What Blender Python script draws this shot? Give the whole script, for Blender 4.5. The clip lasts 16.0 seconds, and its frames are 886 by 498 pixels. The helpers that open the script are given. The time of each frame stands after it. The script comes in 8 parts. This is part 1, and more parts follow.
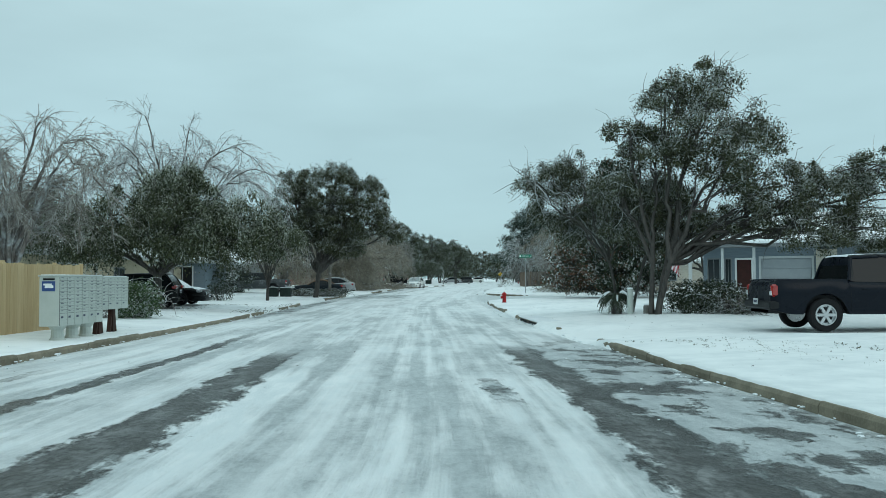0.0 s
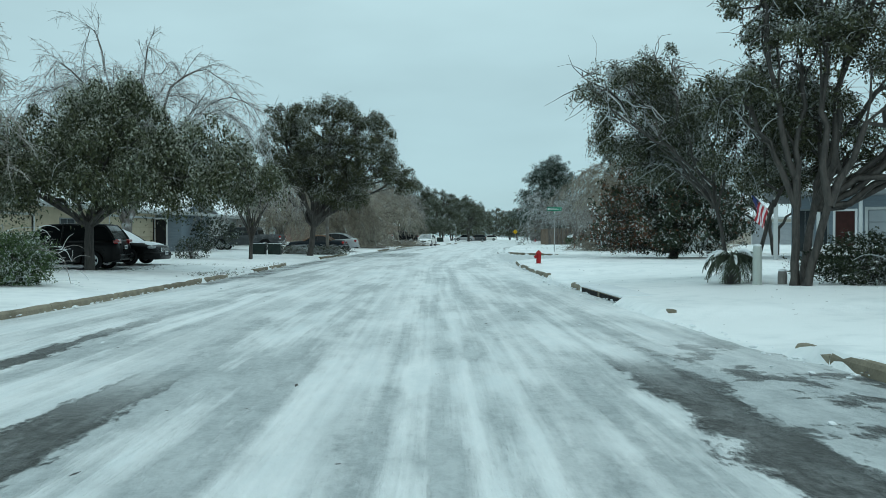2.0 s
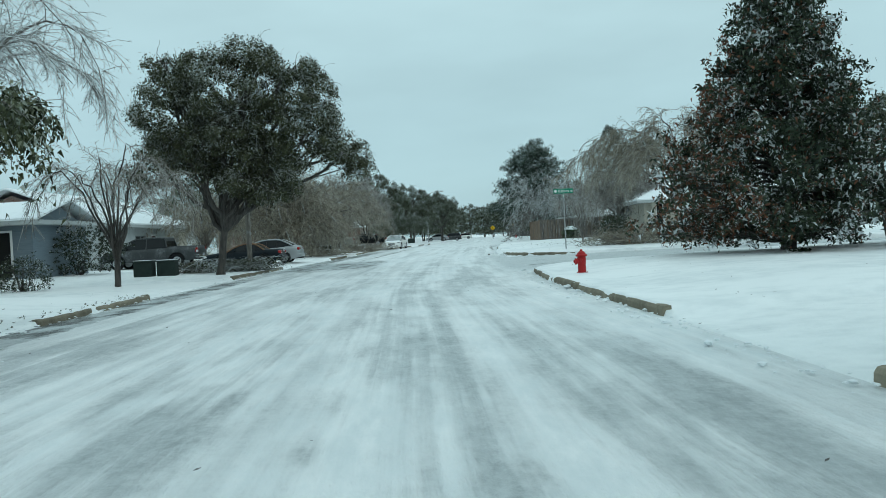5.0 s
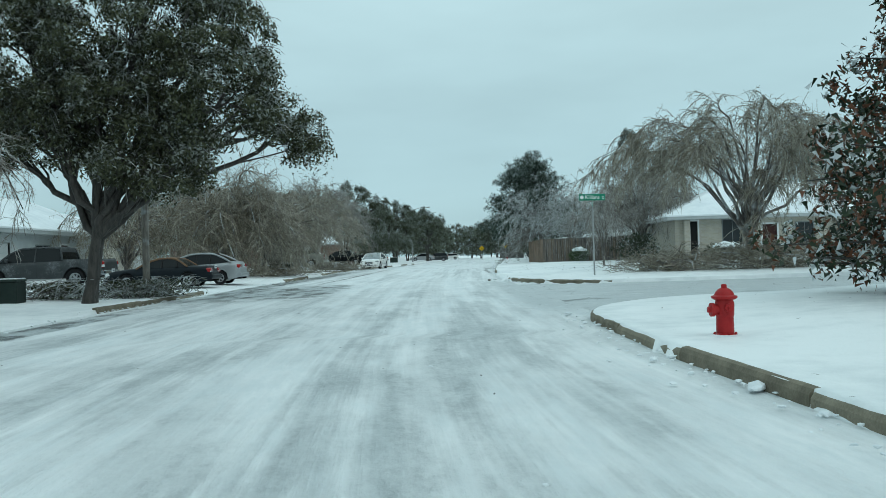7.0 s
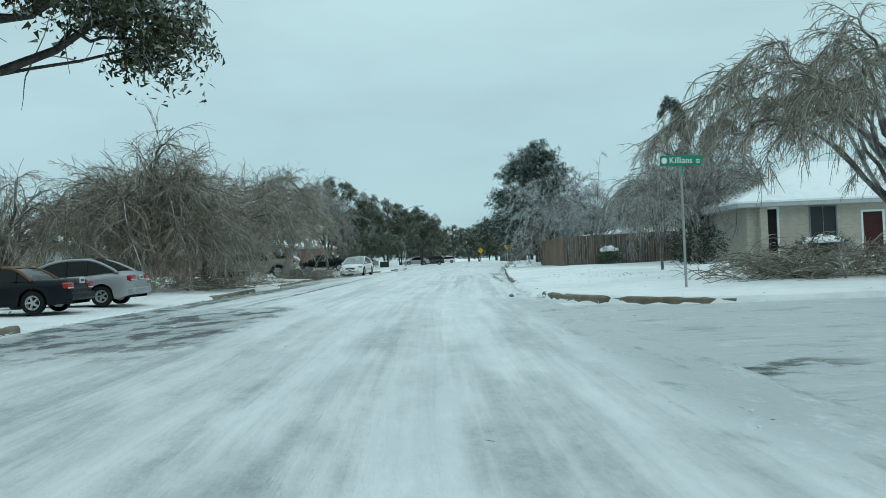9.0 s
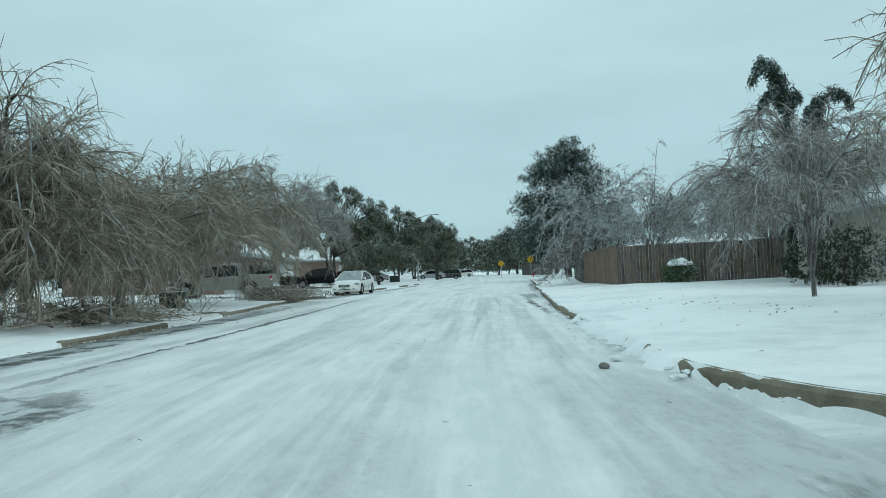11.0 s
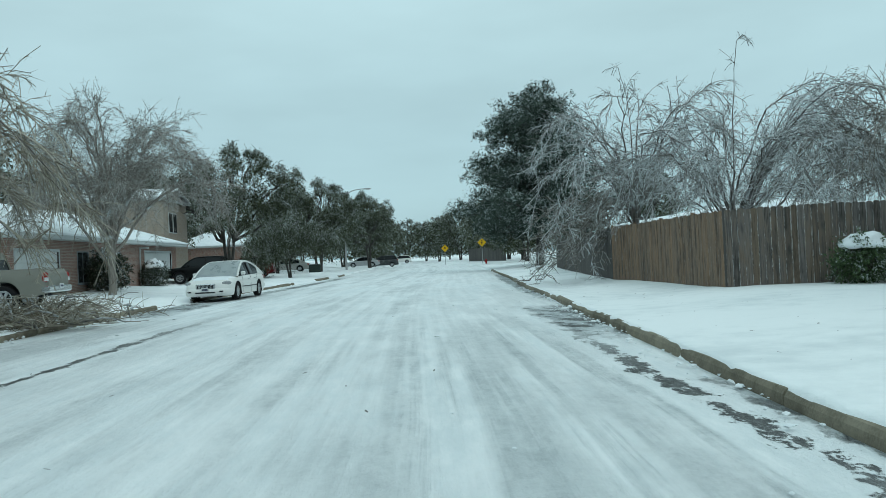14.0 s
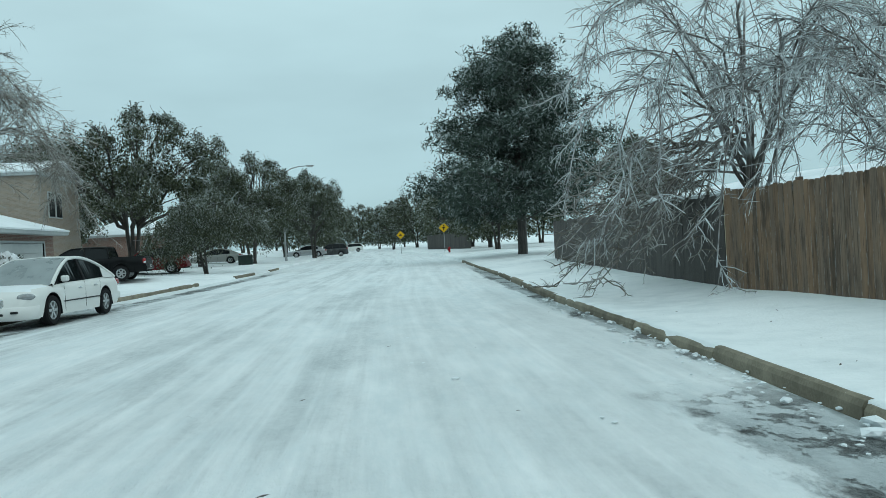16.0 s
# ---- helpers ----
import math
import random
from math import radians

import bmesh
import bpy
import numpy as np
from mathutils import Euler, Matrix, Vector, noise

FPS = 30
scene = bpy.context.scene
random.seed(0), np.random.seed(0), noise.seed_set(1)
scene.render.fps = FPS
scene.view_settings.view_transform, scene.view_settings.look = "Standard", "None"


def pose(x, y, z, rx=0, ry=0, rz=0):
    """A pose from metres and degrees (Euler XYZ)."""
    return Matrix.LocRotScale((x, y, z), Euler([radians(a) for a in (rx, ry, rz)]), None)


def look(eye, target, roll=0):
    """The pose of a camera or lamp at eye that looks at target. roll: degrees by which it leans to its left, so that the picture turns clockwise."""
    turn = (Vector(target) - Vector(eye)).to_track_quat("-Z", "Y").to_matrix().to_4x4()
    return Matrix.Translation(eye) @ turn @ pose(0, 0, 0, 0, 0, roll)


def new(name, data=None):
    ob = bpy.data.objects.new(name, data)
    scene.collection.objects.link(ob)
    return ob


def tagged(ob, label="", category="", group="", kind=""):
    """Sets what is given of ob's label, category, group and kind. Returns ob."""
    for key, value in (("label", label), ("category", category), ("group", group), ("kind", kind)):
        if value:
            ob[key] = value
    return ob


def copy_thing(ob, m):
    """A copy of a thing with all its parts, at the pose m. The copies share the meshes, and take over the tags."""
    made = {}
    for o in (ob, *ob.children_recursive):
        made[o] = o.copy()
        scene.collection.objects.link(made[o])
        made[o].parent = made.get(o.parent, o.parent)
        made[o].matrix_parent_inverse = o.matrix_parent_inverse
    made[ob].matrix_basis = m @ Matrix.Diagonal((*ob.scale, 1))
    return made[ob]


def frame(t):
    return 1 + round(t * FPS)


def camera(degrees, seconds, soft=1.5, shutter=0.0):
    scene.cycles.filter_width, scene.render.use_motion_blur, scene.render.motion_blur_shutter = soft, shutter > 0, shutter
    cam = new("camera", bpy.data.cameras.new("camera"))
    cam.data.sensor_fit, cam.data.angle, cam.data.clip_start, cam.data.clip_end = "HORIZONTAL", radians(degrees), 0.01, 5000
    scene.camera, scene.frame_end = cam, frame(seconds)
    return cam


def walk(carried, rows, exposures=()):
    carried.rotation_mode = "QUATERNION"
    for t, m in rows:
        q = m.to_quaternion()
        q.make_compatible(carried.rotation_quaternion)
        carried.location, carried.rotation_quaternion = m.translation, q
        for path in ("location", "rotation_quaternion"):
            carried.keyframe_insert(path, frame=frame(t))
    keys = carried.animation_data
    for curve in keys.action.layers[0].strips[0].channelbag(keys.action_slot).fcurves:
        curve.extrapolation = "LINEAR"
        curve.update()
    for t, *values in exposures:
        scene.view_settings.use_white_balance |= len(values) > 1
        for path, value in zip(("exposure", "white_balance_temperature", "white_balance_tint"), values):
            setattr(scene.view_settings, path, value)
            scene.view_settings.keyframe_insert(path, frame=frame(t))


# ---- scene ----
cam = camera(57.0, 16.0, soft=0.6)
PATH = [
    (0, (1.53, 4.145, 1.432), (1.481, 6.143, 1.506), -0.3),
    (0.5, (1.31, 6.42, 1.406), (1.206, 8.416, 1.464), -4.1),
    (1, (1.157, 8.658, 1.354), (0.986, 10.649, 1.436), -4.8),
    (1.5, (1.036, 10.945, 1.302), (0.925, 12.942, 1.304), -1.6),
    (2, (0.892, 13.344, 1.268), (0.817, 15.342, 1.24), -0.0),
    (2.5, (0.754, 15.82, 1.239), (0.715, 17.819, 1.196), -0.2),
    (3, (0.613, 18.361, 1.214), (0.511, 20.358, 1.178), -1.0),
    (3.5, (0.477, 20.997, 1.22), (0.354, 22.993, 1.179), -0.5),
    (4, (0.389, 23.658, 1.204), (0.311, 25.656, 1.154), -1.1),
    (4.5, (0.322, 26.415, 1.226), (0.315, 28.414, 1.187), -3.1),
    (7, (0.234, 40.794, 1.147), (0.266, 42.794, 1.166), -1.7),
    (7.5, (0.411, 43.883, 1.105), (0.452, 45.882, 1.152), -0.9),
    (8, (0.386, 47.166, 1.11), (0.458, 49.164, 1.156), -2.1),
    (8.5, (0.413, 50.362, 1.129), (0.475, 52.361, 1.156), -3.5),
    (9, (0.428, 53.451, 1.151), (0.471, 55.45, 1.178), -2.4),
    (11.5, (0.834, 69.049, 1.355), (0.833, 71.048, 1.419), -2.3),
    (12, (0.788, 72.45, 1.383), (0.815, 74.448, 1.443), -1.8),
    (12.5, (0.782, 75.923, 1.4), (0.864, 77.921, 1.443), -0.3),
    (13, (0.882, 79.428, 1.423), (0.985, 81.425, 1.475), -0.3),
    (13.5, (0.973, 82.938, 1.504), (1.122, 84.932, 1.552), -2.1),
    (14, (1.061, 86.372, 1.516), (1.218, 88.366, 1.533), -2.7),
    (14.5, (1.164, 89.761, 1.532), (1.343, 91.753, 1.506), -2.5),
    (15, (1.296, 93.029, 1.578), (1.511, 95.017, 1.531), -2.8),
    (15.5, (1.51, 96.359, 1.612), (1.732, 98.347, 1.581), -3.5),
    (16, (1.774, 99.664, 1.603), (2.044, 101.646, 1.582), -3.2),
]
walk(cam, [(t, look(eye, target, roll)) for t, eye, target, roll in PATH])

# ---- sky and light: an even overcast winter sky ----
world = bpy.data.worlds.new("overcast_sky")
scene.world = world
world.use_nodes = True
wt = world.node_tree
wt.nodes.clear()
w_out = wt.nodes.new("ShaderNodeOutputWorld")
w_bg = wt.nodes.new("ShaderNodeBackground")
w_bg.inputs["Strength"].default_value = 1.0
w_sky = wt.nodes.new("ShaderNodeTexSky")
w_sky.sky_type = "NISHITA"
w_sky.sun_disc = False
w_sky.sun_elevation = radians(38)
w_sky.sun_rotation = radians(150)
w_scale = wt.nodes.new("ShaderNodeVectorMath")
w_scale.operation = "SCALE"
w_scale.inputs["Scale"].default_value = 0.08
w_tc = wt.nodes.new("ShaderNodeTexCoord")
w_sep = wt.nodes.new("ShaderNodeSeparateXYZ")
w_ramp = wt.nodes.new("ShaderNodeValToRGB")
w_ramp.color_ramp.elements[0].position = 0.0
w_ramp.color_ramp.elements[0].color = (0.41, 0.63, 0.69, 1)
w_ramp.color_ramp.elements[1].position = 0.9
w_ramp.color_ramp.elements[1].color = (0.74, 1.0, 1.045, 1)
e = w_ramp.color_ramp.elements.new(0.28)
e.color = (0.53, 0.765, 0.81, 1)
w_map = wt.nodes.new("ShaderNodeMapping")
w_map.inputs["Scale"].default_value = (1.2, 1.2, 4.0)
w_noise = wt.nodes.new("ShaderNodeTexNoise")
w_noise.inputs["Scale"].default_value = 2.2
w_noise.inputs["Detail"].default_value = 4.0
w_cl = wt.nodes.new("ShaderNodeMapRange")
for k, v in (("From Min", 0.35), ("From Max", 0.75), ("To Min", 1.03), ("To Max", 0.86)):
    w_cl.inputs[k].default_value = v
w_mul = wt.nodes.new("ShaderNodeVectorMath")
w_mul.operation = "SCALE"
w_mix = wt.nodes.new("ShaderNodeMixRGB")
w_mix.inputs["Fac"].default_value = 0.9
L = wt.links.new
L(w_tc.outputs["Generated"], w_sep.inputs[0])
L(w_sep.outputs["Z"], w_ramp.inputs[0])
L(w_tc.outputs["Generated"], w_map.inputs[0])
L(w_map.outputs[0], w_noise.inputs["Vector"])
L(w_noise.outputs["Fac"], w_cl.inputs["Value"])
L(w_ramp.outputs["Color"], w_mul.inputs[0])
L(w_cl.outputs[0], w_mul.inputs["Scale"])
L(w_sky.outputs[0], w_scale.inputs[0])
L(w_scale.outputs[0], w_mix.inputs[1])
L(w_mul.outputs[0], w_mix.inputs[2])
L(w_mix.outputs[0], w_bg.inputs["Color"])
L(w_bg.outputs[0], w_out.inputs["Surface"])

sun_data = bpy.data.lights.new("sun", "SUN")
sun_data.energy = 0.35
sun_data.angle = radians(40)
sun_data.color = (1.0, 0.97, 0.92)
sun = new("sun", sun_data)
sun.matrix_world = look((20, -25, 30), (0, 0, 0))
scene.view_settings.exposure = 0.0


# ---- materials ----
class NT:
    """A small builder of node materials."""

    def __init__(self, name):
        self.m = bpy.data.materials.new(name)
        self.m.use_nodes = True
        self.t = self.m.node_tree
        self.b = self.t.nodes["Principled BSDF"]

    def n(self, kind, **kw):
        node = self.t.nodes.new("ShaderNode" + kind)
        for k, v in kw.items():
            node.inputs[k.replace("_", " ")].default_value = v
        return node

    def link(self, a, b):
        self.t.links.new(a, b)

    def math(self, op, a, b=0.0, c=0.0, clamp=False):
        node = self.t.nodes.new("ShaderNodeMath")
        node.operation = op
        node.use_clamp = clamp
        for i, v in enumerate((a, b, c)):
            if isinstance(v, (int, float)):
                node.inputs[i].default_value = v
            else:
                self.link(v, node.inputs[i])
        return node.outputs[0]

    def noise(self, vec, scale, detail=4.0, rough=0.55):
        node = self.n("TexNoise", Scale=scale, Detail=detail, Roughness=rough)
        if vec is not None:
            self.link(vec, node.inputs["Vector"])
        return node.outputs["Fac"]

    def coord(self, scale=(1, 1, 1), which="Object"):
        tc = self.n("TexCoord")
        mp = self.n("Mapping")
        mp.inputs["Scale"].default_value = scale
        self.link(tc.outputs[which], mp.inputs[0])
        return mp.outputs[0]

    def ramp(self, fac, a, b, lo=0.0, hi=1.0):
        node = self.n("MapRange")
        node.interpolation_type = "SMOOTHSTEP"
        for k, v in (("From Min", a), ("From Max", b), ("To Min", lo), ("To Max", hi)):
            node.inputs[k].default_value = v
        self.link(fac, node.inputs["Value"])
        return node.outputs[0]

    def mix(self, fac, a, b):
        node = self.n("MixRGB")
        for i, v in ((0, fac), (1, a), (2, b)):
            if isinstance(v, (int, float)):
                node.inputs[i].default_value = v
            elif isinstance(v, tuple):
                node.inputs[i].default_value = (*v, 1)
            else:
                self.link(v, node.inputs[i])
        return node.outputs[0]

    def bump(self, height, strength, dist=0.02):
        node = self.n("Bump", Strength=strength, Distance=dist)
        self.link(height, node.inputs["Height"])
        self.link(node.outputs[0], self.b.inputs["Normal"])

    def set(self, **kw):
        for k, v in kw.items():
            key = k.replace("_", " ")
            if isinstance(v, (int, float)):
                self.b.inputs[key].default_value = v
            elif isinstance(v, tuple):
                self.b.inputs[key].default_value = (*v, 1)
            else:
                self.link(v, self.b.inputs[key])
        return self


def plain(name, a, b, rough=0.6, scale=6.0, metal=0.0, bump=0.15, stretch=(1, 1, 1), fine=40.0, coat=0.0):
    """Two-tone surface with coarse and fine variation."""
    k = NT(name)
    v = k.coord(stretch)
    info = k.n("ObjectInfo")
    shift = k.n("VectorMath")
    k.link(v, shift.inputs[0])
    cmb = k.n("CombineXYZ")
    for i, q in enumerate((37.0, 23.0, 11.0)):
        k.link(k.math("MULTIPLY", info.outputs["Random"], q), cmb.inputs[i])
    k.link(cmb.outputs[0], shift.inputs[1])
    v = shift.outputs[0]
    n1, n2 = k.noise(v, scale, 5), k.noise(v, fine, 3)
    f = k.math("ADD", k.math("MULTIPLY", n1, 0.7), k.math("MULTIPLY", n2, 0.3))
    f = k.ramp(f, 0.3, 0.7)
    f = k.math("ADD", k.math("MULTIPLY", f, 0.6), k.math("MULTIPLY", info.outputs["Random"], 0.4))
    k.set(Base_Color=k.mix(f, a, b), Roughness=k.ramp(n1, 0.2, 0.8, rough * 0.85, min(1, rough * 1.15)), Metallic=metal, Specular_IOR_Level=0.2 if rough > 0.4 else 0.5)
    if coat:
        k.set(Coat_Weight=coat, Coat_Roughness=0.08)
    if bump:
        k.bump(n2, bump, 0.01)
    return k.m


def snow_material(name, tint=(0.91, 0.94, 0.945), dirt=(0.72, 0.765, 0.78), soil=0.0):
    k = NT(name)
    v = k.coord()
    big, mid, fine = k.noise(v, 0.25, 5), k.noise(v, 2.2, 6, 0.6), k.noise(v, 22, 4)
    col = k.mix(k.ramp(k.math("ADD", k.math("MULTIPLY", big, 0.6), k.math("MULTIPLY", mid, 0.4)), 0.42, 0.68), tint, dirt)
    if soil:
        gr = k.ramp(k.math("ADD", k.math("MULTIPLY", mid, 0.6), k.math("MULTIPLY", fine, 0.4)), 0.66, 0.72, 0, soil)
        col = k.mix(gr, col, (0.16, 0.15, 0.11))
    k.set(Base_Color=col, Roughness=0.55, Specular_IOR_Level=0.35)
    h = k.math("ADD", k.math("MULTIPLY", mid, 0.7), k.math("MULTIPLY", fine, 0.3))
    k.bump(h, 0.8, 0.06)
    return k.m


def leaf_material(name, a, b, frost, amount, rough=0.35, grain=3.0):
    """Leaves that differ one by one, some of them glazed with ice."""
    k = NT(name)
    g = k.n("NewGeometry")
    r = g.outputs["Random Per Island"]
    n = k.noise(k.coord(), grain * 0.25, 3)
    mixf = k.math("ADD", k.math("MULTIPLY", r, 0.6), k.math("MULTIPLY", n, 0.4))
    col = k.mix(k.ramp(mixf, 0.2, 0.8), a, b)
    sep = k.n("SeparateXYZ")
    k.link(g.outputs["Normal"], sep.inputs[0])
    r2 = k.math("FRACT", k.math("MULTIPLY", r, 17.31))
    patchy = k.noise(k.coord(), 0.85, 3)
    fr = k.ramp(k.math("MULTIPLY_ADD", k.math("SUBTRACT", patchy, 0.5), 1.7, r2), 1.0 - amount - 0.06, 1.0 - amount + 0.06)
    col = k.mix(fr, col, frost)
    k.set(Base_Color=col, Roughness=rough + 0.15, Specular_IOR_Level=0.22, Coat_Weight=0.04, Coat_Roughness=0.15)
    # light passes through the thin leaves and their ice
    thin = k.n("BsdfTranslucent")
    k.link(col, thin.inputs["Color"])
    both = k.n("MixShader")
    k.link(k.math("MULTIPLY_ADD", fr, 0.35, 0.12), both.inputs[0])
    k.link(k.b.outputs[0], both.inputs[1])
    k.link(thin.outputs[0], both.inputs[2])
    out = [nd for nd in k.t.nodes if nd.bl_idname == "ShaderNodeOutputMaterial"][0]
    k.link(both.outputs[0], out.inputs["Surface"])
    return k.m


def bark_material(name, a, b, ice=0.0):
    k = NT(name)
    v = k.coord((6, 6, 1.2))
    n1, n2 = k.noise(v, 2.0, 6, 0.65), k.noise(k.coord(), 1.3, 3)
    col = k.mix(k.ramp(n1, 0.3, 0.7), a, b)
    if ice:
        col = k.mix(k.ramp(n2, 0.62 - ice * 0.4, 0.7), col, (0.50, 0.55, 0.57))
    k.set(Base_Color=col, Roughness=0.6, Coat_Weight=0.3 if ice else 0.0, Coat_Roughness=0.15)
    k.bump(n1, 0.6, 0.03)
    return k.m


def twig_material(name, wood, ice, lo=0.35, hi=0.65):
    """Thin branches sheathed in clear ice."""
    k = NT(name)
    r = k.n("NewGeometry").outputs["Random Per Island"]
    n = k.noise(k.coord(), 1.4, 3)
    f = k.math("ADD", k.math("MULTIPLY", r, 0.65), k.math("MULTIPLY", n, 0.35))
    k.set(Base_Color=k.mix(k.ramp(f, lo, hi), wood, ice), Roughness=0.3, Specular_IOR_Level=0.6, Coat_Weight=0.6, Coat_Roughness=0.08)
    return k.m


def paint(name, col, rough=0.22, metal=0.0, frost=0.035):
    """Car paint with thin frost and road film."""
    k = NT(name)
    v = k.coord()
    n1, n2 = k.noise(v, 2.5, 5), k.noise(v, 30, 3)
    f = k.ramp(k.math("ADD", k.math("MULTIPLY", n1, 0.6), k.math("MULTIPLY", n2, 0.4)), 0.5, 0.75, 0, frost)
    k.set(Base_Color=k.mix(f, col, (0.45, 0.48, 0.5)), Roughness=k.ramp(n1, 0.2, 0.8, rough, rough + 0.2), Metallic=metal, Specular_IOR_Level=0.10, Coat_Weight=0.09, Coat_Roughness=0.06)
    return k.m


def board_material(name, dark, brown, grey, frost):
    """Old fence boards: each of its own tone, silvered in streaks, damp at the foot, rimed along the joints."""
    k = NT(name)
    info = k.n("ObjectInfo")
    r = info.outputs["Random"]
    r2 = k.math("FRACT", k.math("MULTIPLY", r, 13.7))
    r3 = k.math("FRACT", k.math("MULTIPLY", r, 71.3))

    def grainy(scale):
        shift = k.n("VectorMath")
        c = k.n("CombineXYZ")
        for i, q in enumerate((37.0, 23.0, 11.0)):
            k.link(k.math("MULTIPLY", r, q), c.inputs[i])
        k.link(k.coord(scale), shift.inputs[0])
        k.link(c.outputs[0], shift.inputs[1])
        return shift.outputs[0]

    grain = k.noise(grainy((60, 60, 1.2)), 1.0, 5, 0.65)
    stain = k.noise(grainy((7, 7, 1.6)), 1.0, 4, 0.6)
    rime = k.noise(grainy((30, 30, 7)), 1.0, 4, 0.65)
    sep = k.n("SeparateXYZ")
    k.link(k.coord(), sep.inputs[0])
    tone = k.mix(k.ramp(k.math("MULTIPLY_ADD", stain, 0.9, k.math("MULTIPLY", r2, 0.38)), 0.42, 0.85), brown, grey)
    wet = k.math("MULTIPLY_ADD", stain, 0.75, k.math("MULTIPLY", r3, 0.2))
    col = k.mix(k.ramp(wet, 0.38, 0.72, 0.0, 0.8), tone, dark)
    col = k.mix(k.ramp(grain, 0.50, 0.68, 0.0, 0.75), col, dark)
    edge = k.ramp(k.math("ABSOLUTE", sep.outputs["X"]), 0.052, 0.068)
    ice = k.math("MULTIPLY", edge, k.ramp(k.math("MULTIPLY_ADD", r3, 0.12, rime), 0.56, 0.66, 0.0, frost * 2.4))
    col = k.mix(ice, col, (0.55, 0.58, 0.58))
    k.set(Base_Color=col, Roughness=k.ramp(grain, 0.3, 0.7, 0.65, 0.9), Specular_IOR_Level=0.25)
    k.bump(grain, 0.6, 0.006)
    return k.m


M = {}
M["snow"] = snow_material("lawn_snow", soil=0.55)
M["snow_clean"] = snow_material("fresh_snow", (0.84, 0.88, 0.9), (0.7, 0.75, 0.78))
M["concrete"] = plain("kerb_concrete", (0.10, 0.086, 0.062), (0.33, 0.295, 0.225), 0.85, 3.0, bump=0.5)
# near-black that puts the shade inside openings into the colour
M["dark"] = plain("opening_shade", (0.006, 0.007, 0.008), (0.02, 0.02, 0.02), 0.8)
M["oak"] = leaf_material("oak_leaf", (0.024, 0.029, 0.015), (0.090, 0.096, 0.050), (0.30, 0.33, 0.295), 0.14)
M["oak_far"] = leaf_material("far_oak_leaf", (0.026, 0.033, 0.018), (0.098, 0.110, 0.064), (0.25, 0.28, 0.25), 0.14)
# paler leaf copies for clump tops and outsides: ice plus light painted in
M["oak_lit_ice"] = leaf_material("lit_iced_oak_leaf", (0.060, 0.068, 0.042), (0.145, 0.155, 0.110), (0.40, 0.43, 0.41), 0.5)
M["oak_far_lit_ice"] = leaf_material("lit_iced_far_oak_leaf", (0.062, 0.074, 0.052), (0.155, 0.17, 0.135), (0.38, 0.42, 0.40), 0.42)
M["cedar_lit_ice"] = leaf_material("lit_iced_evergreen_leaf", (0.085, 0.098, 0.060), (0.20, 0.22, 0.155), (0.44, 0.47, 0.41), 0.5)
M["pine_lit_ice"] = leaf_material("lit_iced_pine_needle", (0.045, 0.066, 0.055), (0.125, 0.155, 0.135), (0.42, 0.47, 0.47), 0.36)
M["cedar"] = leaf_material("broad_evergreen_leaf", (0.022, 0.029, 0.014), (0.082, 0.093, 0.045), (0.22, 0.25, 0.20), 0.14)
M["magnolia"] = leaf_material("magnolia_leaf", (0.014, 0.026, 0.016), (0.045, 0.062, 0.034), (0.74, 0.79, 0.81), 0.13, 0.25)
M["magnolia_rust"] = leaf_material("magnolia_rust_leaf", (0.10, 0.045, 0.025), (0.20, 0.085, 0.05), (0.7, 0.75, 0.77), 0.12, 0.45)
M["pine"] = leaf_material("pine_needle", (0.020, 0.036, 0.026), (0.070, 0.096, 0.076), (0.38, 0.44, 0.44), 0.10)
M["palm"] = leaf_material("palm_leaf", (0.022, 0.032, 0.020), (0.065, 0.08, 0.05), (0.45, 0.5, 0.5), 0.12)
M["shrub_green"] = leaf_material("green_shrub_leaf", (0.028, 0.052, 0.020), (0.105, 0.16, 0.07), (0.55, 0.6, 0.6), 0.2)
M["shrub"] = leaf_material("shrub_leaf", (0.012, 0.020, 0.011), (0.055, 0.068, 0.038), (0.5, 0.55, 0.57), 0.13)
M["grass"] = leaf_material("winter_grass", (0.05, 0.05, 0.03), (0.12, 0.115, 0.075), (0.4, 0.43, 0.43), 0.15)
M["bark"] = bark_material("oak_bark", (0.018, 0.016, 0.014), (0.066, 0.058, 0.050))
M["bark_ice"] = bark_material("iced_bark", (0.055, 0.047, 0.041), (0.17, 0.15, 0.135), 0.35)
M["bark_pale"] = bark_material("pale_bark", (0.14, 0.12, 0.10), (0.28, 0.25, 0.22), 0.2)
M["twig"] = twig_material("iced_twig", (0.10, 0.080, 0.058), (0.35, 0.345, 0.325))
M["twig_tan"] = twig_material("iced_tan_twig", (0.115, 0.090, 0.055), (0.33, 0.305, 0.24), 0.35, 0.75)
M["twig_grey"] = twig_material("iced_grey_twig", (0.14, 0.13, 0.12), (0.56, 0.60, 0.61))
M["twig_dark"] = twig_material("iced_dark_twig", (0.06, 0.052, 0.045), (0.42, 0.46, 0.47), 0.3, 0.7)
M["wood_new"] = plain("new_fence_wood", (0.42, 0.30, 0.155), (0.58, 0.44, 0.26), 0.7, 2.0, bump=0.3, stretch=(8, 8, 0.6))
M["wood_old"] = board_material("weathered_fence_wood", (0.022, 0.018, 0.015), (0.155, 0.118, 0.088), (0.165, 0.150, 0.142), 0.22)
M["wood_brown"] = board_material("brown_fence_wood", (0.035, 0.026, 0.02), (0.235, 0.15, 0.095), (0.19, 0.14, 0.105), 0.1)
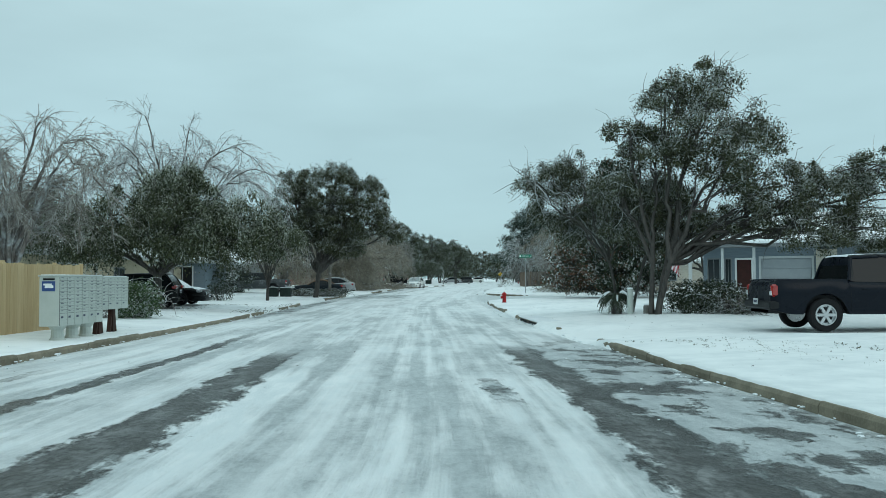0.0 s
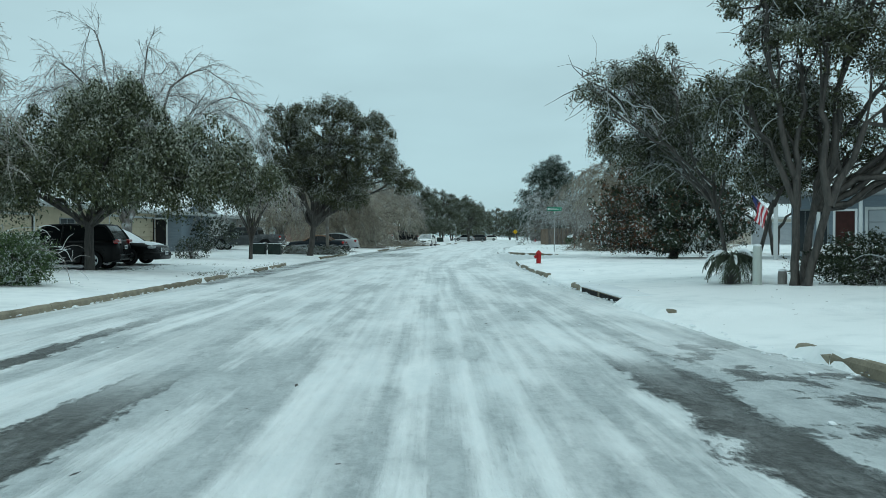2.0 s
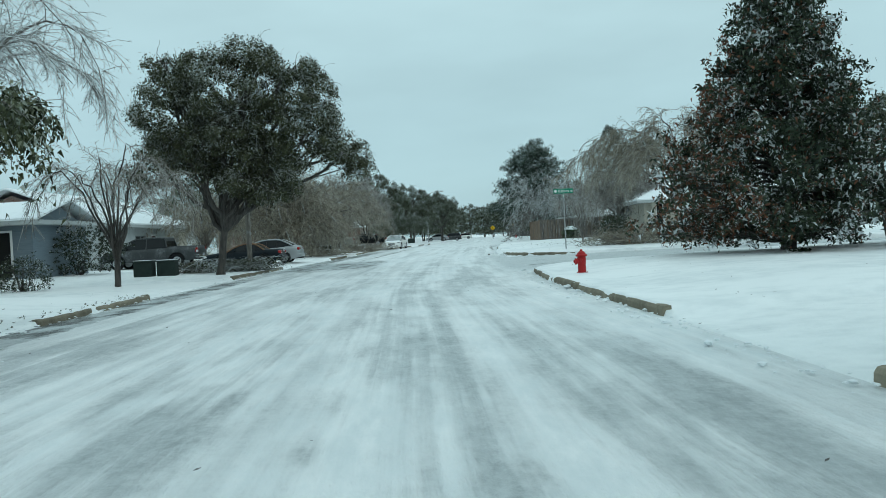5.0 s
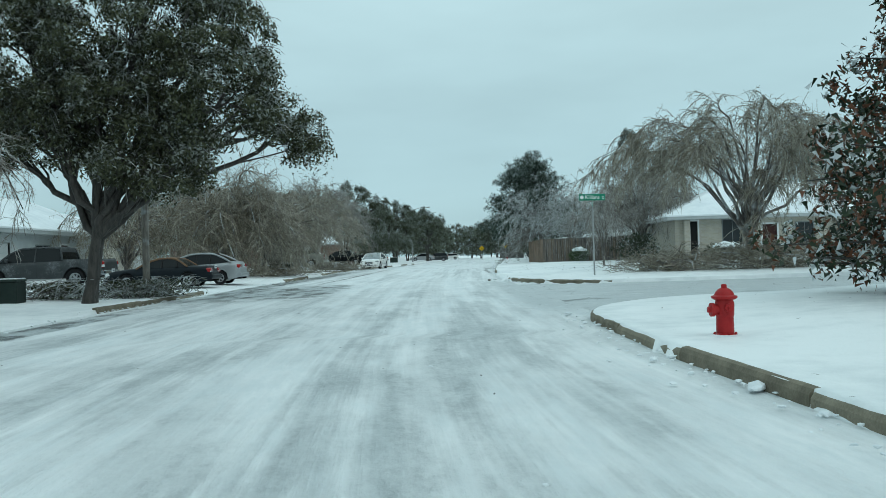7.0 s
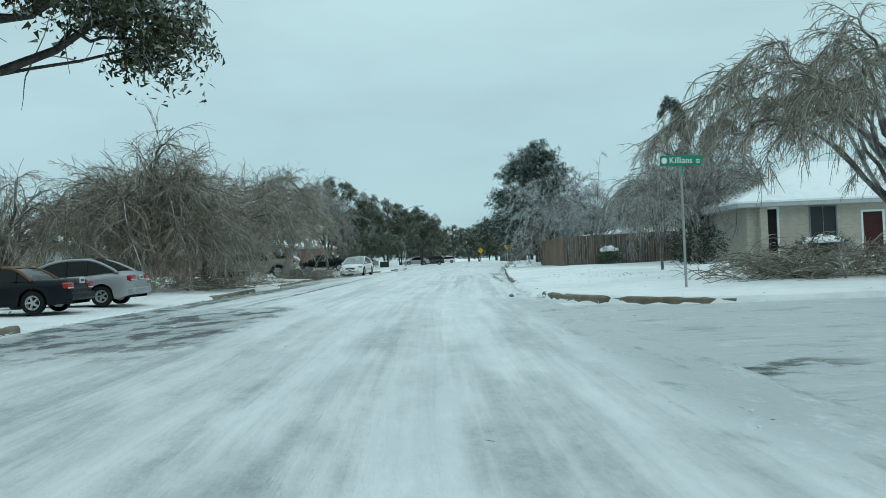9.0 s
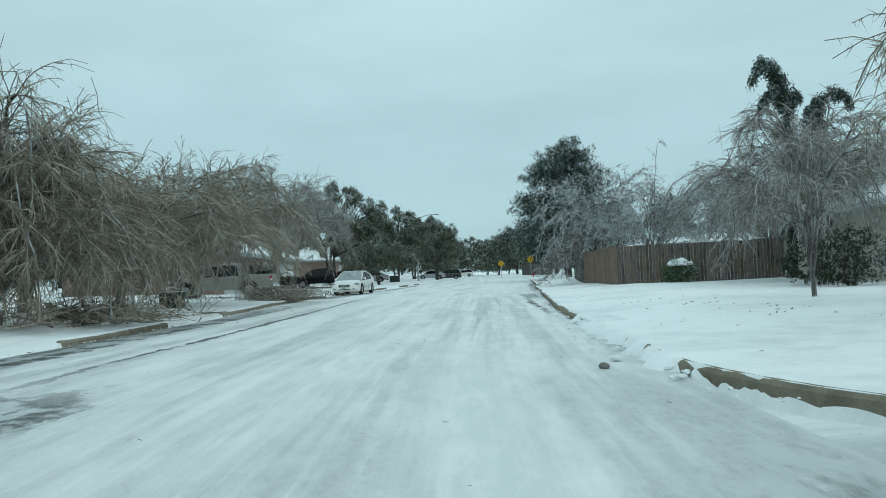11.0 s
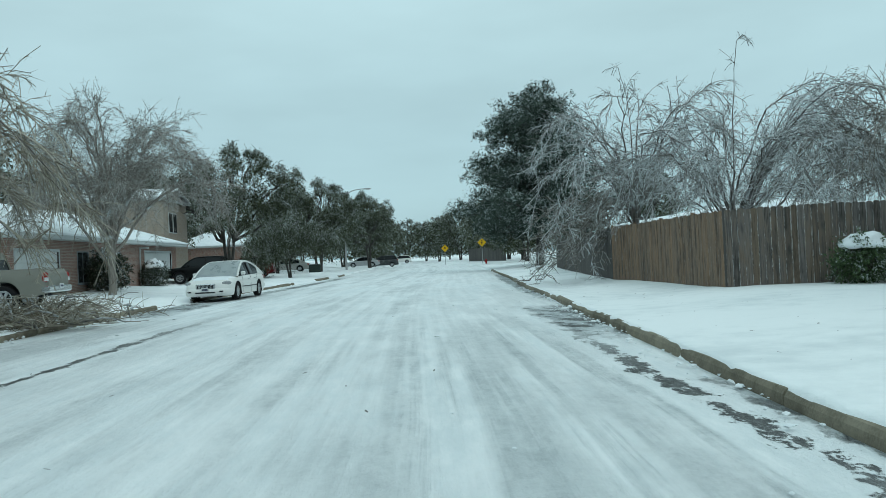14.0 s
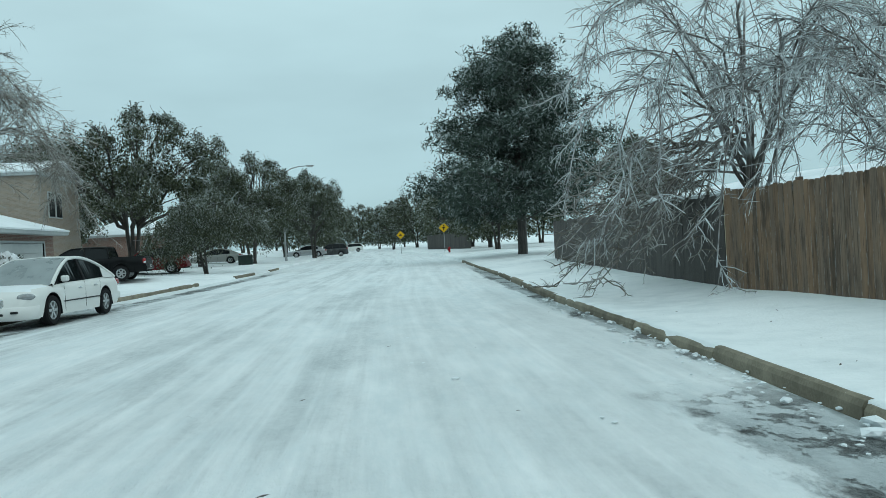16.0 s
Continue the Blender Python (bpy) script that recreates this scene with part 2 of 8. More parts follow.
M["wood_grey"] = plain("grey_fence_wood", (0.06, 0.056, 0.052), (0.13, 0.122, 0.115), 0.85, 2.0, bump=0.5, stretch=(9, 9, 0.5))
M["post_brown"] = plain("dark_brown_wood", (0.03, 0.016, 0.012), (0.07, 0.035, 0.028), 0.7, 5)
M["mail"] = plain("mailbox_paint", (0.40, 0.44, 0.41), (0.50, 0.54, 0.51), 0.45, 3, bump=0.05)
M["mail_gap"] = plain("mailbox_seam", (0.10, 0.11, 0.11), (0.18, 0.19, 0.19), 0.6)
M["sticker_blue"] = plain("blue_sticker", (0.02, 0.06, 0.20), (0.03, 0.08, 0.25), 0.4)
M["white"] = plain("white_paint", (0.62, 0.65, 0.66), (0.76, 0.78, 0.78), 0.5, 3, bump=0.05)
M["trim"] = plain("pale_trim_paint", (0.40, 0.43, 0.44), (0.52, 0.55, 0.55), 0.6, 3)
M["hydrant"] = plain("red_hydrant_paint", (0.30, 0.012, 0.016), (0.42, 0.025, 0.025), 0.45, 8, bump=0.2)
M["metal"] = plain("galvanised_steel", (0.30, 0.31, 0.31), (0.42, 0.43, 0.43), 0.45, 8, metal=0.6)
M["sign_green"] = plain("green_sign_sheet", (0.0, 0.20, 0.115), (0.0, 0.25, 0.15), 0.4, 3, bump=0.0)
M["sign_white"] = plain("white_sign_letters", (0.75, 0.78, 0.78), (0.8, 0.82, 0.82), 0.45, 3, bump=0.0)
M["sign_yellow"] = plain("yellow_sign_sheet", (0.62, 0.36, 0.015), (0.75, 0.46, 0.02), 0.45, 4, bump=0.0)
M["sign_black"] = plain("black_sign_ink", (0.012, 0.012, 0.012), (0.02, 0.02, 0.02), 0.5, bump=0.0)
M["siding_blue"] = plain("grey_blue_siding", (0.13, 0.17, 0.205), (0.20, 0.25, 0.285), 0.7, 2, stretch=(1, 1, 12))
M["panel_grey"] = plain("grey_garage_panel", (0.26, 0.29, 0.31), (0.33, 0.36, 0.38), 0.55, 2)
M["tan"] = plain("tan_siding", (0.36, 0.315, 0.225), (0.47, 0.42, 0.315), 0.75, 2)
M["fascia"] = plain("grey_fascia", (0.16, 0.18, 0.19), (0.23, 0.25, 0.26), 0.6, 4)
M["door_red"] = plain("dark_red_door", (0.035, 0.012, 0.010), (0.07, 0.022, 0.018), 0.5, 4)
M["door_white"] = plain("white_garage_door", (0.50, 0.53, 0.53), (0.62, 0.64, 0.63), 0.55, 2)
M["tyre"] = plain("tyre_rubber", (0.006, 0.006, 0.007), (0.018, 0.018, 0.019), 0.85, 12, bump=0.3)
M["rim"] = plain("alloy_rim", (0.42, 0.44, 0.45), (0.58, 0.60, 0.61), 0.3, 8, metal=0.8, bump=0.05)
M["trim_black"] = plain("black_trim", (0.010, 0.011, 0.012), (0.022, 0.023, 0.025), 0.5, 8)
M["chrome"] = plain("chrome", (0.55, 0.57, 0.58), (0.68, 0.7, 0.7), 0.15, 8, metal=1.0, bump=0.0)
M["tail"] = plain("red_tail_lamp", (0.26, 0.012, 0.012), (0.36, 0.02, 0.018), 0.2, 8, bump=0.0, coat=0.8)
M["head_lens"] = plain("head_lamp_lens", (0.10, 0.11, 0.12), (0.42, 0.45, 0.46), 0.1, 14, bump=0.0, coat=1.0)
M["lamp_clear"] = plain("clear_lamp_lens", (0.50, 0.53, 0.55), (0.68, 0.7, 0.72), 0.12, 8, bump=0.0, coat=1.0)
M["plate"] = plain("plate_sheet", (0.5, 0.52, 0.53), (0.6, 0.62, 0.62), 0.5, bump=0.0)
M["bar"] = plain("plate_bar_ink", (0.05, 0.06, 0.10), (0.07, 0.08, 0.12), 0.5, bump=0.0)
M["p_navy"] = paint("dark_navy_car_paint", (0.005, 0.0075, 0.013), 0.2, 0.0, 0.012)
M["p_black"] = paint("black_car_paint", (0.005, 0.0055, 0.006), 0.22, 0.0, 0.012)
M["p_grey"] = paint("grey_car_paint", (0.055, 0.060, 0.062), 0.4, 0.3, 0.4)
M["p_silver"] = paint("silver_car_paint", (0.36, 0.38, 0.39), 0.3, 0.5, 0.2)
M["p_coupe"] = paint("faded_dark_car_paint", (0.010, 0.014, 0.018), 0.35, 0.0, 0.02)
M["p_rust"] = paint("sun_faded_brown_roof", (0.17, 0.10, 0.06), 0.6)
M["p_white"] = paint("white_car_paint", (0.72, 0.73, 0.71), 0.3, 0.0, 0.1)
M["p_red"] = paint("dark_red_car_paint", (0.13, 0.012, 0.014), 0.35)
M["p_putty"] = paint("putty_grey_paint", (0.20, 0.20, 0.175), 0.3)
M["p_beige"] = paint("pale_beige_car_paint", (0.36, 0.36, 0.34), 0.4, 0.2, 0.3)
M["flag_red"] = plain("flag_red_cloth", (0.30, 0.03, 0.04), (0.38, 0.05, 0.06), 0.9, bump=0.05)
M["flag_white"] = plain("flag_white_cloth", (0.55, 0.57, 0.6), (0.66, 0.68, 0.7), 0.9, bump=0.05)
M["flag_blue"] = plain("flag_blue_cloth", (0.02, 0.03, 0.10), (0.03, 0.045, 0.14), 0.9, bump=0.05)
M["box_green"] = plain("dark_green_box_paint", (0.012, 0.022, 0.019), (0.03, 0.045, 0.04), 0.55, 4)
M["frost"] = plain("frosted_glass", (0.20, 0.235, 0.24), (0.36, 0.40, 0.41), 0.3, 3)
M["stone"] = plain("grey_stone", (0.14, 0.13, 0.12), (0.28, 0.27, 0.25), 0.9, 6, bump=0.6)


def glass_material(name, tint, rough=0.04):
    k = NT(name)
    n = k.noise(k.coord(), 2.0, 3)
    k.set(Base_Color=tint, Roughness=k.ramp(n, 0.3, 0.8, rough, rough + 0.12), Transmission_Weight=0.0, IOR=1.45, Specular_IOR_Level=0.28)
    return k.m


M["glass"] = glass_material("tinted_car_glass", (0.008, 0.010, 0.011))
M["window"] = glass_material("window_glass", (0.03, 0.036, 0.04))


def brick_material(name, a, b, mortar):
    k = NT(name)
    tc = k.n("TexCoord")
    sep = k.n("SeparateXYZ")
    k.link(tc.outputs["Object"], sep.inputs[0])
    comb = k.n("CombineXYZ")
    k.link(k.math("ADD", sep.outputs["X"], sep.outputs["Y"]), comb.inputs[0])
    k.link(sep.outputs["Z"], comb.inputs[1])
    br = k.n("TexBrick", Scale=1.0, Mortar_Size=0.008, Brick_Width=0.21, Row_Height=0.075, Bias=0.0)
    br.inputs["Color1"].default_value = (*a, 1)
    br.inputs["Color2"].default_value = (*b, 1)
    br.inputs["Mortar"].default_value = (*mortar, 1)
    k.link(comb.outputs[0], br.inputs["Vector"])
    n = k.noise(k.coord(), 3.0, 5)
    col = k.mix(k.ramp(n, 0.3, 0.8, 0, 0.35), br.outputs["Color"], (0.30, 0.27, 0.24))
    k.set(Base_Color=col, Roughness=0.85)
    k.bump(br.outputs["Fac"], -0.4, 0.01)
    return k.m


M["brick_pale"] = brick_material("pale_brick", (0.38, 0.35, 0.28), (0.46, 0.43, 0.36), (0.42, 0.41, 0.38))
M["brick_red"] = brick_material("red_brick", (0.17, 0.075, 0.05), (0.24, 0.12, 0.085), (0.3, 0.28, 0.26))
M["brick_tan"] = brick_material("tan_brick", (0.26, 0.20, 0.15), (0.35, 0.28, 0.22), (0.36, 0.34, 0.31))


def road_material():
    """Packed snow, grey ice polished by tyres, and bare wet asphalt in the wheel tracks."""
    k = NT("snowy_road")
    at = k.n("Attribute")
    at.attribute_name = "lane"
    sep = k.n("SeparateXYZ")
    k.link(at.outputs["Vector"], sep.inputs[0])
    u, v = sep.outputs["X"], sep.outputs["Y"]

    def lanes(su, sv, off=0.0):
        c = k.n("CombineXYZ")
        k.link(k.math("MULTIPLY", u, su), c.inputs[0])
        k.link(k.math("MULTIPLY_ADD", v, sv, off), c.inputs[1])
        return c.outputs[0]

    streak = k.noise(lanes(2.1, 0.085), 1.0, 6, 0.62)
    streak2 = k.noise(lanes(1.0, 0.10, 7.3), 1.0, 4, 0.55)
    blot = k.noise(lanes(1.1, 0.36, 3.1), 1.0, 6, 0.62)
    fine = k.noise(lanes(13, 8), 1.0, 5, 0.75)
    rip = k.noise(lanes(3.0, 1.3, 11.0), 1.0, 7, 0.72)

    def band(u0, w, v0, v1, soft=0.25, fade=3.0):
        wob = k.math("MULTIPLY_ADD", k.math("SUBTRACT", streak2, 0.5), 0.7, u)
        d = k.math("ABSOLUTE", k.math("SUBTRACT", wob, u0))
        d = k.math("MULTIPLY_ADD", k.math("SUBTRACT", rip, 0.5), 0.9, k.math("MULTIPLY_ADD", k.math("SUBTRACT", fine, 0.5), 0.35, d))
        across = k.ramp(d, w + soft * 0.6, w - soft * 0.2, 0, 1)
        e1, e2 = k.ramp(v, v0 - fade, v0 + fade), k.ramp(v, v1 + fade, v1 - fade)
        return k.math("MULTIPLY", across, k.math("MULTIPLY", e1, e2))

    def many(bands):
        total = bands[0]
        for b in bands[1:]:
            total = k.math("MAXIMUM", total, b)
        return total

    # tyre-polished grey ice, soft-edged
    patch = k.noise(lanes(1.25, 0.85, 5.7), 1.0, 8, 0.66)
    mid = k.noise(lanes(4.6, 1.1, 1.9), 1.0, 6, 0.66)
    lines = k.noise(lanes(5.2, 0.045, 2.3), 1.0, 4, 0.6)
    ice = k.ramp(k.math("MULTIPLY_ADD", lines, 0.12, k.math("MULTIPLY_ADD", mid, 0.15, k.math("ADD", k.math("MULTIPLY", streak2, 0.33), k.math("MULTIPLY_ADD", streak, 0.2, k.math("MULTIPLY", blot, 0.2))))), 0.44, 0.57)
    wheel = many([band(-0.3, 0.5, -30, 330, 0.7), band(1.75, 0.5, -30, 330, 0.7), band(3.6, 0.6, -30, 70, 0.6), band(-2.9, 0.6, -30, 330, 0.7), band(-4.4, 0.5, 60, 130, 0.7), band(3.4, 0.9, 84, 104, 0.8), band(5.8, 1.6, 56, 84, 0.9), band(0.4, 4.6, 420, 520, 0.9)])
    ice = k.math("MULTIPLY", ice, k.math("MULTIPLY_ADD", wheel, 0.4, 0.6))
    ice = k.math("MULTIPLY", ice, k.ramp(v, 80, 50, 0.74, 1.0))
    ice = k.math("MULTIPLY", ice, k.ramp(v, 45, 20, 1.0, 1.45), clamp=True)
    kerbside = k.math("MULTIPLY", band(3.5, 1.0, 80, 102, 0.8, 4.0), k.ramp(k.math("MULTIPLY_ADD", lines, 0.5, k.math("MULTIPLY", streak, 0.5)), 0.42, 0.6))
    ice = k.math("MAXIMUM", ice, k.math("MULTIPLY", kerbside, 0.8))
    grit = k.math("MULTIPLY_ADD", rip, 0.4, k.math("MULTIPLY_ADD", mid, 0.3, k.math("MULTIPLY", fine, 0.3)))
    # bare wet asphalt: whole strips, and others broken up by crusts of snow
    bare = many([
        band(-1.0, 0.28, -8, 20, 0.16, 1.5), band(-2.95, 0.13, -8, 25, 0.12, 3.0), band(-4.5, 0.09, -8, 16, 0.10, 3.0),
        band(3.72, 0.25, -8, 21.5, 0.16, 1.5), band(0.55, 0.20, -8, 6.5, 0.10, 1.5), band(-2.55, 0.05, 78, 104, 0.05, 5.0), band(5.05, 0.05, 89, 98, 0.05, 3.0)])
    broken = many([
        band(4.8, 0.9, 2, 23, 0.5, 3.0), band(-3.0, 2.0, 65, 75, 0.8, 2.5), band(-4.9, 0.5, 66, 100, 0.3, 6.0), band(-5.1, 0.3, 36, 62, 0.25, 4.0), band(-5.2, 0.75, 39, 53, 0.4, 3.0),
        band(5.6, 0.5, 99, 106, 0.4, 1.5), band(5.7, 0.25, 78, 94, 0.2, 3.0), band(-5.6, 0.7, 110, 126, 0.5, 3.0), band(-5.2, 0.35, 124, 150, 0.3, 5.0),
        band(-2.7, 0.35, 423.2, 424.6, 0.3, 0.5), band(2.6, 0.10, 14, 15.8, 0.1, 0.8), band(6.4, 0.25, 108, 140, 0.2, 5.0)])
    gaps = k.ramp(k.math("MULTIPLY_ADD", fine, 0.22, k.math("MULTIPLY", patch, 0.78)), 0.50, 0.56)
    spots = k.math("MULTIPLY", k.ramp(rip, 0.65, 0.70), k.math("MULTIPLY", ice, k.ramp(v, 50, 25, 0.04, 0.35)))
    bare = k.math("MAXIMUM", k.math("MAXIMUM", bare, k.math("MULTIPLY", broken, gaps)), spots)
    mouth = k.math("MAXIMUM", band(6.9, 2.0, 57, 73, 1.2), band(0.3, 7.0, 410, 520, 1.0))
    flecks = k.math("MULTIPLY", mouth, k.ramp(k.math("MULTIPLY_ADD", mid, 0.5, k.math("MULTIPLY", patch, 0.5)), 0.53, 0.66, 0, 0.45))
    bare = k.math("MAXIMUM", bare, flecks)
    edge = k.ramp(k.math("ADD", k.math("MULTIPLY", rip, 0.6), k.math("MULTIPLY", fine, 0.4)), 0.40, 0.58)
    bare = k.math("MULTIPLY", bare, k.math("MULTIPLY_ADD", edge, -0.2, 1.0))
    ice = k.math("MAXIMUM", ice, k.math("MULTIPLY", k.math("MAXIMUM", broken, k.math("MULTIPLY", mouth, k.ramp(grit, 0.36, 0.54))), 0.95))
    snow = k.mix(k.ramp(k.math("MULTIPLY_ADD", mid, 0.5, k.math("MULTIPLY", streak2, 0.5)), 0.35, 0.6), (0.74, 0.79, 0.805), (0.93, 0.95, 0.952))
    snow = k.mix(k.ramp(fine, 0.54, 0.74, 0, 0.2), snow, (0.66, 0.70, 0.715))
    icec = k.mix(k.ramp(grit, 0.36, 0.62), (0.24, 0.28, 0.295), (0.53, 0.575, 0.585))
    asph = k.mix(k.ramp(fine, 0.35, 0.7), (0.040, 0.042, 0.041), (0.085, 0.085, 0.080))
    col = k.mix(k.math("MULTIPLY", ice, 0.9), snow, icec)
    col = k.mix(bare, col, asph)
    rough = k.math("MULTIPLY_ADD", ice, -0.22, 0.62)
    rough = k.math("MULTIPLY_ADD", bare, -0.1, rough)
    k.set(Base_Color=col, Roughness=rough, Specular_IOR_Level=0.4)
    h = k.math("MULTIPLY_ADD", rip, 0.5, k.math("MULTIPLY", fine, 0.3))
    h = k.math("MULTIPLY_ADD", bare, -0.7, k.math("MULTIPLY_ADD", ice, -0.3, h))
    k.bump(h, 1.0, 0.09)
    return k.m


M["road"] = road_material()


# ---- small builders ----
def mesh_of(name, verts, faces, mat, smooth=False):
    me = bpy.data.meshes.new(name)
    me.from_pydata([tuple(v) for v in verts], [], [tuple(f) for f in faces])
    me.materials.append(M[mat] if isinstance(mat, str) else mat)
    if smooth:
        me.polygons.foreach_set("use_smooth", [True] * len(me.polygons))
    me.update()
    return me


def mesh_np(name, verts, quads, mat, smooth=False):
    """A mesh from arrays: verts (n, 3) and quads (m, 4)."""
    me = bpy.data.meshes.new(name)
    verts, quads = np.asarray(verts, np.float32), np.asarray(quads, np.int32)
    k = quads.shape[1]
    me.vertices.add(len(verts))
    me.vertices.foreach_set("co", verts.ravel())
    me.loops.add(quads.size)
    me.loops.foreach_set("vertex_index", quads.ravel())
    me.polygons.add(len(quads))
    me.polygons.foreach_set("loop_start", np.arange(0, quads.size, k, dtype=np.int32))
    me.polygons.foreach_set("use_smooth", np.full(len(quads), smooth))
    me.materials.append(M[mat] if isinstance(mat, str) else mat)
    me.update(calc_edges=True)
    return me


def part(name, bm, mat, parent=None, label="", smooth=False):
    """Links a bmesh (or a mesh) as one object under parent."""
    if isinstance(bm, bpy.types.Mesh):
        me = bm
    else:
        me = bpy.data.meshes.new(name)
        bm.to_mesh(me)
        bm.free()
        me.materials.append(M[mat] if isinstance(mat, str) else mat)
        if smooth:
            me.polygons.foreach_set("use_smooth", [True] * len(me.polygons))
    ob = new(name, me)
    ob.parent = parent
    if label:
        ob["label"] = label
    return ob


def empty(name, m, label, category, group="", kind=""):
    ob = new(name)
    ob.matrix_world = m
    tagged(ob, label, category, group, kind)
    return ob


def box(*boxes, bevel=0.0):
    """A bmesh of boxes (x0, y0, z0, x1, y1, z1)."""
    bm = bmesh.new()
    for x0, y0, z0, x1, y1, z1 in boxes:
        m = Matrix.Translation(((x0 + x1) / 2, (y0 + y1) / 2, (z0 + z1) / 2)) @ Matrix.Diagonal((x1 - x0, y1 - y0, z1 - z0, 1))
        bmesh.ops.create_cube(bm, size=1, matrix=m)
    if bevel:
        bmesh.ops.bevel(bm, geom=bm.edges[:], offset=bevel, segments=1, affect="EDGES", clamp_overlap=True)
    return bm


def lathe(profile, n=20, axis="z"):
    """A turned bmesh from (radius, height) pairs."""
    bm = bmesh.new()
    rings = []
    for r, h in profile:
        ring = []
        for i in range(n):
            a = 2 * math.pi * i / n
            p = (r * math.cos(a), r * math.sin(a), h)
            if axis == "y":
                p = (p[0], p[2], p[1])
            if axis == "x":
                p = (p[2], p[0], p[1])
            ring.append(bm.verts.new(p))
        rings.append(ring)
    for a, b in zip(rings, rings[1:]):
        for i in range(n):
            bm.faces.new((a[i], a[(i + 1) % n], b[(i + 1) % n], b[i]))
    bm.faces.new(rings[0][::-1])
    bm.faces.new(rings[-1])
    bmesh.ops.recalc_face_normals(bm, faces=bm.faces[:])
    return bm


def tube_mesh(paths, sides, offset=0):
    """Vertices and quads of tapered tubes along paths [(points, radii)]."""
    vs, qs = [], []
    ang = np.arange(sides) * 2 * np.pi / sides
    ca, sa = np.cos(ang), np.sin(ang)
    for pts, rad in paths:
        n = len(pts)
        d = np.empty_like(pts)
        d[1:-1] = pts[2:] - pts[:-2]
        d[0], d[-1] = pts[1] - pts[0], pts[-1] - pts[-2]
        d /= np.linalg.norm(d, axis=1)[:, None] + 1e-9
        ref = np.array([1.0, 0, 0]) if abs(d[0][0]) < 0.8 else np.array([0, 1.0, 0])
        s = np.cross(d, ref)
        s /= np.linalg.norm(s, axis=1)[:, None] + 1e-9
        t = np.cross(d, s)
        ring = pts[:, None, :] + rad[:, None, None] * (ca[None, :, None] * s[:, None, :] + sa[None, :, None] * t[:, None, :])
        vs.append(ring.reshape(-1, 3))
        i = np.arange(n - 1)[:, None] * sides
        j = np.arange(sides)[None, :]
        j2 = (j + 1) % sides
        q = np.stack([i + j, i + j2, i + sides + j2, i + sides + j], -1).reshape(-1, 4) + offset
        qs.append(q)
        offset += n * sides
    return np.concatenate(vs), np.concatenate(qs)


# ---- lie of the land ----
GRADE = ((-60, 0.06), (0, 0.06), (20, -0.06), (50, -0.09), (69, 0.02), (85, 0.1), (100, 0.18), (130, 0.14), (180, 0.18), (300, 0.3), (700, 1.0))
LEFT = ((-60, -6.4), (12, -6.5), (21, -6.7), (30, -6.85), (38, -7.2), (44, -7.6), (50, -8.0), (60, -8.2), (70, -8.0), (78, -7.7), (86, -7.0),
        (93, -6.7), (106, -6.7), (114, -6.45), (122, -6.1), (130, -5.3), (141, -3.9), (154, -2.4), (180, -0.9), (200, 1.0), (240, 4.0), (330, 12), (700, 40))
RIGHT = ((-60, 6.0), (11, 5.45), (14, 5.22), (17, 4.95), (22, 4.6), (26.6, 4.15), (30, 3.85), (34, 3.55), (41, 3.35), (46, 3.12), (51, 2.98), (54.6, 3.0),
         (76, 3.5), (79, 3.65), (84, 3.78), (90, 4.1), (97, 4.7), (100, 4.95), (105, 5.4), (108, 5.75), (118, 6.6), (130, 8.0), (140, 8.9), (148, 9.6),
         (180, 12.2), (195, 11.8), (215, 11.0), (240, 12.0), (330, 21), (700, 52))
CROSS = (59.6, 69.6)
DRIVES_L = ((40.7, 44.9), (52.0, 61.5), (70.5, 83.0), (88.5, 93.5), (114.5, 119.0), (138, 145), (150, 155))
DRIVES_R = ((22.8, 27.0), (35.6, 41.0))


def along(table, y):
    return float(np.interp(y, [p[0] for p in table], [p[1] for p in table]))


def grade(y):
    return along(GRADE, y)


def sm(a, b, x):
    t = min(1.0, max(0.0, (x - a) / (b - a)))
    return t * t * (3 - 2 * t)


def edge_right(y):
    """The right-hand edge of the carriageway, with the mouth of the side street."""
    if 54.6 < y <= CROSS[0]:
        q = (y - 54.6) / (CROSS[0] - 54.6)
        return 3.0 + 5.0 * (1 - math.sqrt(max(0, 1 - q * q)))
    if CROSS[0] < y < CROSS[1]:
        return 90.0
    if CROSS[1] <= y < 76:
        q = (76 - y) / (76 - CROSS[1])
        return 3.5 + 5.0 * (1 - math.sqrt(max(0, 1 - q * q)))
    return along(RIGHT, y)


def drive(y, table):
    k = 0.0
    for a, b in table:
        k = max(k, sm(a - 0.5, a + 0.5, y) * (1 - sm(b - 0.5, b + 0.5, y)))
    return k


def lawn(d, y, side):
    """Height of the verge above the road, d metres behind the kerb."""
    k = drive(y, DRIVES_L if side < 0 else DRIVES_R)
    lip = 0.13 * (1 - k * (1 - 0.35 * sm(0, 1.6, d)))
    if side < 0:
        rise = (0.11 - 0.06 * k) * sm(0.3, 3.5, d) + 0.20 * sm(4, 16, d) + 0.7 * sm(8, 18, d) * sm(118, 135, y)
    else:
        near = (1 - sm(52, 59, y)) * sm(25.5, 30.5, y)
        rise = (0.10 * near + 0.10 + 0.06 * sm(70, 85, y)) * sm(0.3, 4.5, d) + 0.15 * sm(5, 20, d)
        if CROSS[1] <= y:
            rise *= 0.25 + 0.75 * sm(CROSS[1], 80, y)
    return lip + rise


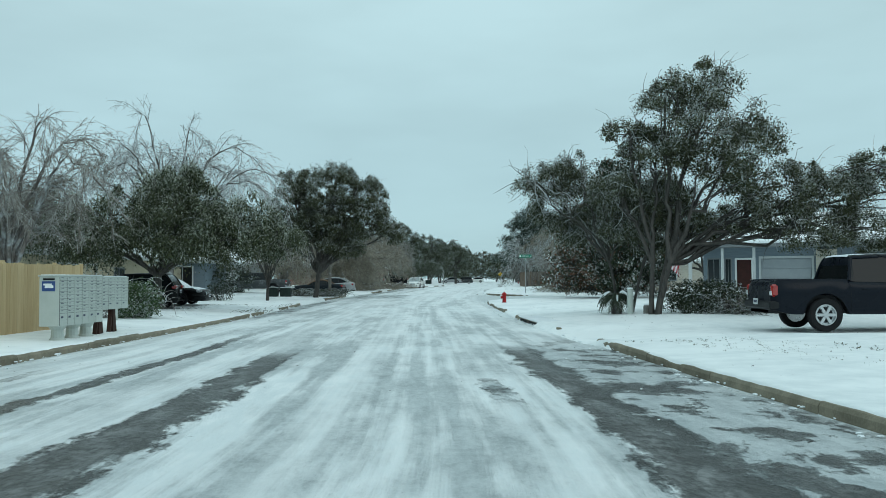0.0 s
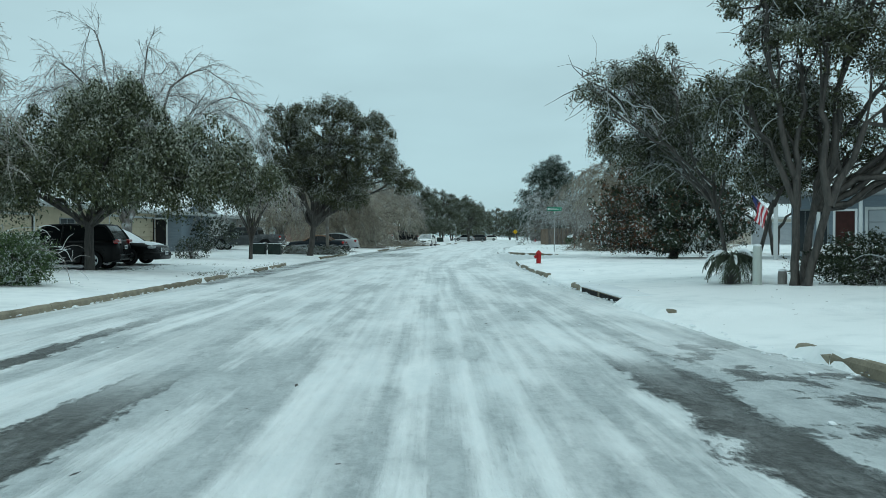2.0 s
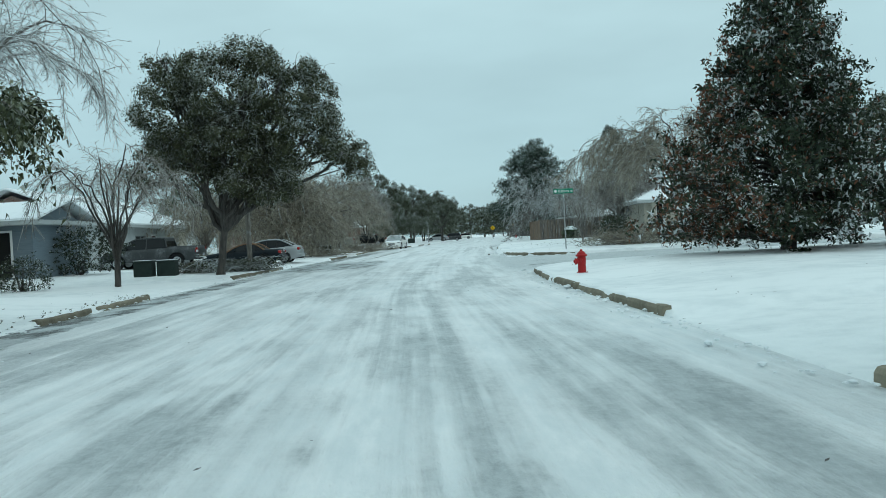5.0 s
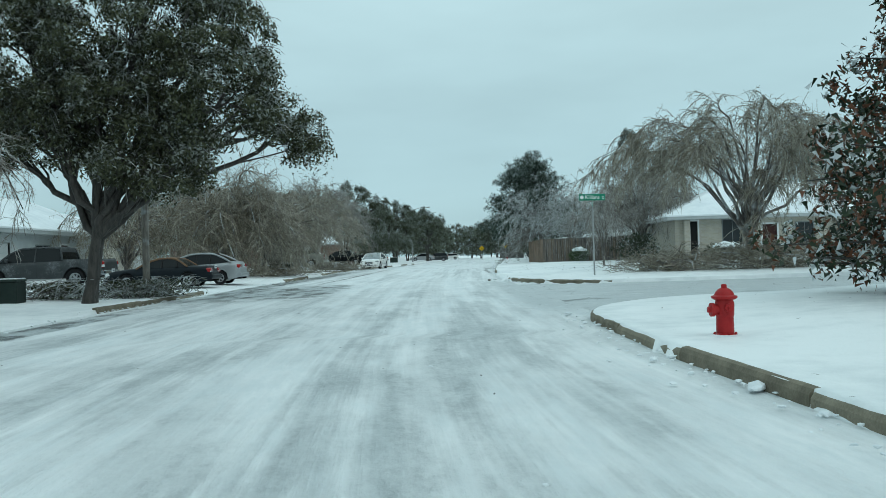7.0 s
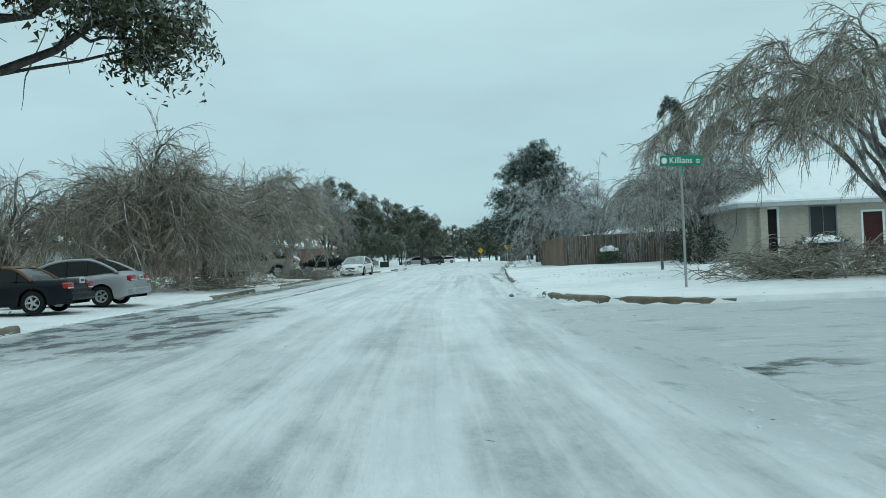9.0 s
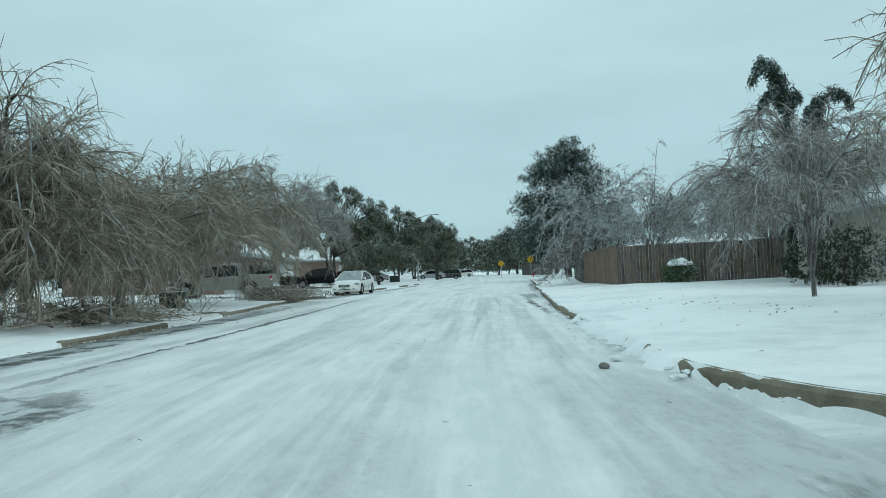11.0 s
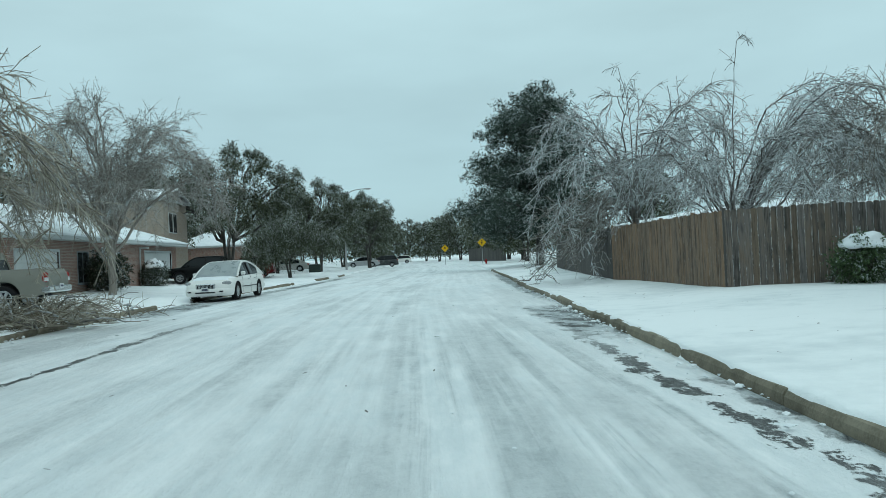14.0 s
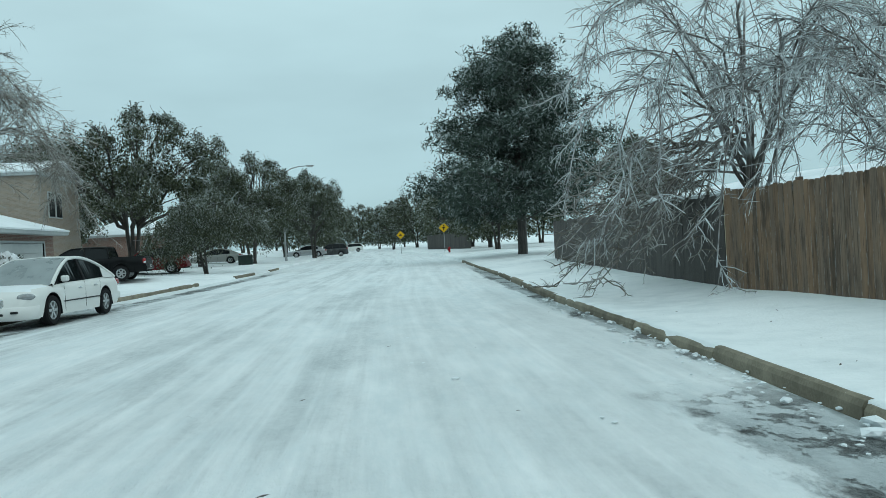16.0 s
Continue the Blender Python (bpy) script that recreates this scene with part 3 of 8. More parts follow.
def ground(x, y):
    """Height of the snow at a place."""
    xl, xr = along(LEFT, y), edge_right(y)
    if x < xl:
        return grade(y) + lawn(xl - x, y, -1)
    if x > xr:
        return grade(y) + lawn(x - xr, y, 1)
    return grade(y)


def soft_noise(x, y, s):
    return noise.noise((x * s, y * s, 3.7))


# ---- ground, road and kerbs ----
def row_places():
    ys = [-60, -40, -25, -15]
    ys += list(np.arange(-10, 54.5, 0.25)) + list(np.arange(54.6, 59.6, 0.2)) + [59.3, 59.45, 59.55, CROSS[0], CROSS[0] + 0.002]
    ys += list(np.arange(60, 69.5, 0.8)) + [CROSS[1] - 0.002, CROSS[1], 69.65, 69.8] + list(np.arange(70, 76, 0.2))
    ys += list(np.arange(76, 130, 0.25)) + list(np.arange(130, 150, 0.5)) + list(np.arange(150, 240, 2)) + [260, 300, 360, 450, 700, 1500]
    return sorted(set(round(float(v), 3) for v in ys))


def build_ground():
    """One sheet of snow out to the horizon; it dips under the road."""
    out = [0.06, 0.17, 0.24, 0.34, 0.5, 0.75, 1.1, 1.6, 2.3, 3.2, 4.4, 6, 8, 11, 15, 20, 27, 36, 50, 80, 150, 400, 1500]
    verts, n = [], 0
    for y in row_places():
        yy = min(y, 690)
        g = grade(yy)
        row = []
        for side in (-1, 1):
            e = along(LEFT, yy) if side < 0 else edge_right(yy)
            dr = drive(yy, DRIVES_L if side < 0 else DRIVES_R)
            c = soft_noise(side * 40 + 3, yy, 0.3) * 0.65 + soft_noise(side * 9, yy, 1.9) * 0.45
            bias = -0.4
            if side > 0:
                for a, b, w in ((-99, 21, -0.7), (21, 23, 0.1), (23, 29.8, 0.6), (29.8, 41, -0.1), (41, 53, -0.02), (53, 59.6, -0.35), (69, 75.5, -0.55), (75.5, 79, 0.03), (79, 85, 0.05), (85, 112, -0.6)):
                    if a <= yy < b:
                        bias = w
            cover = sm(0.0, 0.35, c + bias + 0.14 * soft_noise(side * 3 + 1, yy, 4.1))
            ragged = 0.08 * soft_noise(side * 5, yy, 2.1) + 0.07 * soft_noise(side * 7, yy, 5.3)
            cols = [(-0.35, -0.22), (-0.02 - 0.2 * cover + ragged * cover, -0.13 + 0.12 * cover), (0.06 - 0.07 * cover + ragged * 0.4, None)]
            pts = []
            for d, z in cols:
                if z is None:
                    z = 0.133 * (1 - dr) + 0.006
                pts.append((e + side * d, yy if y < 690 else y, g + z))
            for d in out[1:]:
                z = lawn(d, yy, side) + 0.025 * (1 - 0.7 * dr) + (0.018 * soft_noise(e + side * d, yy, 1.3) + 0.035 * soft_noise(e + side * d, yy, 0.35)) * sm(0.2, 1.0, d)
                if d > 60:
                    z += 0.01 * (d - 60) ** 0.8
                pts.append((e + side * d, y, g + z))
            row.append(pts if side > 0 else pts[::-1])
        line = row[0] + row[1]
        n = len(line)
        verts += line
    m = len(verts) // n
    i = np.arange(m - 1)[:, None] * n
    j = np.arange(n - 1)[None, :]
    quads = np.stack([i + j, i + j + 1, i + n + j + 1, i + n + j], -1).reshape(-1, 4)
    ob = new("ground", mesh_np("ground", verts, quads, "snow", True))
    tagged(ob, "snow-covered lawns and verges with bits of grass showing through", "ground", kind="structure")


build_ground()


def build_road():
    ys = [-60, -30] + list(np.arange(-12, 130, 0.5)) + list(np.arange(130, 345, 3.0))
    us = np.linspace(0, 1, 33)
    verts, lane = [], []
    for y in ys:
        a, b = along(LEFT, y) - 0.03, along(RIGHT, y) + 0.03
        if 53 < y < 77.5:
            b = max(b, 3.5)
        mid, w = (a + b) / 2, b - a
        for u in us:
            x = a + u * w
            z = grade(y) + 0.05 * (1 - (2 * u - 1) ** 2) + 0.012 * soft_noise(x * 3, y * 0.35, 1.0)
            verts.append((x, y, z - 0.012))
            lane.append((x - mid, y, 0))
    n = len(us)
    i = np.arange(len(ys) - 1)[:, None] * n
    j = np.arange(n - 1)[None, :]
    quads = np.stack([i + j, i + j + 1, i + n + j + 1, i + n + j], -1).reshape(-1, 4)
    me = mesh_np("road", verts, quads, "road", True)
    at = me.attributes.new("lane", "FLOAT_VECTOR", "POINT")
    at.data.foreach_set("vector", np.asarray(lane, np.float32).ravel())
    tagged(new("road", me), "residential asphalt street under packed snow and grey ice", "road", kind="structure")
    # the side street, with its flared mouth
    verts, lane, quads = [], [], []
    xs = list(np.arange(2.6, 12, 0.4)) + list(np.arange(12, 92, 2.5))
    n = 17
    for x in xs:
        lo, hi = CROSS[0], CROSS[1]
        if x < 8:
            q = min(1, max(0, (8 - x) / 5))
            lo, hi = CROSS[0] - 5.0 * (1 - math.sqrt(max(0, 1 - q * q))), CROSS[1] + 6.4 * (1 - math.sqrt(max(0, 1 - q * q)))
        for i in range(n):
            y = lo + (hi - lo) * i / (n - 1)
            verts.append((x, y, grade(y) - 0.03 + 0.05 * sm(2.8, 8, x) + 0.008 * soft_noise(x * 0.5, y * 2, 1)))
            lane.append((y - 64.6 + 0.4, x + 420, 0))
    for i in range(len(xs) - 1):
        for j in range(n - 1):
            quads.append((i * n + j, (i + 1) * n + j, (i + 1) * n + j + 1, i * n + j + 1))
    me = mesh_np("side_road", verts, quads, "road", True)
    at = me.attributes.new("lane", "FLOAT_VECTOR", "POINT")
    at.data.foreach_set("vector", np.asarray(lane, np.float32).ravel())
    tagged(new("side_road", me), "side street of snow and grey ice joining at the corner", "road", kind="structure")


build_road()


def kerb_lines():
    """Runs of kerb as lists of (x, y) at the road's edge, and the side on which the verge lies."""
    runs = []
    ys = np.arange(-8, 160, 0.25)
    cur = []
    for y in ys:
        if drive(y, DRIVES_L) > 0.5:
            if len(cur) > 4:
                runs.append((cur, -1))
            cur = []
        else:
            cur.append((along(LEFT, y), float(y)))
    runs.append((cur, -1))
    cur = []
    inlets = ((29.9, 33.9), (82.2, 83.9))
    for y in np.arange(-8, 54.6, 0.25):
        if drive(y, DRIVES_R) > 0.5 or any(a < y < b for a, b in inlets):
            if len(cur) > 2:
                runs.append((cur, 1))
            cur = []
        else:
            cur.append((along(RIGHT, y), float(y)))
    for a in np.linspace(0, 90, 14):
        cur.append((8.0 - 5.0 * math.cos(radians(a)), 54.6 + 5.0 * math.sin(radians(a))))
    cur += [(x, CROSS[0]) for x in np.arange(8.4, 40, 0.5)]
    runs.append((cur, 1))
    cur = [(x, CROSS[1]) for x in np.arange(40, 8.4, -0.5)]
    for a in np.linspace(90, 0, 14):
        cur.append((8.5 - 5.0 * math.cos(radians(a)), 76 - 6.4 * math.sin(radians(a))))
    for y in np.arange(76.2, 150, 0.25):
        if any(a < y < b for a, b in inlets):
            if len(cur) > 2:
                runs.append((cur, 1))
            cur = []
        else:
            cur.append((along(RIGHT, y), float(y)))
    runs.append((cur, 1))
    return runs


def build_kerbs():
    """Concrete kerb in cast lengths of about three metres, each its own piece."""
    prof = [(0.0, -0.15), (0.012, 0.08), (0.04, 0.125), (0.08, 0.135), (0.15, 0.135), (0.16, -0.15)]
    rng = random.Random(5)
    for name, side in (("kerb_left", -1), ("kerb_right", 1)):
        root = empty(name, Matrix.Identity(4), "brown-grey concrete kerb, half buried in snow", "kerb", kind="structure")
        for line, s in kerb_lines():
            if s != side:
                continue
            step = 12
            for k in range(0, len(line) - 1, step):
                seg = line[k:k + step + 1]
                if len(seg) < 2:
                    continue
                drop = rng.uniform(-0.012, 0.012)
                verts, faces = [], []
                for i, (x, y) in enumerate(seg):
                    a, b = seg[max(0, i - 1)], seg[min(len(seg) - 1, i + 1)]
                    tx, ty = b[0] - a[0], b[1] - a[1]
                    tl = math.hypot(tx, ty)
                    tx, ty = tx / tl, ty / tl
                    nx, ny = (ty, -tx) if s > 0 else (-ty, tx)
                    pull = 0.012 if i == 0 else (-0.012 if i == len(seg) - 1 else 0)
                    g = grade(y)
                    for d, z in prof:
                        verts.append((x + nx * d + tx * pull, y + ny * d + ty * pull, g + z + drop))
                m = len(prof)
                for i in range(len(seg) - 1):
                    for j in range(m - 1):
                        q = (i * m + j, i * m + j + 1, (i + 1) * m + j + 1, (i + 1) * m + j)
                        faces.append(q[::-1] if s > 0 else q)
                faces += [tuple(range(m)), tuple(range((len(seg) - 1) * m, len(seg) * m))[::-1]]
                part("kerb_stone", mesh_of("kerb_stone", verts, faces, "concrete"), None, root)


build_kerbs()


# ---- trees ----
def unit(v):
    return v / (np.linalg.norm(v) + 1e-9)


def limb(rng, p, d, length, r0, r1, n=6, droop=0.0, wig=0.12, aim=None, pull=0.0):
    """One wandering branch: points and radii."""
    pts, step = [p], length / n
    d = unit(np.asarray(d, float))
    for i in range(n):
        d = d + rng.normal(0, wig, 3) + np.array([0, 0, -droop * (i + 1) / n])
        if aim is not None:
            d = d + pull * unit(aim - pts[-1])
        d = unit(d)
        pts.append(pts[-1] + d * step)
    t = np.linspace(0, 1, n + 1)
    return np.array(pts), r0 + (r1 - r0) * t ** 0.8


def bezier_limb(p0, p1, sag, r0, r1, n=7, rng=None, wig=0.0):
    """A limb from p0 to p1 that first rises by sag."""
    t = np.linspace(0, 1, n + 1)[:, None]
    mid = p0 * 0.55 + p1 * 0.45 + np.array([0, 0, sag])
    pts = (1 - t) ** 2 * p0 + 2 * t * (1 - t) * mid + t ** 2 * p1
    if rng is not None:
        pts[1:-1] += rng.normal(0, wig, (n - 1, 3))
    return pts, r0 + (r1 - r0) * t[:, 0] ** 0.7


def leaf_quads(rng, centres, size, aspect=0.55, hang=0.0, tri=False):
    """Small leaves as pointed quads in random directions round the given places."""
    n = len(centres)
    a = rng.normal(0, 1, (n, 3))
    a[:, 2] -= hang
    a /= np.linalg.norm(a, axis=1)[:, None]
    b = rng.normal(0, 1, (n, 3))
    b -= (b * a).sum(1)[:, None] * a
    b /= np.linalg.norm(b, axis=1)[:, None]
    s = size * rng.uniform(0.6, 1.3, n)[:, None]
    if tri:
        v = np.stack([centres - a * s * 0.45 - b * s * aspect * 0.5, centres - a * s * 0.3 + b * s * aspect * 0.6, centres + a * s * 0.75], 1).reshape(-1, 3)
        return v, np.arange(n * 3).reshape(-1, 3)
    v = np.stack([centres - a * s * 0.5, centres + b * s * aspect * 0.5, centres + a * s * 0.5, centres - b * s * aspect * 0.5], 1).reshape(-1, 3)
    q = np.arange(n * 4).reshape(-1, 4)
    return v, q


def fine_twigs(rng, paths, per, length, width, droop):
    """The finest twigs, one slim blade each, along the given branches."""
    p0 = np.concatenate([p[:-1] for p, _ in paths])
    p1 = np.concatenate([p[1:] for p, _ in paths])
    k = rng.integers(0, len(p0), per * len(paths))
    ax = p1[k] - p0[k]
    p = p0[k] + ax * rng.random((len(k), 1))
    ax /= np.linalg.norm(ax, axis=1)[:, None] + 1e-9
    d = ax * 0.55 + rng.normal(0, 0.65, (len(k), 3)) + np.array([0, 0, -droop])
    d /= np.linalg.norm(d, axis=1)[:, None] + 1e-9
    s = np.cross(d, rng.normal(0, 1, (len(k), 3)))
    s /= np.linalg.norm(s, axis=1)[:, None] + 1e-9
    ln = length * rng.uniform(0.5, 1.4, (len(k), 1))
    tip = p + d * ln
    tip[:, 2] = np.maximum(tip[:, 2], 0.08)
    v = np.stack([p - s * width, p + s * width, tip], 1).reshape(-1, 3)
    return v, np.arange(len(v)).reshape(-1, 3)


def tree(name, base, label, trunk_paths, crown, bark, leaf, twigs=None, twig_mat="twig", sides=8, category="tree", group="", blades=None):
    """A tree object with its trunk, its twigs and its crown."""
    root = empty(name, Matrix.Translation(base), label, category, group)
    thick = [p for p in trunk_paths if p[1][0] > 0.025]
    thin = [p for p in trunk_paths if p[1][0] <= 0.025]
    v, q = tube_mesh(thick, sides)
    part("trunk", mesh_np("trunk", v, q, bark, True), None, root)
    tw = thin + (twigs or [])
    if tw:
        v, q = tube_mesh(tw, 3)
        tagged(part("twig_mass", mesh_np("twig_mass", v, q, twig_mat, False), None, root), kind="stuff")
    if blades is not None:
        tagged(part("twig_spray", mesh_np("twig_spray", blades[0], blades[1], twig_mat), None, root), kind="stuff")
    if crown is not None:
        me = mesh_np("crown", crown[0], crown[1], leaf)
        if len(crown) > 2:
            me.materials.append(M[leaf + "_lit_ice"])
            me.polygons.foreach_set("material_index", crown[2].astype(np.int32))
        part("crown", me, None, root)
    return root


def clump_crown(rng, lobes, count, size, clump, hang=0.25, aspect=0.55, gap=0.5, glaze_light=0.45, inner=0.5, flat=0.7):
    """A crown of many separate leafy clumps over uneven lobes (x, y, z, rx, ry, rz); top and outer leaves are paler,
    for ice and for light painted in.
    """
    lo = np.array(lobes, float)
    p = 1.6
    area = 4 * np.pi * (((lo[:, 3] * lo[:, 4]) ** p + (lo[:, 4] * lo[:, 5]) ** p + (lo[:, 3] * lo[:, 5]) ** p) / 3) ** (1 / p)
    n = np.maximum(5, (1.25 * area / (np.pi * clump ** 2))).astype(int)
    pick = np.repeat(np.arange(len(lo)), n)
    d = rng.normal(0, 1, (len(pick), 3))
    d /= np.linalg.norm(d, axis=1)[:, None]
    r = 1.06 - inner * rng.random(len(pick)) ** 1.6
    c = lo[pick, :3] + d * lo[pick, 3:] * r[:, None]
    f = 0.55 / clump
    open_air = np.sin(c[:, 0] * f + 1.3 * np.sin(c[:, 2] * f * 0.8)) * np.sin(c[:, 1] * f + 2) + 0.6 * np.sin(c[:, 2] * f * 1.6 + 2 * np.sin(c[:, 0] * f * 0.7))
    keep = open_air > -gap * 2.0
    c, d = c[keep], d[keep]
    per = max(12, int(count / len(c)))
    rad = clump * rng.uniform(0.55, 1.3, (len(c), 1))
    e = rng.normal(0, 1, (len(c), per, 3))
    e += d[:, None, :] * 0.35
    e /= np.linalg.norm(e, axis=2)[:, :, None]
    q = rng.random((len(c), per, 1)) ** 0.45 * (1 + 0.22 * np.abs(rng.normal(0, 1, (len(c), per, 1))))
    pts = c[:, None, :] + e * q * rad[:, None, :] * np.array((1, 1, flat))
    pts[:, :, 2] -= hang * rad * (e[:, :, 0] ** 2 + e[:, :, 1] ** 2) * q[:, :, 0] ** 2 * 1.3
    # upward-facing leaves get the paler copy: ice, and top light in the colour
    ice = glaze_light * rng.uniform(0.3, 1.7, (len(c), 1)) * np.clip(0.35 + 0.8 * e[:, :, 2] + 0.35 * d[:, None, 2], 0.05, 1.3)
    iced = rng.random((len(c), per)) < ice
    nrm = (e + rng.normal(0, 0.55, e.shape)).reshape(-1, 3)
    nrm /= np.linalg.norm(nrm, axis=1)[:, None]
    a = rng.normal(0, 1, nrm.shape)
    a[:, 2] -= hang * 2
    a -= (a * nrm).sum(1)[:, None] * nrm
    a /= np.linalg.norm(a, axis=1)[:, None]
    b = np.cross(nrm, a)
    s = size * rng.uniform(0.6, 1.35, len(a))[:, None]
    ctr = pts.reshape(-1, 3)
    v = np.stack([ctr - a * s * 0.45 - b * s * aspect * 0.5, ctr - a * s * 0.3 + b * s * aspect * 0.6, ctr + a * s * 0.75], 1).reshape(-1, 3)
    return v, np.arange(len(v)).reshape(-1, 3), iced.ravel(), c


def lobe_crown(rng, lobes, count, size, clump=0.28, per=16, hang=0.25, shell=0.55, aspect=0.55, gap=9.0):
    """Leaf clumps through the outer part of several uneven lobes; (x, y, z, rx, ry, rz)."""
    vol = np.array([l[3] * l[4] + l[4] * l[5] + l[3] * l[5] for l in lobes])
    pick = rng.choice(len(lobes), count // per, p=vol / vol.sum())
    lo = np.array(lobes)[pick]
    d = rng.normal(0, 1, (len(pick), 3))
    d /= np.linalg.norm(d, axis=1)[:, None]
    bumps = 1 + 0.18 * np.sin(d[:, 0] * 5 + pick) * np.sin(d[:, 1] * 6 + 2 * pick) + 0.13 * np.sin(d[:, 2] * 9 + pick * 3)
    r = (shell + (1 - shell) * rng.random(len(pick)) ** 0.5) * bumps
    c = lo[:, :3] + d * lo[:, 3:] * r[:, None]
    f = 1.9 / clump * 0.28
    open_air = np.sin(c[:, 0] * f + 1.3 * np.sin(c[:, 2] * f * 0.8)) * np.sin(c[:, 1] * f + 2) * np.sin(c[:, 2] * f * 1.2 + np.sin(c[:, 0] * f * 0.7))
    keep = open_air > -gap
    c, d = c[keep], d[keep]
    # each clump is a short spray that hangs outward
    spray = rng.normal(0, 1, (len(c), 3)) * 0.5 + d
    spray[:, 2] -= hang * 2
    spray /= np.linalg.norm(spray, axis=1)[:, None]
    t = rng.random((len(c), per, 1)) ** 0.8
    wide = rng.uniform(0.6, 1.25, (len(c), 1, 1))
    pts = c[:, None, :] + spray[:, None, :] * t * clump * 2.4 * wide + rng.normal(0, clump * 0.36, (len(c), per, 3)) * wide * np.array((1, 1, 0.7))
    v, q = leaf_quads(rng, pts.reshape(-1, 3), size, aspect, hang=hang, tri=True)
    return v, q, c


def oak(name, base, fork, trunk_r, lobes, label, count=30000, size=0.11, seed=1, leaf="oak", bark="bark", lean=(0, 0), stems=1, twig_mat="twig_dark", clump=0.42, group="", hang=0.35, sides=9, twig_n=900, subs=7, fine=3, far=False, gap=0.55, glaze_light=0.45, flat=0.7):
    """A live oak: a forked trunk, limbs to every lobe of the crown, iced sprays of leaves. Lobes are relative to the base."""
    rng = np.random.default_rng(seed)
    paths, top = [], np.array([lean[0], lean[1], fork])
    starts = []
    for s in range(stems):
        off = np.array([rng.uniform(-0.25, 0.25), rng.uniform(-0.25, 0.25), 0]) * (stems > 1)
        tp = top + off * 3
        pts, rad = bezier_limb(off + np.array([0, 0, -0.15]), tp, 0.1, trunk_r / stems ** 0.5, trunk_r * 0.72 / stems ** 0.5, 6, rng, trunk_r * 0.06)
        rad[0] *= 1.35
        paths.append((pts, rad))
        starts.append(tp)
    for l in lobes:
        c = np.array(l[:3])
        st = starts[int(np.argmin([np.linalg.norm(c - q) for q in starts]))]
        ln = np.linalg.norm(c - st)
        rr = trunk_r * 0.52
        pts, rad = bezier_limb(st - np.array([0, 0, 0.15]), c, 0.1 * ln, rr, rr * 0.35, 8, rng, 0.028 * ln)
        paths.append((pts, rad))
        for k in range(subs):
            p0 = pts[rng.integers(3, 9)]
            tgt = c + np.clip(rng.normal(0, 1, 3), -1.1, 1.1) * np.array(l[3:]) * 0.5
            sub = bezier_limb(p0, tgt, 0.15, rr * 0.3, 0.02, 5, rng, 0.07)
            paths.append(sub)
            for j in range(fine):
                q0 = sub[0][rng.integers(2, 6)]
                paths.append(limb(rng, q0, rng.normal(0, 1, 3), rng.uniform(0.5, 1.2), 0.016, 0.005, 4, 0.2, 0.25))
    v, q, iced, c = clump_crown(rng, lobes, count, size, clump, hang, gap=gap, glaze_light=glaze_light, flat=flat)
    tw = []
    for i in rng.choice(len(c), min(twig_n, len(c)), replace=False):
        d = rng.normal(0, 0.6, 3) + unit(c[i] - top) * 0.9
        tw.append(limb(rng, c[i], d, rng.uniform(0.4, 1.1), 0.03 if far else 0.013, 0.015 if far else 0.006, 3 if far else 4, 0.45, 0.25))
    return tree(name, base, label, paths, (v, q, iced), bark, leaf, tw, twig_mat, sides, group=group)


def at(x, y, dz=0.0):
    return (x, y, ground(x, y) + dz)


# oaks and evergreens beside the street
oak("oak_tree", at(7.75, 30.6), 1.8, 0.17, [
    (1.3, 0.2, 6.3, 1.5, 1.5, 1.4), (0.1, 0.5, 5.0, 1.1, 1.3, 1.0), (2.6, -0.2, 5.1, 1.3, 1.4, 1.1), (4.3, 0.6, 4.2, 1.2, 1.3, 0.9), (0.4, 0, 7.2, 0.7, 0.8, 0.6), (1.9, 0, 7.6, 0.85, 0.85, 0.6),
    (5.9, 0.8, 3.9, 1.2, 1.2, 0.9), (7.3, 0.4, 4.7, 0.9, 0.9, 0.7), (0.9, 1.2, 3.7, 1.0, 1.2, 0.7), (5.3, 0.5, 2.8, 1.3, 1.1, 0.7), (7.1, 0.6, 2.8, 1.2, 1.1, 0.8), (3.3, 0.9, 3.3, 0.9, 1.1, 0.6), (8.7, 0.4, 4.0, 1.2, 1.2, 1.0),
    (-0.8, 0.3, 6.1, 0.55, 0.6, 0.5), (-1.1, 0.8, 4.2, 0.7, 0.9, 0.6), (1.9, 1.8, 3.0, 0.9, 0.8, 0.5), (3.0, 0.2, 6.2, 0.9, 0.9, 0.6)],
    "large dark live oak with ice-glazed leaves", 120000, 0.068, 11, lean=(0.5, 0.2), stems=3, clump=0.36, twig_n=1500, gap=0.42, glaze_light=0.5)
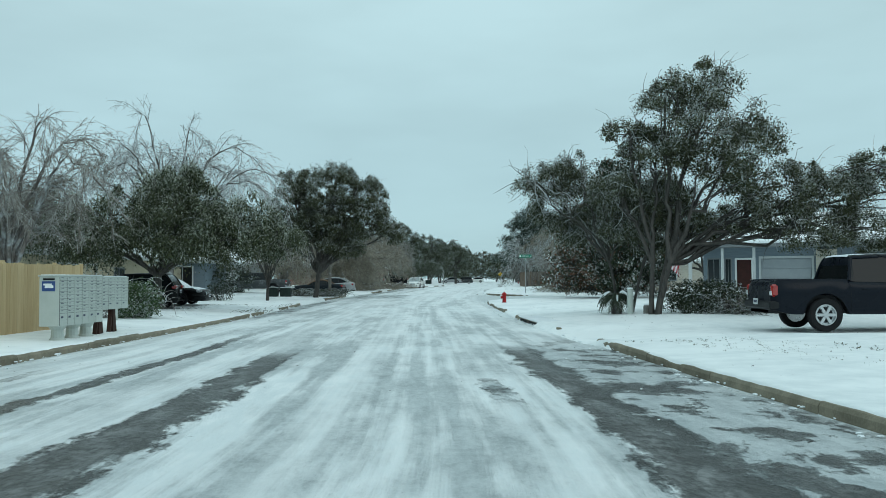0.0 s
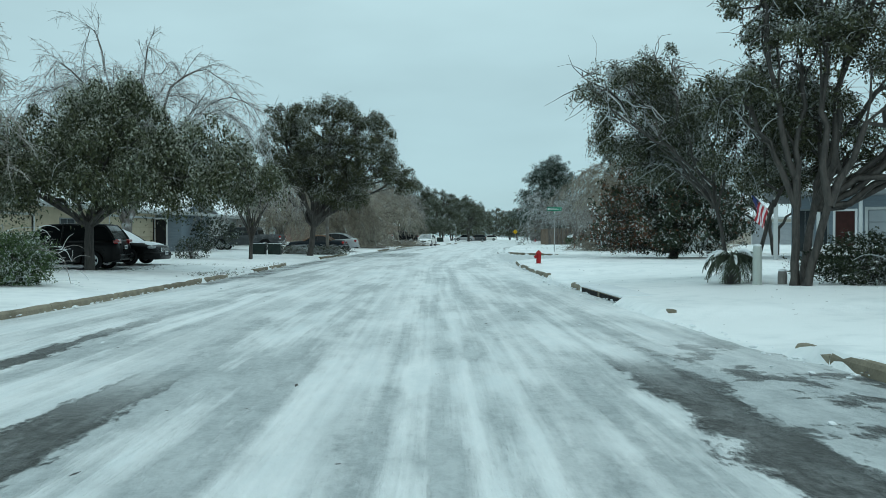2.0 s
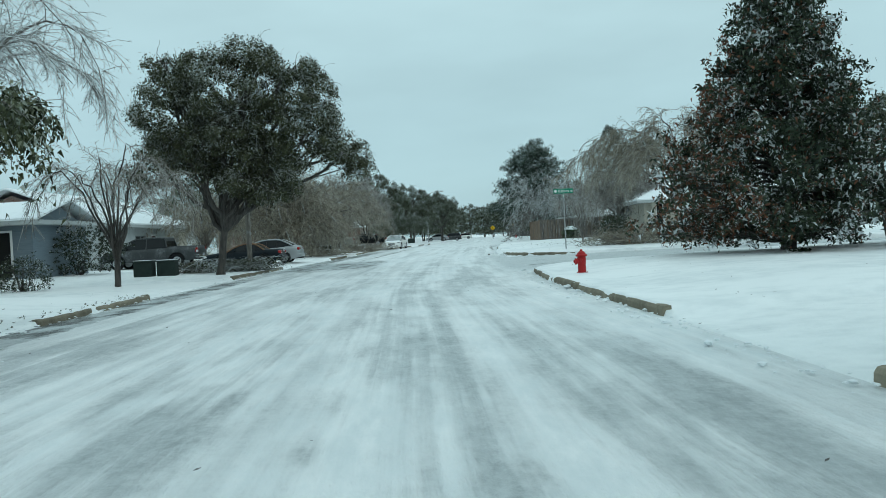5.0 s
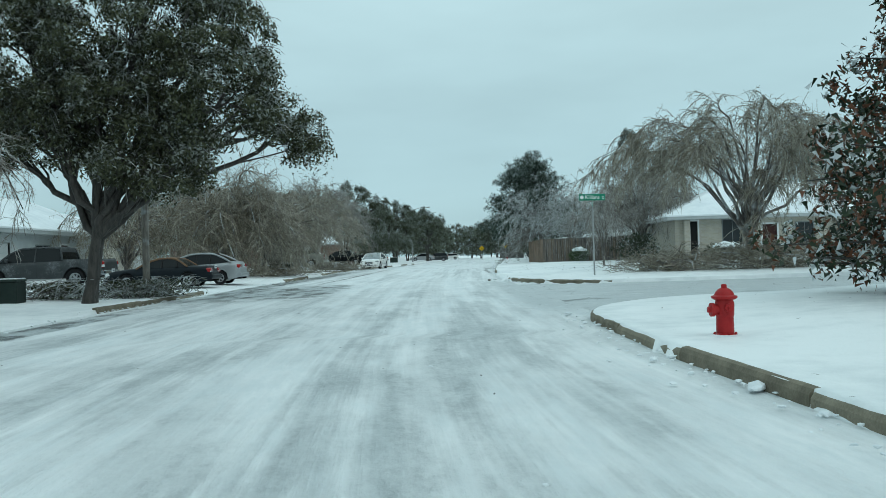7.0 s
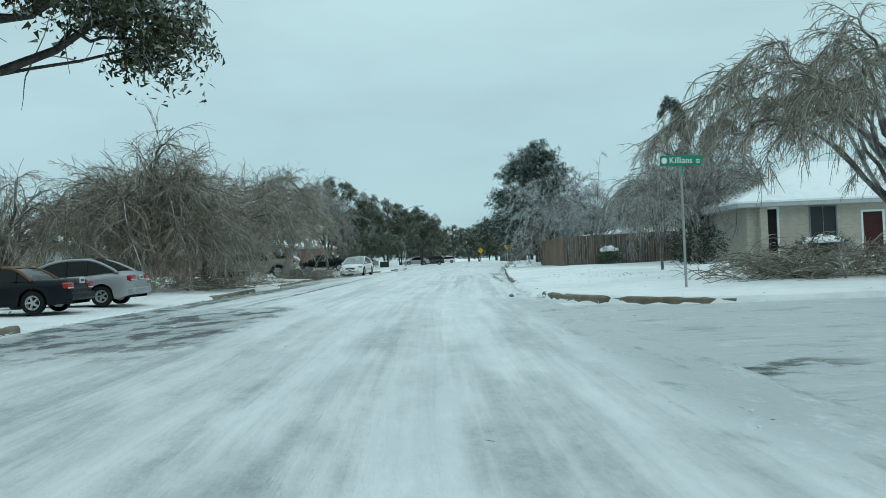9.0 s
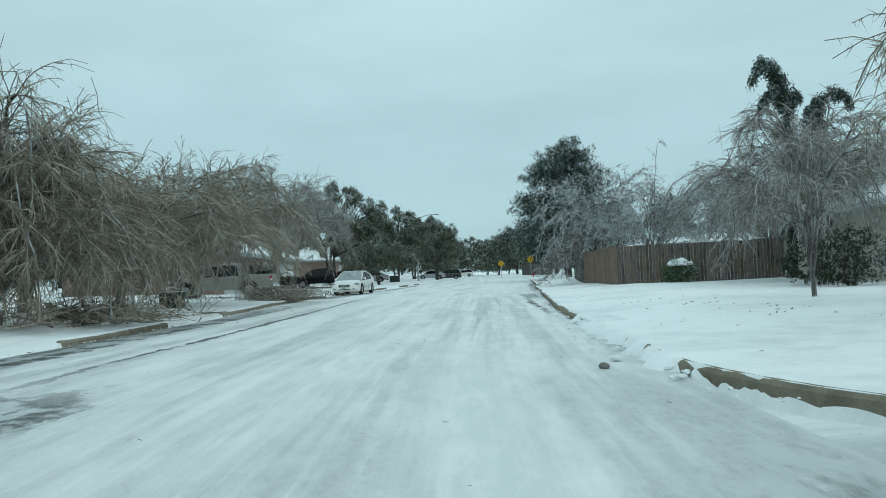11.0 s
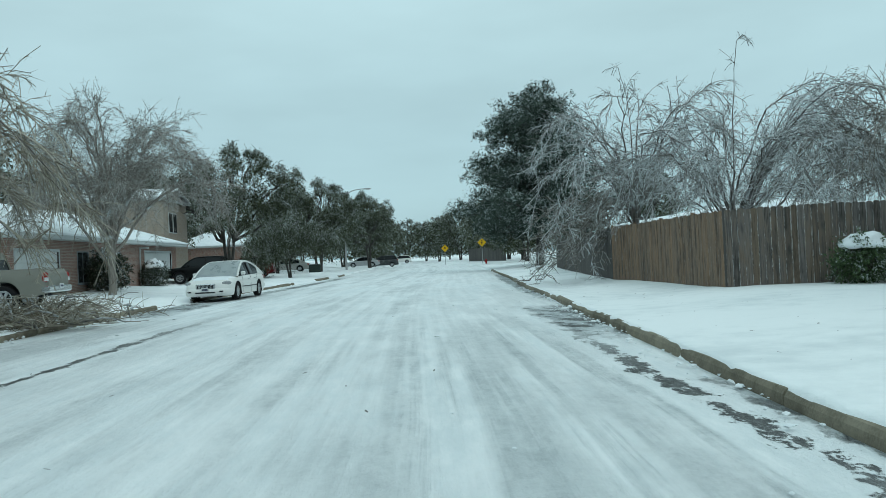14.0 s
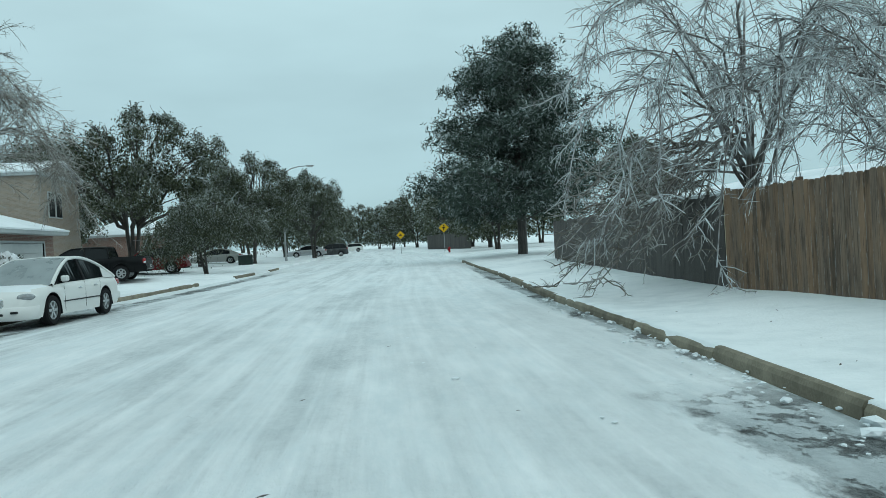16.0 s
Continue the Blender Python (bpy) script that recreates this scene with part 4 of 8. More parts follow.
oak("oak_tree", at(7.1, 32.6), 1.9, 0.08, [
    (-2.1, 2.7, 4.1, 0.85, 0.9, 0.8), (-1.6, 2.9, 3.3, 0.75, 0.8, 0.6), (-2.4, 1.8, 5.0, 0.8, 0.8, 0.6), (-0.9, 2.4, 4.1, 0.85, 0.9, 0.7), (-0.9, 2.5, 3.0, 0.6, 0.7, 0.5), (-3.3, 1.2, 4.9, 0.45, 0.5, 0.4), (-1.5, 1.9, 5.4, 0.7, 0.7, 0.5),
    (0.4, -0.2, 4.1, 1.0, 1.0, 0.85), (1.5, 0, 3.9, 1.0, 1.0, 0.85), (0.2, 0.4, 3.0, 0.8, 0.9, 0.6), (1.4, 0.4, 2.8, 0.9, 1.0, 0.6), (-0.2, 1.2, 4.4, 0.8, 0.8, 0.6)],
    "dark live oak whose iced limbs reach over the street", 85000, 0.058, 12, stems=2, clump=0.3, twig_n=1500, gap=0.42, glaze_light=0.6, hang=0.6)
oak("evergreen_tree", at(-12.3, 40.9), 1.75, 0.19, [
    (0.6, 0, 5.1, 2.27, 2, 1.35), (3.3, 0.2, 4.2, 1.94, 1.9, 1.15), (-2.32, 0, 4.4, 2.05, 2, 1.2), (5.1, 0.4, 3.4, 1.3, 1.4, 0.85), (-4.64, 0.1, 3.6, 1.51, 1.4, 1), (1.4, -1.6, 3.8, 2.38, 1.4, 1.1), (1.2, 1.6, 4.3, 2.05, 1.4, 1.1), (1, 0.2, 6.1, 1.19, 1, 0.55), (-6.34, 0.3, 4.4, 1.4, 1.3, 1), (3.2, -1.4, 3.2, 1.62, 1.1, 0.8), (-1.95, -1.5, 3.3, 1.73, 1.1, 0.8)],
    "broad low evergreen tree with drooping grey-green iced foliage", 140000, 0.094, 13, leaf="cedar", hang=0.9, stems=1, twig_n=300, gap=1.1, glaze_light=0.6, clump=0.5, flat=0.6)
oak("oak_tree", at(-9.4, 63.6), 2.0, 0.25, [
    (0.95, 0, 7.7, 2.4, 2.2, 2), (-1.15, 0, 6.6, 1.9, 1.9, 1.8), (3.25, 0.1, 7.2, 2, 1.9, 1.8), (4.03, 0, 5.7, 1.5, 1.4, 1.1), (5.04, 1.4, 5.2, 0.95, 1, 0.75), (5.82, 2.2, 4.9, 0.85, 0.9, 0.7),
    (0.81, 0.3, 5.4, 2.2, 2, 1.3), (-0.85, 0, 8.8, 0.8, 0.8, 0.65), (1.95, 0, 9.2, 0.9, 0.9, 0.6), (-2.51, 0.2, 4.8, 1.1, 1.1, 0.9), (2.2, 0.2, 5.1, 1.4, 1.4, 0.8), (-0.81, 0.2, 4.8, 1.3, 1.3, 0.7), (-1.65, 0, 7.9, 0.8, 0.8, 0.7), (3.85, 0, 8.4, 0.8, 0.8, 0.6), (2.9, 0.2, 4.3, 1, 1, 0.6), (2.7, -0.7, 3.5, 1.0, 0.9, 0.55), (1.5, -0.5, 3.8, 1.0, 0.9, 0.5), (-1.7, 0, 9.0, 0.8, 0.8, 0.5), (-1, -0.6, 5.6, 1.6, 1.3, 1)],
    "tall forked live oak with iced dark leaves", 125000, 0.097, 14, twig_n=1000, gap=0.55, clump=0.44, glaze_light=0.42, stems=2)

oak("oak_tree", at(19.6, 64.5), 2.0, 0.2, [
    (0, 0, 4.6, 2.0, 2.0, 1.3), (-2.2, 0, 3.9, 1.5, 1.5, 1.0), (2.0, 0, 4.3, 1.6, 1.6, 1.1), (-0.6, -0.8, 5.6, 1.1, 1.1, 0.7), (-3.4, 0.2, 3.2, 0.9, 0.9, 0.6)],
    "green live oak beyond the magnolia", 26000, 0.11, 15, twig_n=200, gap=0.5, glaze_light=0.3, stems=2, subs=4, fine=0)

# distant oaks
far_oak = oak("oak_tree", at(-12.3, 160.5), 3.0, 0.30, [
    (0, 0, 7.6, 2.8, 2.8, 1.9), (-3.6, 0.5, 6.0, 2.2, 2.3, 1.6), (3.8, 0, 6.4, 2.4, 2.4, 1.6), (0.5, -2.4, 5.0, 2.4, 2.0, 1.3), (2.2, 0, 9.2, 1.5, 1.5, 0.8), (-1.8, 0, 9.3, 1.4, 1.4, 0.7), (5.6, 0, 4.2, 1.5, 1.5, 1.0), (-5.4, 0.4, 7.4, 1.2, 1.2, 0.8), (4.9, 0.5, 8.1, 1.2, 1.2, 0.7), (0.4, 0.2, 10.2, 1.0, 1.0, 0.5), (-3.2, -1.0, 8.4, 1.2, 1.2, 0.7)],
    "dark live oak with several trunks and frosted leaves", 34000, 0.155, 21, gap=0.42, leaf="oak_far", stems=3, clump=0.7, sides=5, group="street oaks", twig_n=260, subs=4, fine=0, twig_mat="twig_dark", far=True, glaze_light=0.5, hang=0.5)
far_oak.scale = (1.08, 1.08, 1.1)
coarse_oak = oak("oak_tree", at(-4.5, 214), 3.0, 0.30, [
    (0, 0, 7.6, 2.9, 2.9, 2.0), (-3.6, 0.5, 6.0, 2.3, 2.3, 1.7), (3.8, 0, 6.4, 2.4, 2.4, 1.7), (0.5, -2.4, 5.0, 2.6, 2.0, 1.4), (2.2, 0, 9.2, 1.5, 1.5, 0.9), (-1.8, 0, 9.4, 1.3, 1.3, 0.7), (5.6, 0, 4.2, 1.6, 1.6, 1.1), (-5.4, 0.4, 7.4, 1.2, 1.2, 0.8), (4.9, 0.5, 8.1, 1.2, 1.2, 0.7), (0.4, 0.2, 10.2, 0.9, 0.9, 0.5), (-3.2, -1.0, 8.4, 1.2, 1.2, 0.7), (0.3, 0.5, 2.8, 3.2, 3.0, 1.4), (-3.0, 0, 3.2, 2.1, 2.1, 1.3)],
    "distant live oak with frosted leaves", 11000, 0.29, 23, gap=0.6, leaf="oak_far", stems=3, clump=0.85, sides=5, group="street oaks", twig_n=110, subs=4, fine=0, twig_mat="twig_dark", far=True, glaze_light=0.6, hang=0.5)
far_oak2 = oak("oak_tree", at(-5.9, 152.2), 2.0, 0.16, [
    (0, 0, 5.0, 2.4, 2.3, 1.2), (-2.6, 0, 4.3, 1.8, 1.9, 0.9), (2.6, 0, 4.3, 1.8, 1.9, 0.9), (0.4, -1.4, 4.0, 2.0, 1.5, 0.8), (-2.6, -0.3, 3.0, 1.7, 1.5, 0.9), (-0.6, -1.2, 2.9, 1.6, 1.2, 0.8), (3.2, 0.2, 3.3, 1.4, 1.3, 0.8), (-3.6, 0, 2.2, 0.9, 0.9, 0.7)],
    "weeping grey-green oak loaded with ice", 30000, 0.125, 22, gap=0.6, leaf="oak_far", hang=1.3, clump=0.6, stems=2, sides=5, group="street oaks", twig_n=110, subs=4, fine=0, far=True, glaze_light=0.8)
far_oak2.scale = (0.84, 0.84, 0.84)


def far_copy(src, x, y, turn, s, sz=None):
    ob = copy_thing(src, pose(*at(x, y), 0, 0, turn))
    ob.scale = (s, s, sz or s)
    return ob


for x, y, t, s in ((-5.4, 177, 40, 0.95), (-0.2, 196, 120, 0.95), (-9.6, 190, 75, 1.0)):
    far_copy(far_oak, x, y, t, s)
for x, y, t, s in ((17.5, 176, 10, 0.9), (19.5, 190, 100, 0.95), (-22, 172, 77, 1.0), (-24, 178, 150, 1.05), (-1.0, 236, 300, 0.95), (0.5, 262, 20, 1.0), (20.5, 208, 190, 1.0), (19, 228, 250, 0.95), (17.5, 250, 15, 1.0), (24, 240, 60, 1.05), (14.5, 268, 130, 0.95), (8.5, 300, 0, 1.05),
                   (14, 310, 140, 1.0), (20, 305, 260, 1.1), (27, 295, 60, 1.1), (2, 312, 200, 1.1), (-30, 190, 33, 1.1), (-27, 215, 133, 1.1), (-14, 250, 12, 1.1), (-10, 280, 55, 1.1),
                   (28, 200, 140, 1.0), (-34, 140, 66, 0.9), (-33, 70, 21, 0.8), (-30, 150, 10, 1.0), (32, 178, 90, 1.0), (-16, 225, 320, 1.0)):
    far_copy(coarse_oak, x, y, t, s)
for x, y, t, s in ((-9.5, 172, 60, 0.9), (-24, 112, 30, 1.0)):
    far_copy(far_oak2, x, y, t, s)

def bowed(name, base, label, seed, bole, trunk_r, plumes, subs=24, twigs=9, sub_len=1.5, twig_len=0.7, twig_mat="twig_tan", bark="bark_ice", ice=1.2, floor=0.12, spray=5, fall=0.4, low=0.16):
    """A leafless tree bent by its ice: each limb rises, arches over and trails away; plumes are (azimuth, reach, peak, end height)."""
    rng = np.random.default_rng(seed)
    bp, _ = bezier_limb(np.array([0, 0, -0.15]), np.array([rng.uniform(-0.15, 0.15), rng.uniform(-0.15, 0.15), bole]), 0.1, 1, 1, 4, rng, 0.03)
    paths = [(bp, np.linspace(trunk_r * 1.3, trunk_r, len(bp)))]
    t = np.linspace(0, 1, 13)[:, None]
    for az, reach, peak, end in plumes:
        a = radians(az)
        u = np.array([math.cos(a), math.sin(a), 0.0])
        side = np.array([-u[1], u[0], 0.0])
        p0 = bp[rng.integers(2, 5)]
        top = max(peak, p0[2] + 0.4)
        p1 = p0 + u * reach * rng.uniform(0.12, 0.42) + side * rng.normal(0, 0.14) * reach + np.array([0, 0, (top - p0[2]) * rng.uniform(0.65, 0.95)])
        p2 = p0 + u * reach * rng.uniform(0.6, 0.8) + side * rng.normal(0, 0.14) * reach + np.array([0, 0, (top - p0[2]) * 1.3])
        p3 = p0 * np.array((1, 1, 0)) + u * reach + side * rng.normal(0, 0.16) * reach + np.array([0, 0, end])
        pts = (1 - t) ** 3 * p0 + 3 * t * (1 - t) ** 2 * p1 + 3 * t ** 2 * (1 - t) * p2 + t ** 3 * p3
        pts[1:-1] += rng.normal(0, 0.035 * reach ** 0.5, (11, 3))
        rad = trunk_r * (0.55 if peak > end else 0.36) * (1 - 0.93 * t[:, 0] ** 0.75)
        rad = np.maximum(rad, 0.012)
        paths.append((pts, rad))
        for k in range(max(4, int(subs * min(1.0, (reach / 3.2) ** 1.3)))):
            w = low + (1 - low) * (k + rng.random()) / max(4, int(subs * min(1.0, (reach / 3.2) ** 1.3)))
            i = min(11, int(w * 12))
            q0 = pts[i] + (pts[i + 1] - pts[i]) * (w * 12 - i)
            ax = unit(pts[i + 1] - pts[i])
            d = ax * 0.75 + side * rng.normal(0, 0.62) + rng.normal(0, 0.22, 3) + np.array([0, 0, 0.28 * (1 - w)])
            sp, sr = limb(rng, q0, d, (sub_len if peak > end else 0.3 * sub_len) * rng.uniform(0.5, 1.35) * (1.15 - 0.45 * w), max(0.011 * ice, rad[i] * 0.42), 0.008 * ice, 6, fall, 0.10)
            sp[:, 2] = np.maximum(sp[:, 2], floor + 0.06 * rng.random())
            paths.append((sp, sr))
            for j in range(twigs if peak > end else 3):
                m = rng.integers(1, 6)
                d2 = unit(sp[m + 1] - sp[m]) * 0.7 + rng.normal(0, 0.5, 3)
                tp, tr = limb(rng, sp[m], d2, twig_len * rng.uniform(0.4, 1.35), 0.0085 * ice, 0.006 * ice, 2, fall * 1.25, 0.12)
                tp[:, 2] = np.maximum(tp[:, 2], floor + 0.06 * rng.random())
                paths.append((tp, tr))
    outer = [q for q in paths if q[1][0] < 0.02]
    blades = fine_twigs(rng, outer, spray, 0.22, 0.0052 * ice, 0.25)
    return tree(name, base, label, paths, None, bark, None, None, twig_mat, 6, blades=blades)


def ring(rng_seed, n, reach, peak, end, start=0, fan=360):
    """Plumes all round, each a little different."""
    rng = random.Random(rng_seed)
    return [(start + fan * (i + rng.uniform(-0.3, 0.3)) / n, reach * rng.uniform(0.6, 1.1), peak * rng.uniform(0.72, 1.04), max(0.3, end + rng.uniform(-0.8, 0.8))) for i in range(n)]


# leafless iced trees
bowed("bare_tree", at(-16.2, 53.0), "tall vase-shaped leafless tree sheathed in ice", 47, 2.4, 0.18,
      ring(1, 13, 7.6, 9.0, 5.6) + ring(2, 9, 5.8, 10.4, 7.0, 20) + ring(3, 4, 3.0, 11.2, 9.4, 40), 21, 8, 2.0, 0.7, "twig_grey", ice=1.15, fall=0.26, spray=6, low=0.3)
bowed("bare_tree", at(-15.2, 34.0), "leafless frosted tree behind the plank fence", 32, 1.6, 0.17,
      ring(4, 10, 4.4, 6.2, 3.4) + ring(5, 8, 3.5, 7.1, 5.0, 30), 20, 9, 1.5, 0.7, "twig", ice=1.1, fall=0.3, spray=7)
bowed("bare_tree", at(-11.6, 58.6), "small dark leafless tree with drooping fine branches", 33, 1.4, 0.09,
      ring(6, 10, 2.8, 4.8, 2.8) + ring(7, 4, 1.4, 5.6, 4.6), 15, 8, 1.2, 0.6, "twig", "bark", ice=0.95)
bowed("bare_tree", at(-11.4, 87.8), "weeping tree bent to the ground by ice", 34, 1.0, 0.17,
      [(-40, 3.9, 6.8, 1.8), (-20, 4.2, 5.9, 0.4), (-55, 4.4, 5.2, 0.3), (0, 4.2, 5.6, 1.2), (20, 3.6, 5.4, 2.0), (-75, 4.0, 4.8, 0.4), (-35, 5.0, 4.0, 0.3), (-100, 3.6, 4.6, 0.6), (-10, 5.0, 4.6, 0.5), (60, 3.2, 5.0, 2.4), (-48, 2.4, 5.9, 3.4), (5, 2.6, 5.7, 3.6), (-65, 3.0, 5.5, 2.2), (-28, 3.4, 3.2, 0.4), (-90, 4.6, 3.6, 0.4), (150, 3, 4.6, 2), (-50, 3.2, 2.6, 0.3), (-80, 3.4, 2.4, 0.3), (-5, 3.6, 2.8, 0.3), (30, 4.6, 4.2, 0.8), (-115, 4.6, 4.4, 0.5), (-130, 4.2, 5.2, 1.0), (-60, 4.9, 4.4, 0.3), (15, 5.2, 3.6, 0.5), (45, 5.0, 5.0, 1.4), (75, 5.0, 4.6, 1.2), (100, 4.4, 5.2, 1.6)], 26, 9, 1.7, 0.75, ice=1.3, fall=0.24, spray=7, low=0.1)
bowed("bare_tree", at(-16.8, 87.0), "weeping leafless tree coated in ice", 35, 1.0, 0.15, ring(8, 12, 4.4, 5.2, 0.9) + ring(19, 7, 3.4, 3.4, 0.4, 10), 17, 8, 1.6, 0.75, ice=1.3)
bowed("bare_tree", at(-11.2, 102.4), "iced tree bowed over beside the street", 36, 1.4, 0.16,
      [(10, 5.0, 6.7, 3.8), (-15, 4.8, 6.2, 3.2), (35, 4.6, 5.8, 3.0), (-40, 4.6, 5.4, 2.2), (0, 6.4, 5.2, 2.6), (55, 4.6, 5.2, 2.6), (20, 6.4, 4.8, 2.4), (-60, 4.8, 5.0, 1.4), (-25, 6.2, 4.6, 1.8), (8, 5.8, 6.0, 3.0), (-45, 6.0, 4.4, 1.2), (40, 5.6, 4.4, 2.4), (75, 3.6, 5.4, 3.0), (-85, 4.6, 4.6, 1.2), (-110, 4.4, 5.2, 1.6), (-70, 3.0, 6.2, 3.4), (150, 3.4, 5.2, 2.2), (190, 3.4, 5.4, 2.0), (100, 3.6, 5.0, 2.4), (-50, 5.2, 4.0, 1.4), (-95, 5.0, 3.6, 1.0), (-30, 3.4, 6.0, 3.8), (-125, 4.8, 4.4, 1.2), (-75, 5.4, 3.4, 0.8), (-65, 5.2, 4.2, 1.2), (-100, 5.0, 4.0, 1.0), (-35, 5.6, 3.8, 1.2), (-55, 4.4, 3.2, 0.8), (-120, 5.4, 3.6, 1.0), (-15, 5.2, 4.0, 1.8)], 25, 9, 1.8, 0.75, ice=1.3, low=0.1, fall=0.26, spray=7)
bowed("bare_tree", at(-14.6, 95.6), "tangled iced tree between the bowed ones", 37, 1.2, 0.15, ring(21, 14, 4.8, 5.6, 1.6) + ring(22, 8, 3.4, 6.2, 3.0, 12), 22, 8, 1.8, 0.75, ice=1.35, low=0.1, fall=0.24, spray=7)
bowed("bare_tree", at(-10.6, 94.6), "broad iced tree with level sweeping limbs over the snow", 58, 1.5, 0.15,
      [(-60, 5.6, 4.2, 2.1), (-30, 5.0, 4.5, 2.3), (-90, 5.4, 4.0, 1.6), (-75, 4.2, 4.5, 2.4), (-110, 5.0, 4.0, 1.3), (-45, 4.4, 3.7, 1.8), (-130, 4.6, 4.5, 1.8), (0, 4.6, 4.7, 2.6), (30, 4.0, 4.9, 2.9), (170, 4.4, 4.5, 1.9), (200, 4.4, 4.4, 1.8), (-150, 4.6, 4.2, 1.6), (-20, 5.4, 3.7, 1.9), (-85, 4.6, 3.2, 1.2), (60, 4.0, 4.7, 2.4), (-65, 3.4, 4.6, 2.7)], 24, 9, 1.8, 0.75, ice=1.3, low=0.1, fall=0.2, spray=7)
bowed("bare_tree", at(-11.4, 125.5), "pale-trunked leafless tree with a dense drooping iced crown", 57, 2.6, 0.15,
      ring(9, 14, 6.6, 7.2, 3.6) + ring(10, 9, 4.4, 8.8, 6.6), 24, 12, 1.9, 0.7, "twig", "bark_pale", ice=1.0, fall=0.2, spray=11)
bowed("bare_tree", at(14.4, 76.8), "weeping tree with several trunks hung with ice", 38, 2.1, 0.15,
      ring(11, 13, 7.2, 6.3, 3.8) + ring(12, 10, 5.2, 7.0, 4.6, 15) + ring(20, 5, 3.2, 7.3, 5.6) + [(170, 6.8, 6.6, 4.4), (195, 6.4, 6.8, 4.6), (150, 6.0, 6.8, 4.8)] + [(-20, 4.6, 5.4, 0.8), (-60, 4.2, 5.0, 1.2), (-100, 3.6, 4.6, 1.8)], 22, 9, 1.5, 0.75, ice=1.25, fall=0.45, low=0.35, spray=7)
bowed("bare_tree", at(9.8, 85.7), "small frosted tree with thin stems on the snowy lawn", 39, 0.7, 0.05, ring(13, 9, 1.9, 3.5, 1.9) + ring(14, 4, 0.8, 3.9, 3.3), 14, 8, 0.9, 0.5, "twig")
bowed("bare_tree", at(10.5, 115.6), "leafless iced tree hanging over the fence", 40, 2.3, 0.085,
      [(205, 4.4, 4.6, 0.6), (230, 4.8, 4.2, 0.5), (222, 4.0, 5.2, 1.8), (255, 3.6, 4.6, 1.8), (200, 3.0, 5.4, 2.6), (175, 3.8, 5.0, 2.4), (100, 1.0, 7.4, 7.6), (-30, 3.6, 6.4, 5.6), (150, 3.2, 6.4, 5.2), (20, 4.0, 5.8, 4.8), (240, 3.0, 6.4, 5.0), (-60, 3.4, 5.8, 4.6), (60, 2.8, 6.8, 5.6), (280, 3.6, 5.2, 3.0), (190, 4.4, 6.0, 4.2), (-10, 4.6, 5.4, 4.0), (130, 4.2, 5.6, 4.2)], 16, 9, 1.3, 0.45, "twig_grey", "bark_ice", ice=1.15, fall=0.18, spray=4)
bowed("bare_tree", at(12.9, 113.0), "iced tree arching over behind the fence", 41, 1.3, 0.085,
      [(30, 1.2, 7.4, 7.8), (-5, 4.8, 6.4, 3.0), (-25, 5.0, 5.8, 2.6), (10, 5.2, 5.6, 2.8), (-45, 4.6, 5.4, 2.4), (-15, 4.0, 6.4, 3.8), (-60, 4.2, 4.8, 2.4), (20, 4.6, 5.0, 2.4), (0, 5.6, 4.6, 2.0), (-20, 5.8, 4.2, 1.9), (-35, 5.0, 5.0, 2.2), (70, 3.2, 6.0, 3.6), (120, 2.6, 5.6, 4.0), (-80, 3.4, 4.8, 2.6), (0, 5.2, 5.4, 2.2), (-110, 3.2, 4.2, 2.4), (-8, 5.8, 6.6, 3.6), (-30, 6.0, 6.2, 3.2), (12, 6.0, 6.4, 3.4), (170, 3.6, 4.6, 3.2), (200, 3.8, 4.2, 2.8), (230, 3.6, 4.4, 2.8), (150, 3.2, 5.2, 3.8)] + ring(31, 9, 4.6, 3.5, 2.4), 16, 9, 1.5, 0.55, "twig_grey", "bark_ice", ice=1.15, fall=0.22, spray=5)
bowed("bare_tree", at(19.4, 112.3), "rounded weeping tree grey with ice beyond the fence", 43, 1.4, 0.13, ring(15, 13, 4.8, 5.6, 2.4) + ring(16, 8, 3.2, 6.4, 4.0) + ring(32, 7, 4.4, 3.4, 2.2), 19, 9, 1.5, 0.65, "twig", ice=1.2, fall=0.25, spray=5)
bowed("bare_tree", at(15.0, 97.0), "grey frosted weeping tree beside the house", 42, 2.0, 0.13, ring(17, 16, 4.9, 6.0, 2.0) + ring(18, 9, 3.4, 7.0, 4.2) + ring(33, 8, 4.4, 4.2, 1.6), 20, 9, 1.6, 0.65, "twig", ice=1.2, fall=0.24, spray=6)


# ---- houses ----
def wall_boxes(w, h, t, holes, low=-0.5):
    """Boxes of a wall along x with its outer face at y = 0, cut round the holes (x0, x1, z0, z1)."""
    xs = sorted({0.0, w, *[v for o in holes for v in o[:2]]})
    zs = sorted({low, h, *[v for o in holes for v in o[2:]]})
    out = []
    for a, b in zip(xs, xs[1:]):
        for c, d in zip(zs, zs[1:]):
            mx, mz = (a + b) / 2, (c + d) / 2
            if not any(o[0] < mx < o[1] and o[2] < mz < o[3] for o in holes):
                out.append((a, 0, c, b, t, d))
    return out


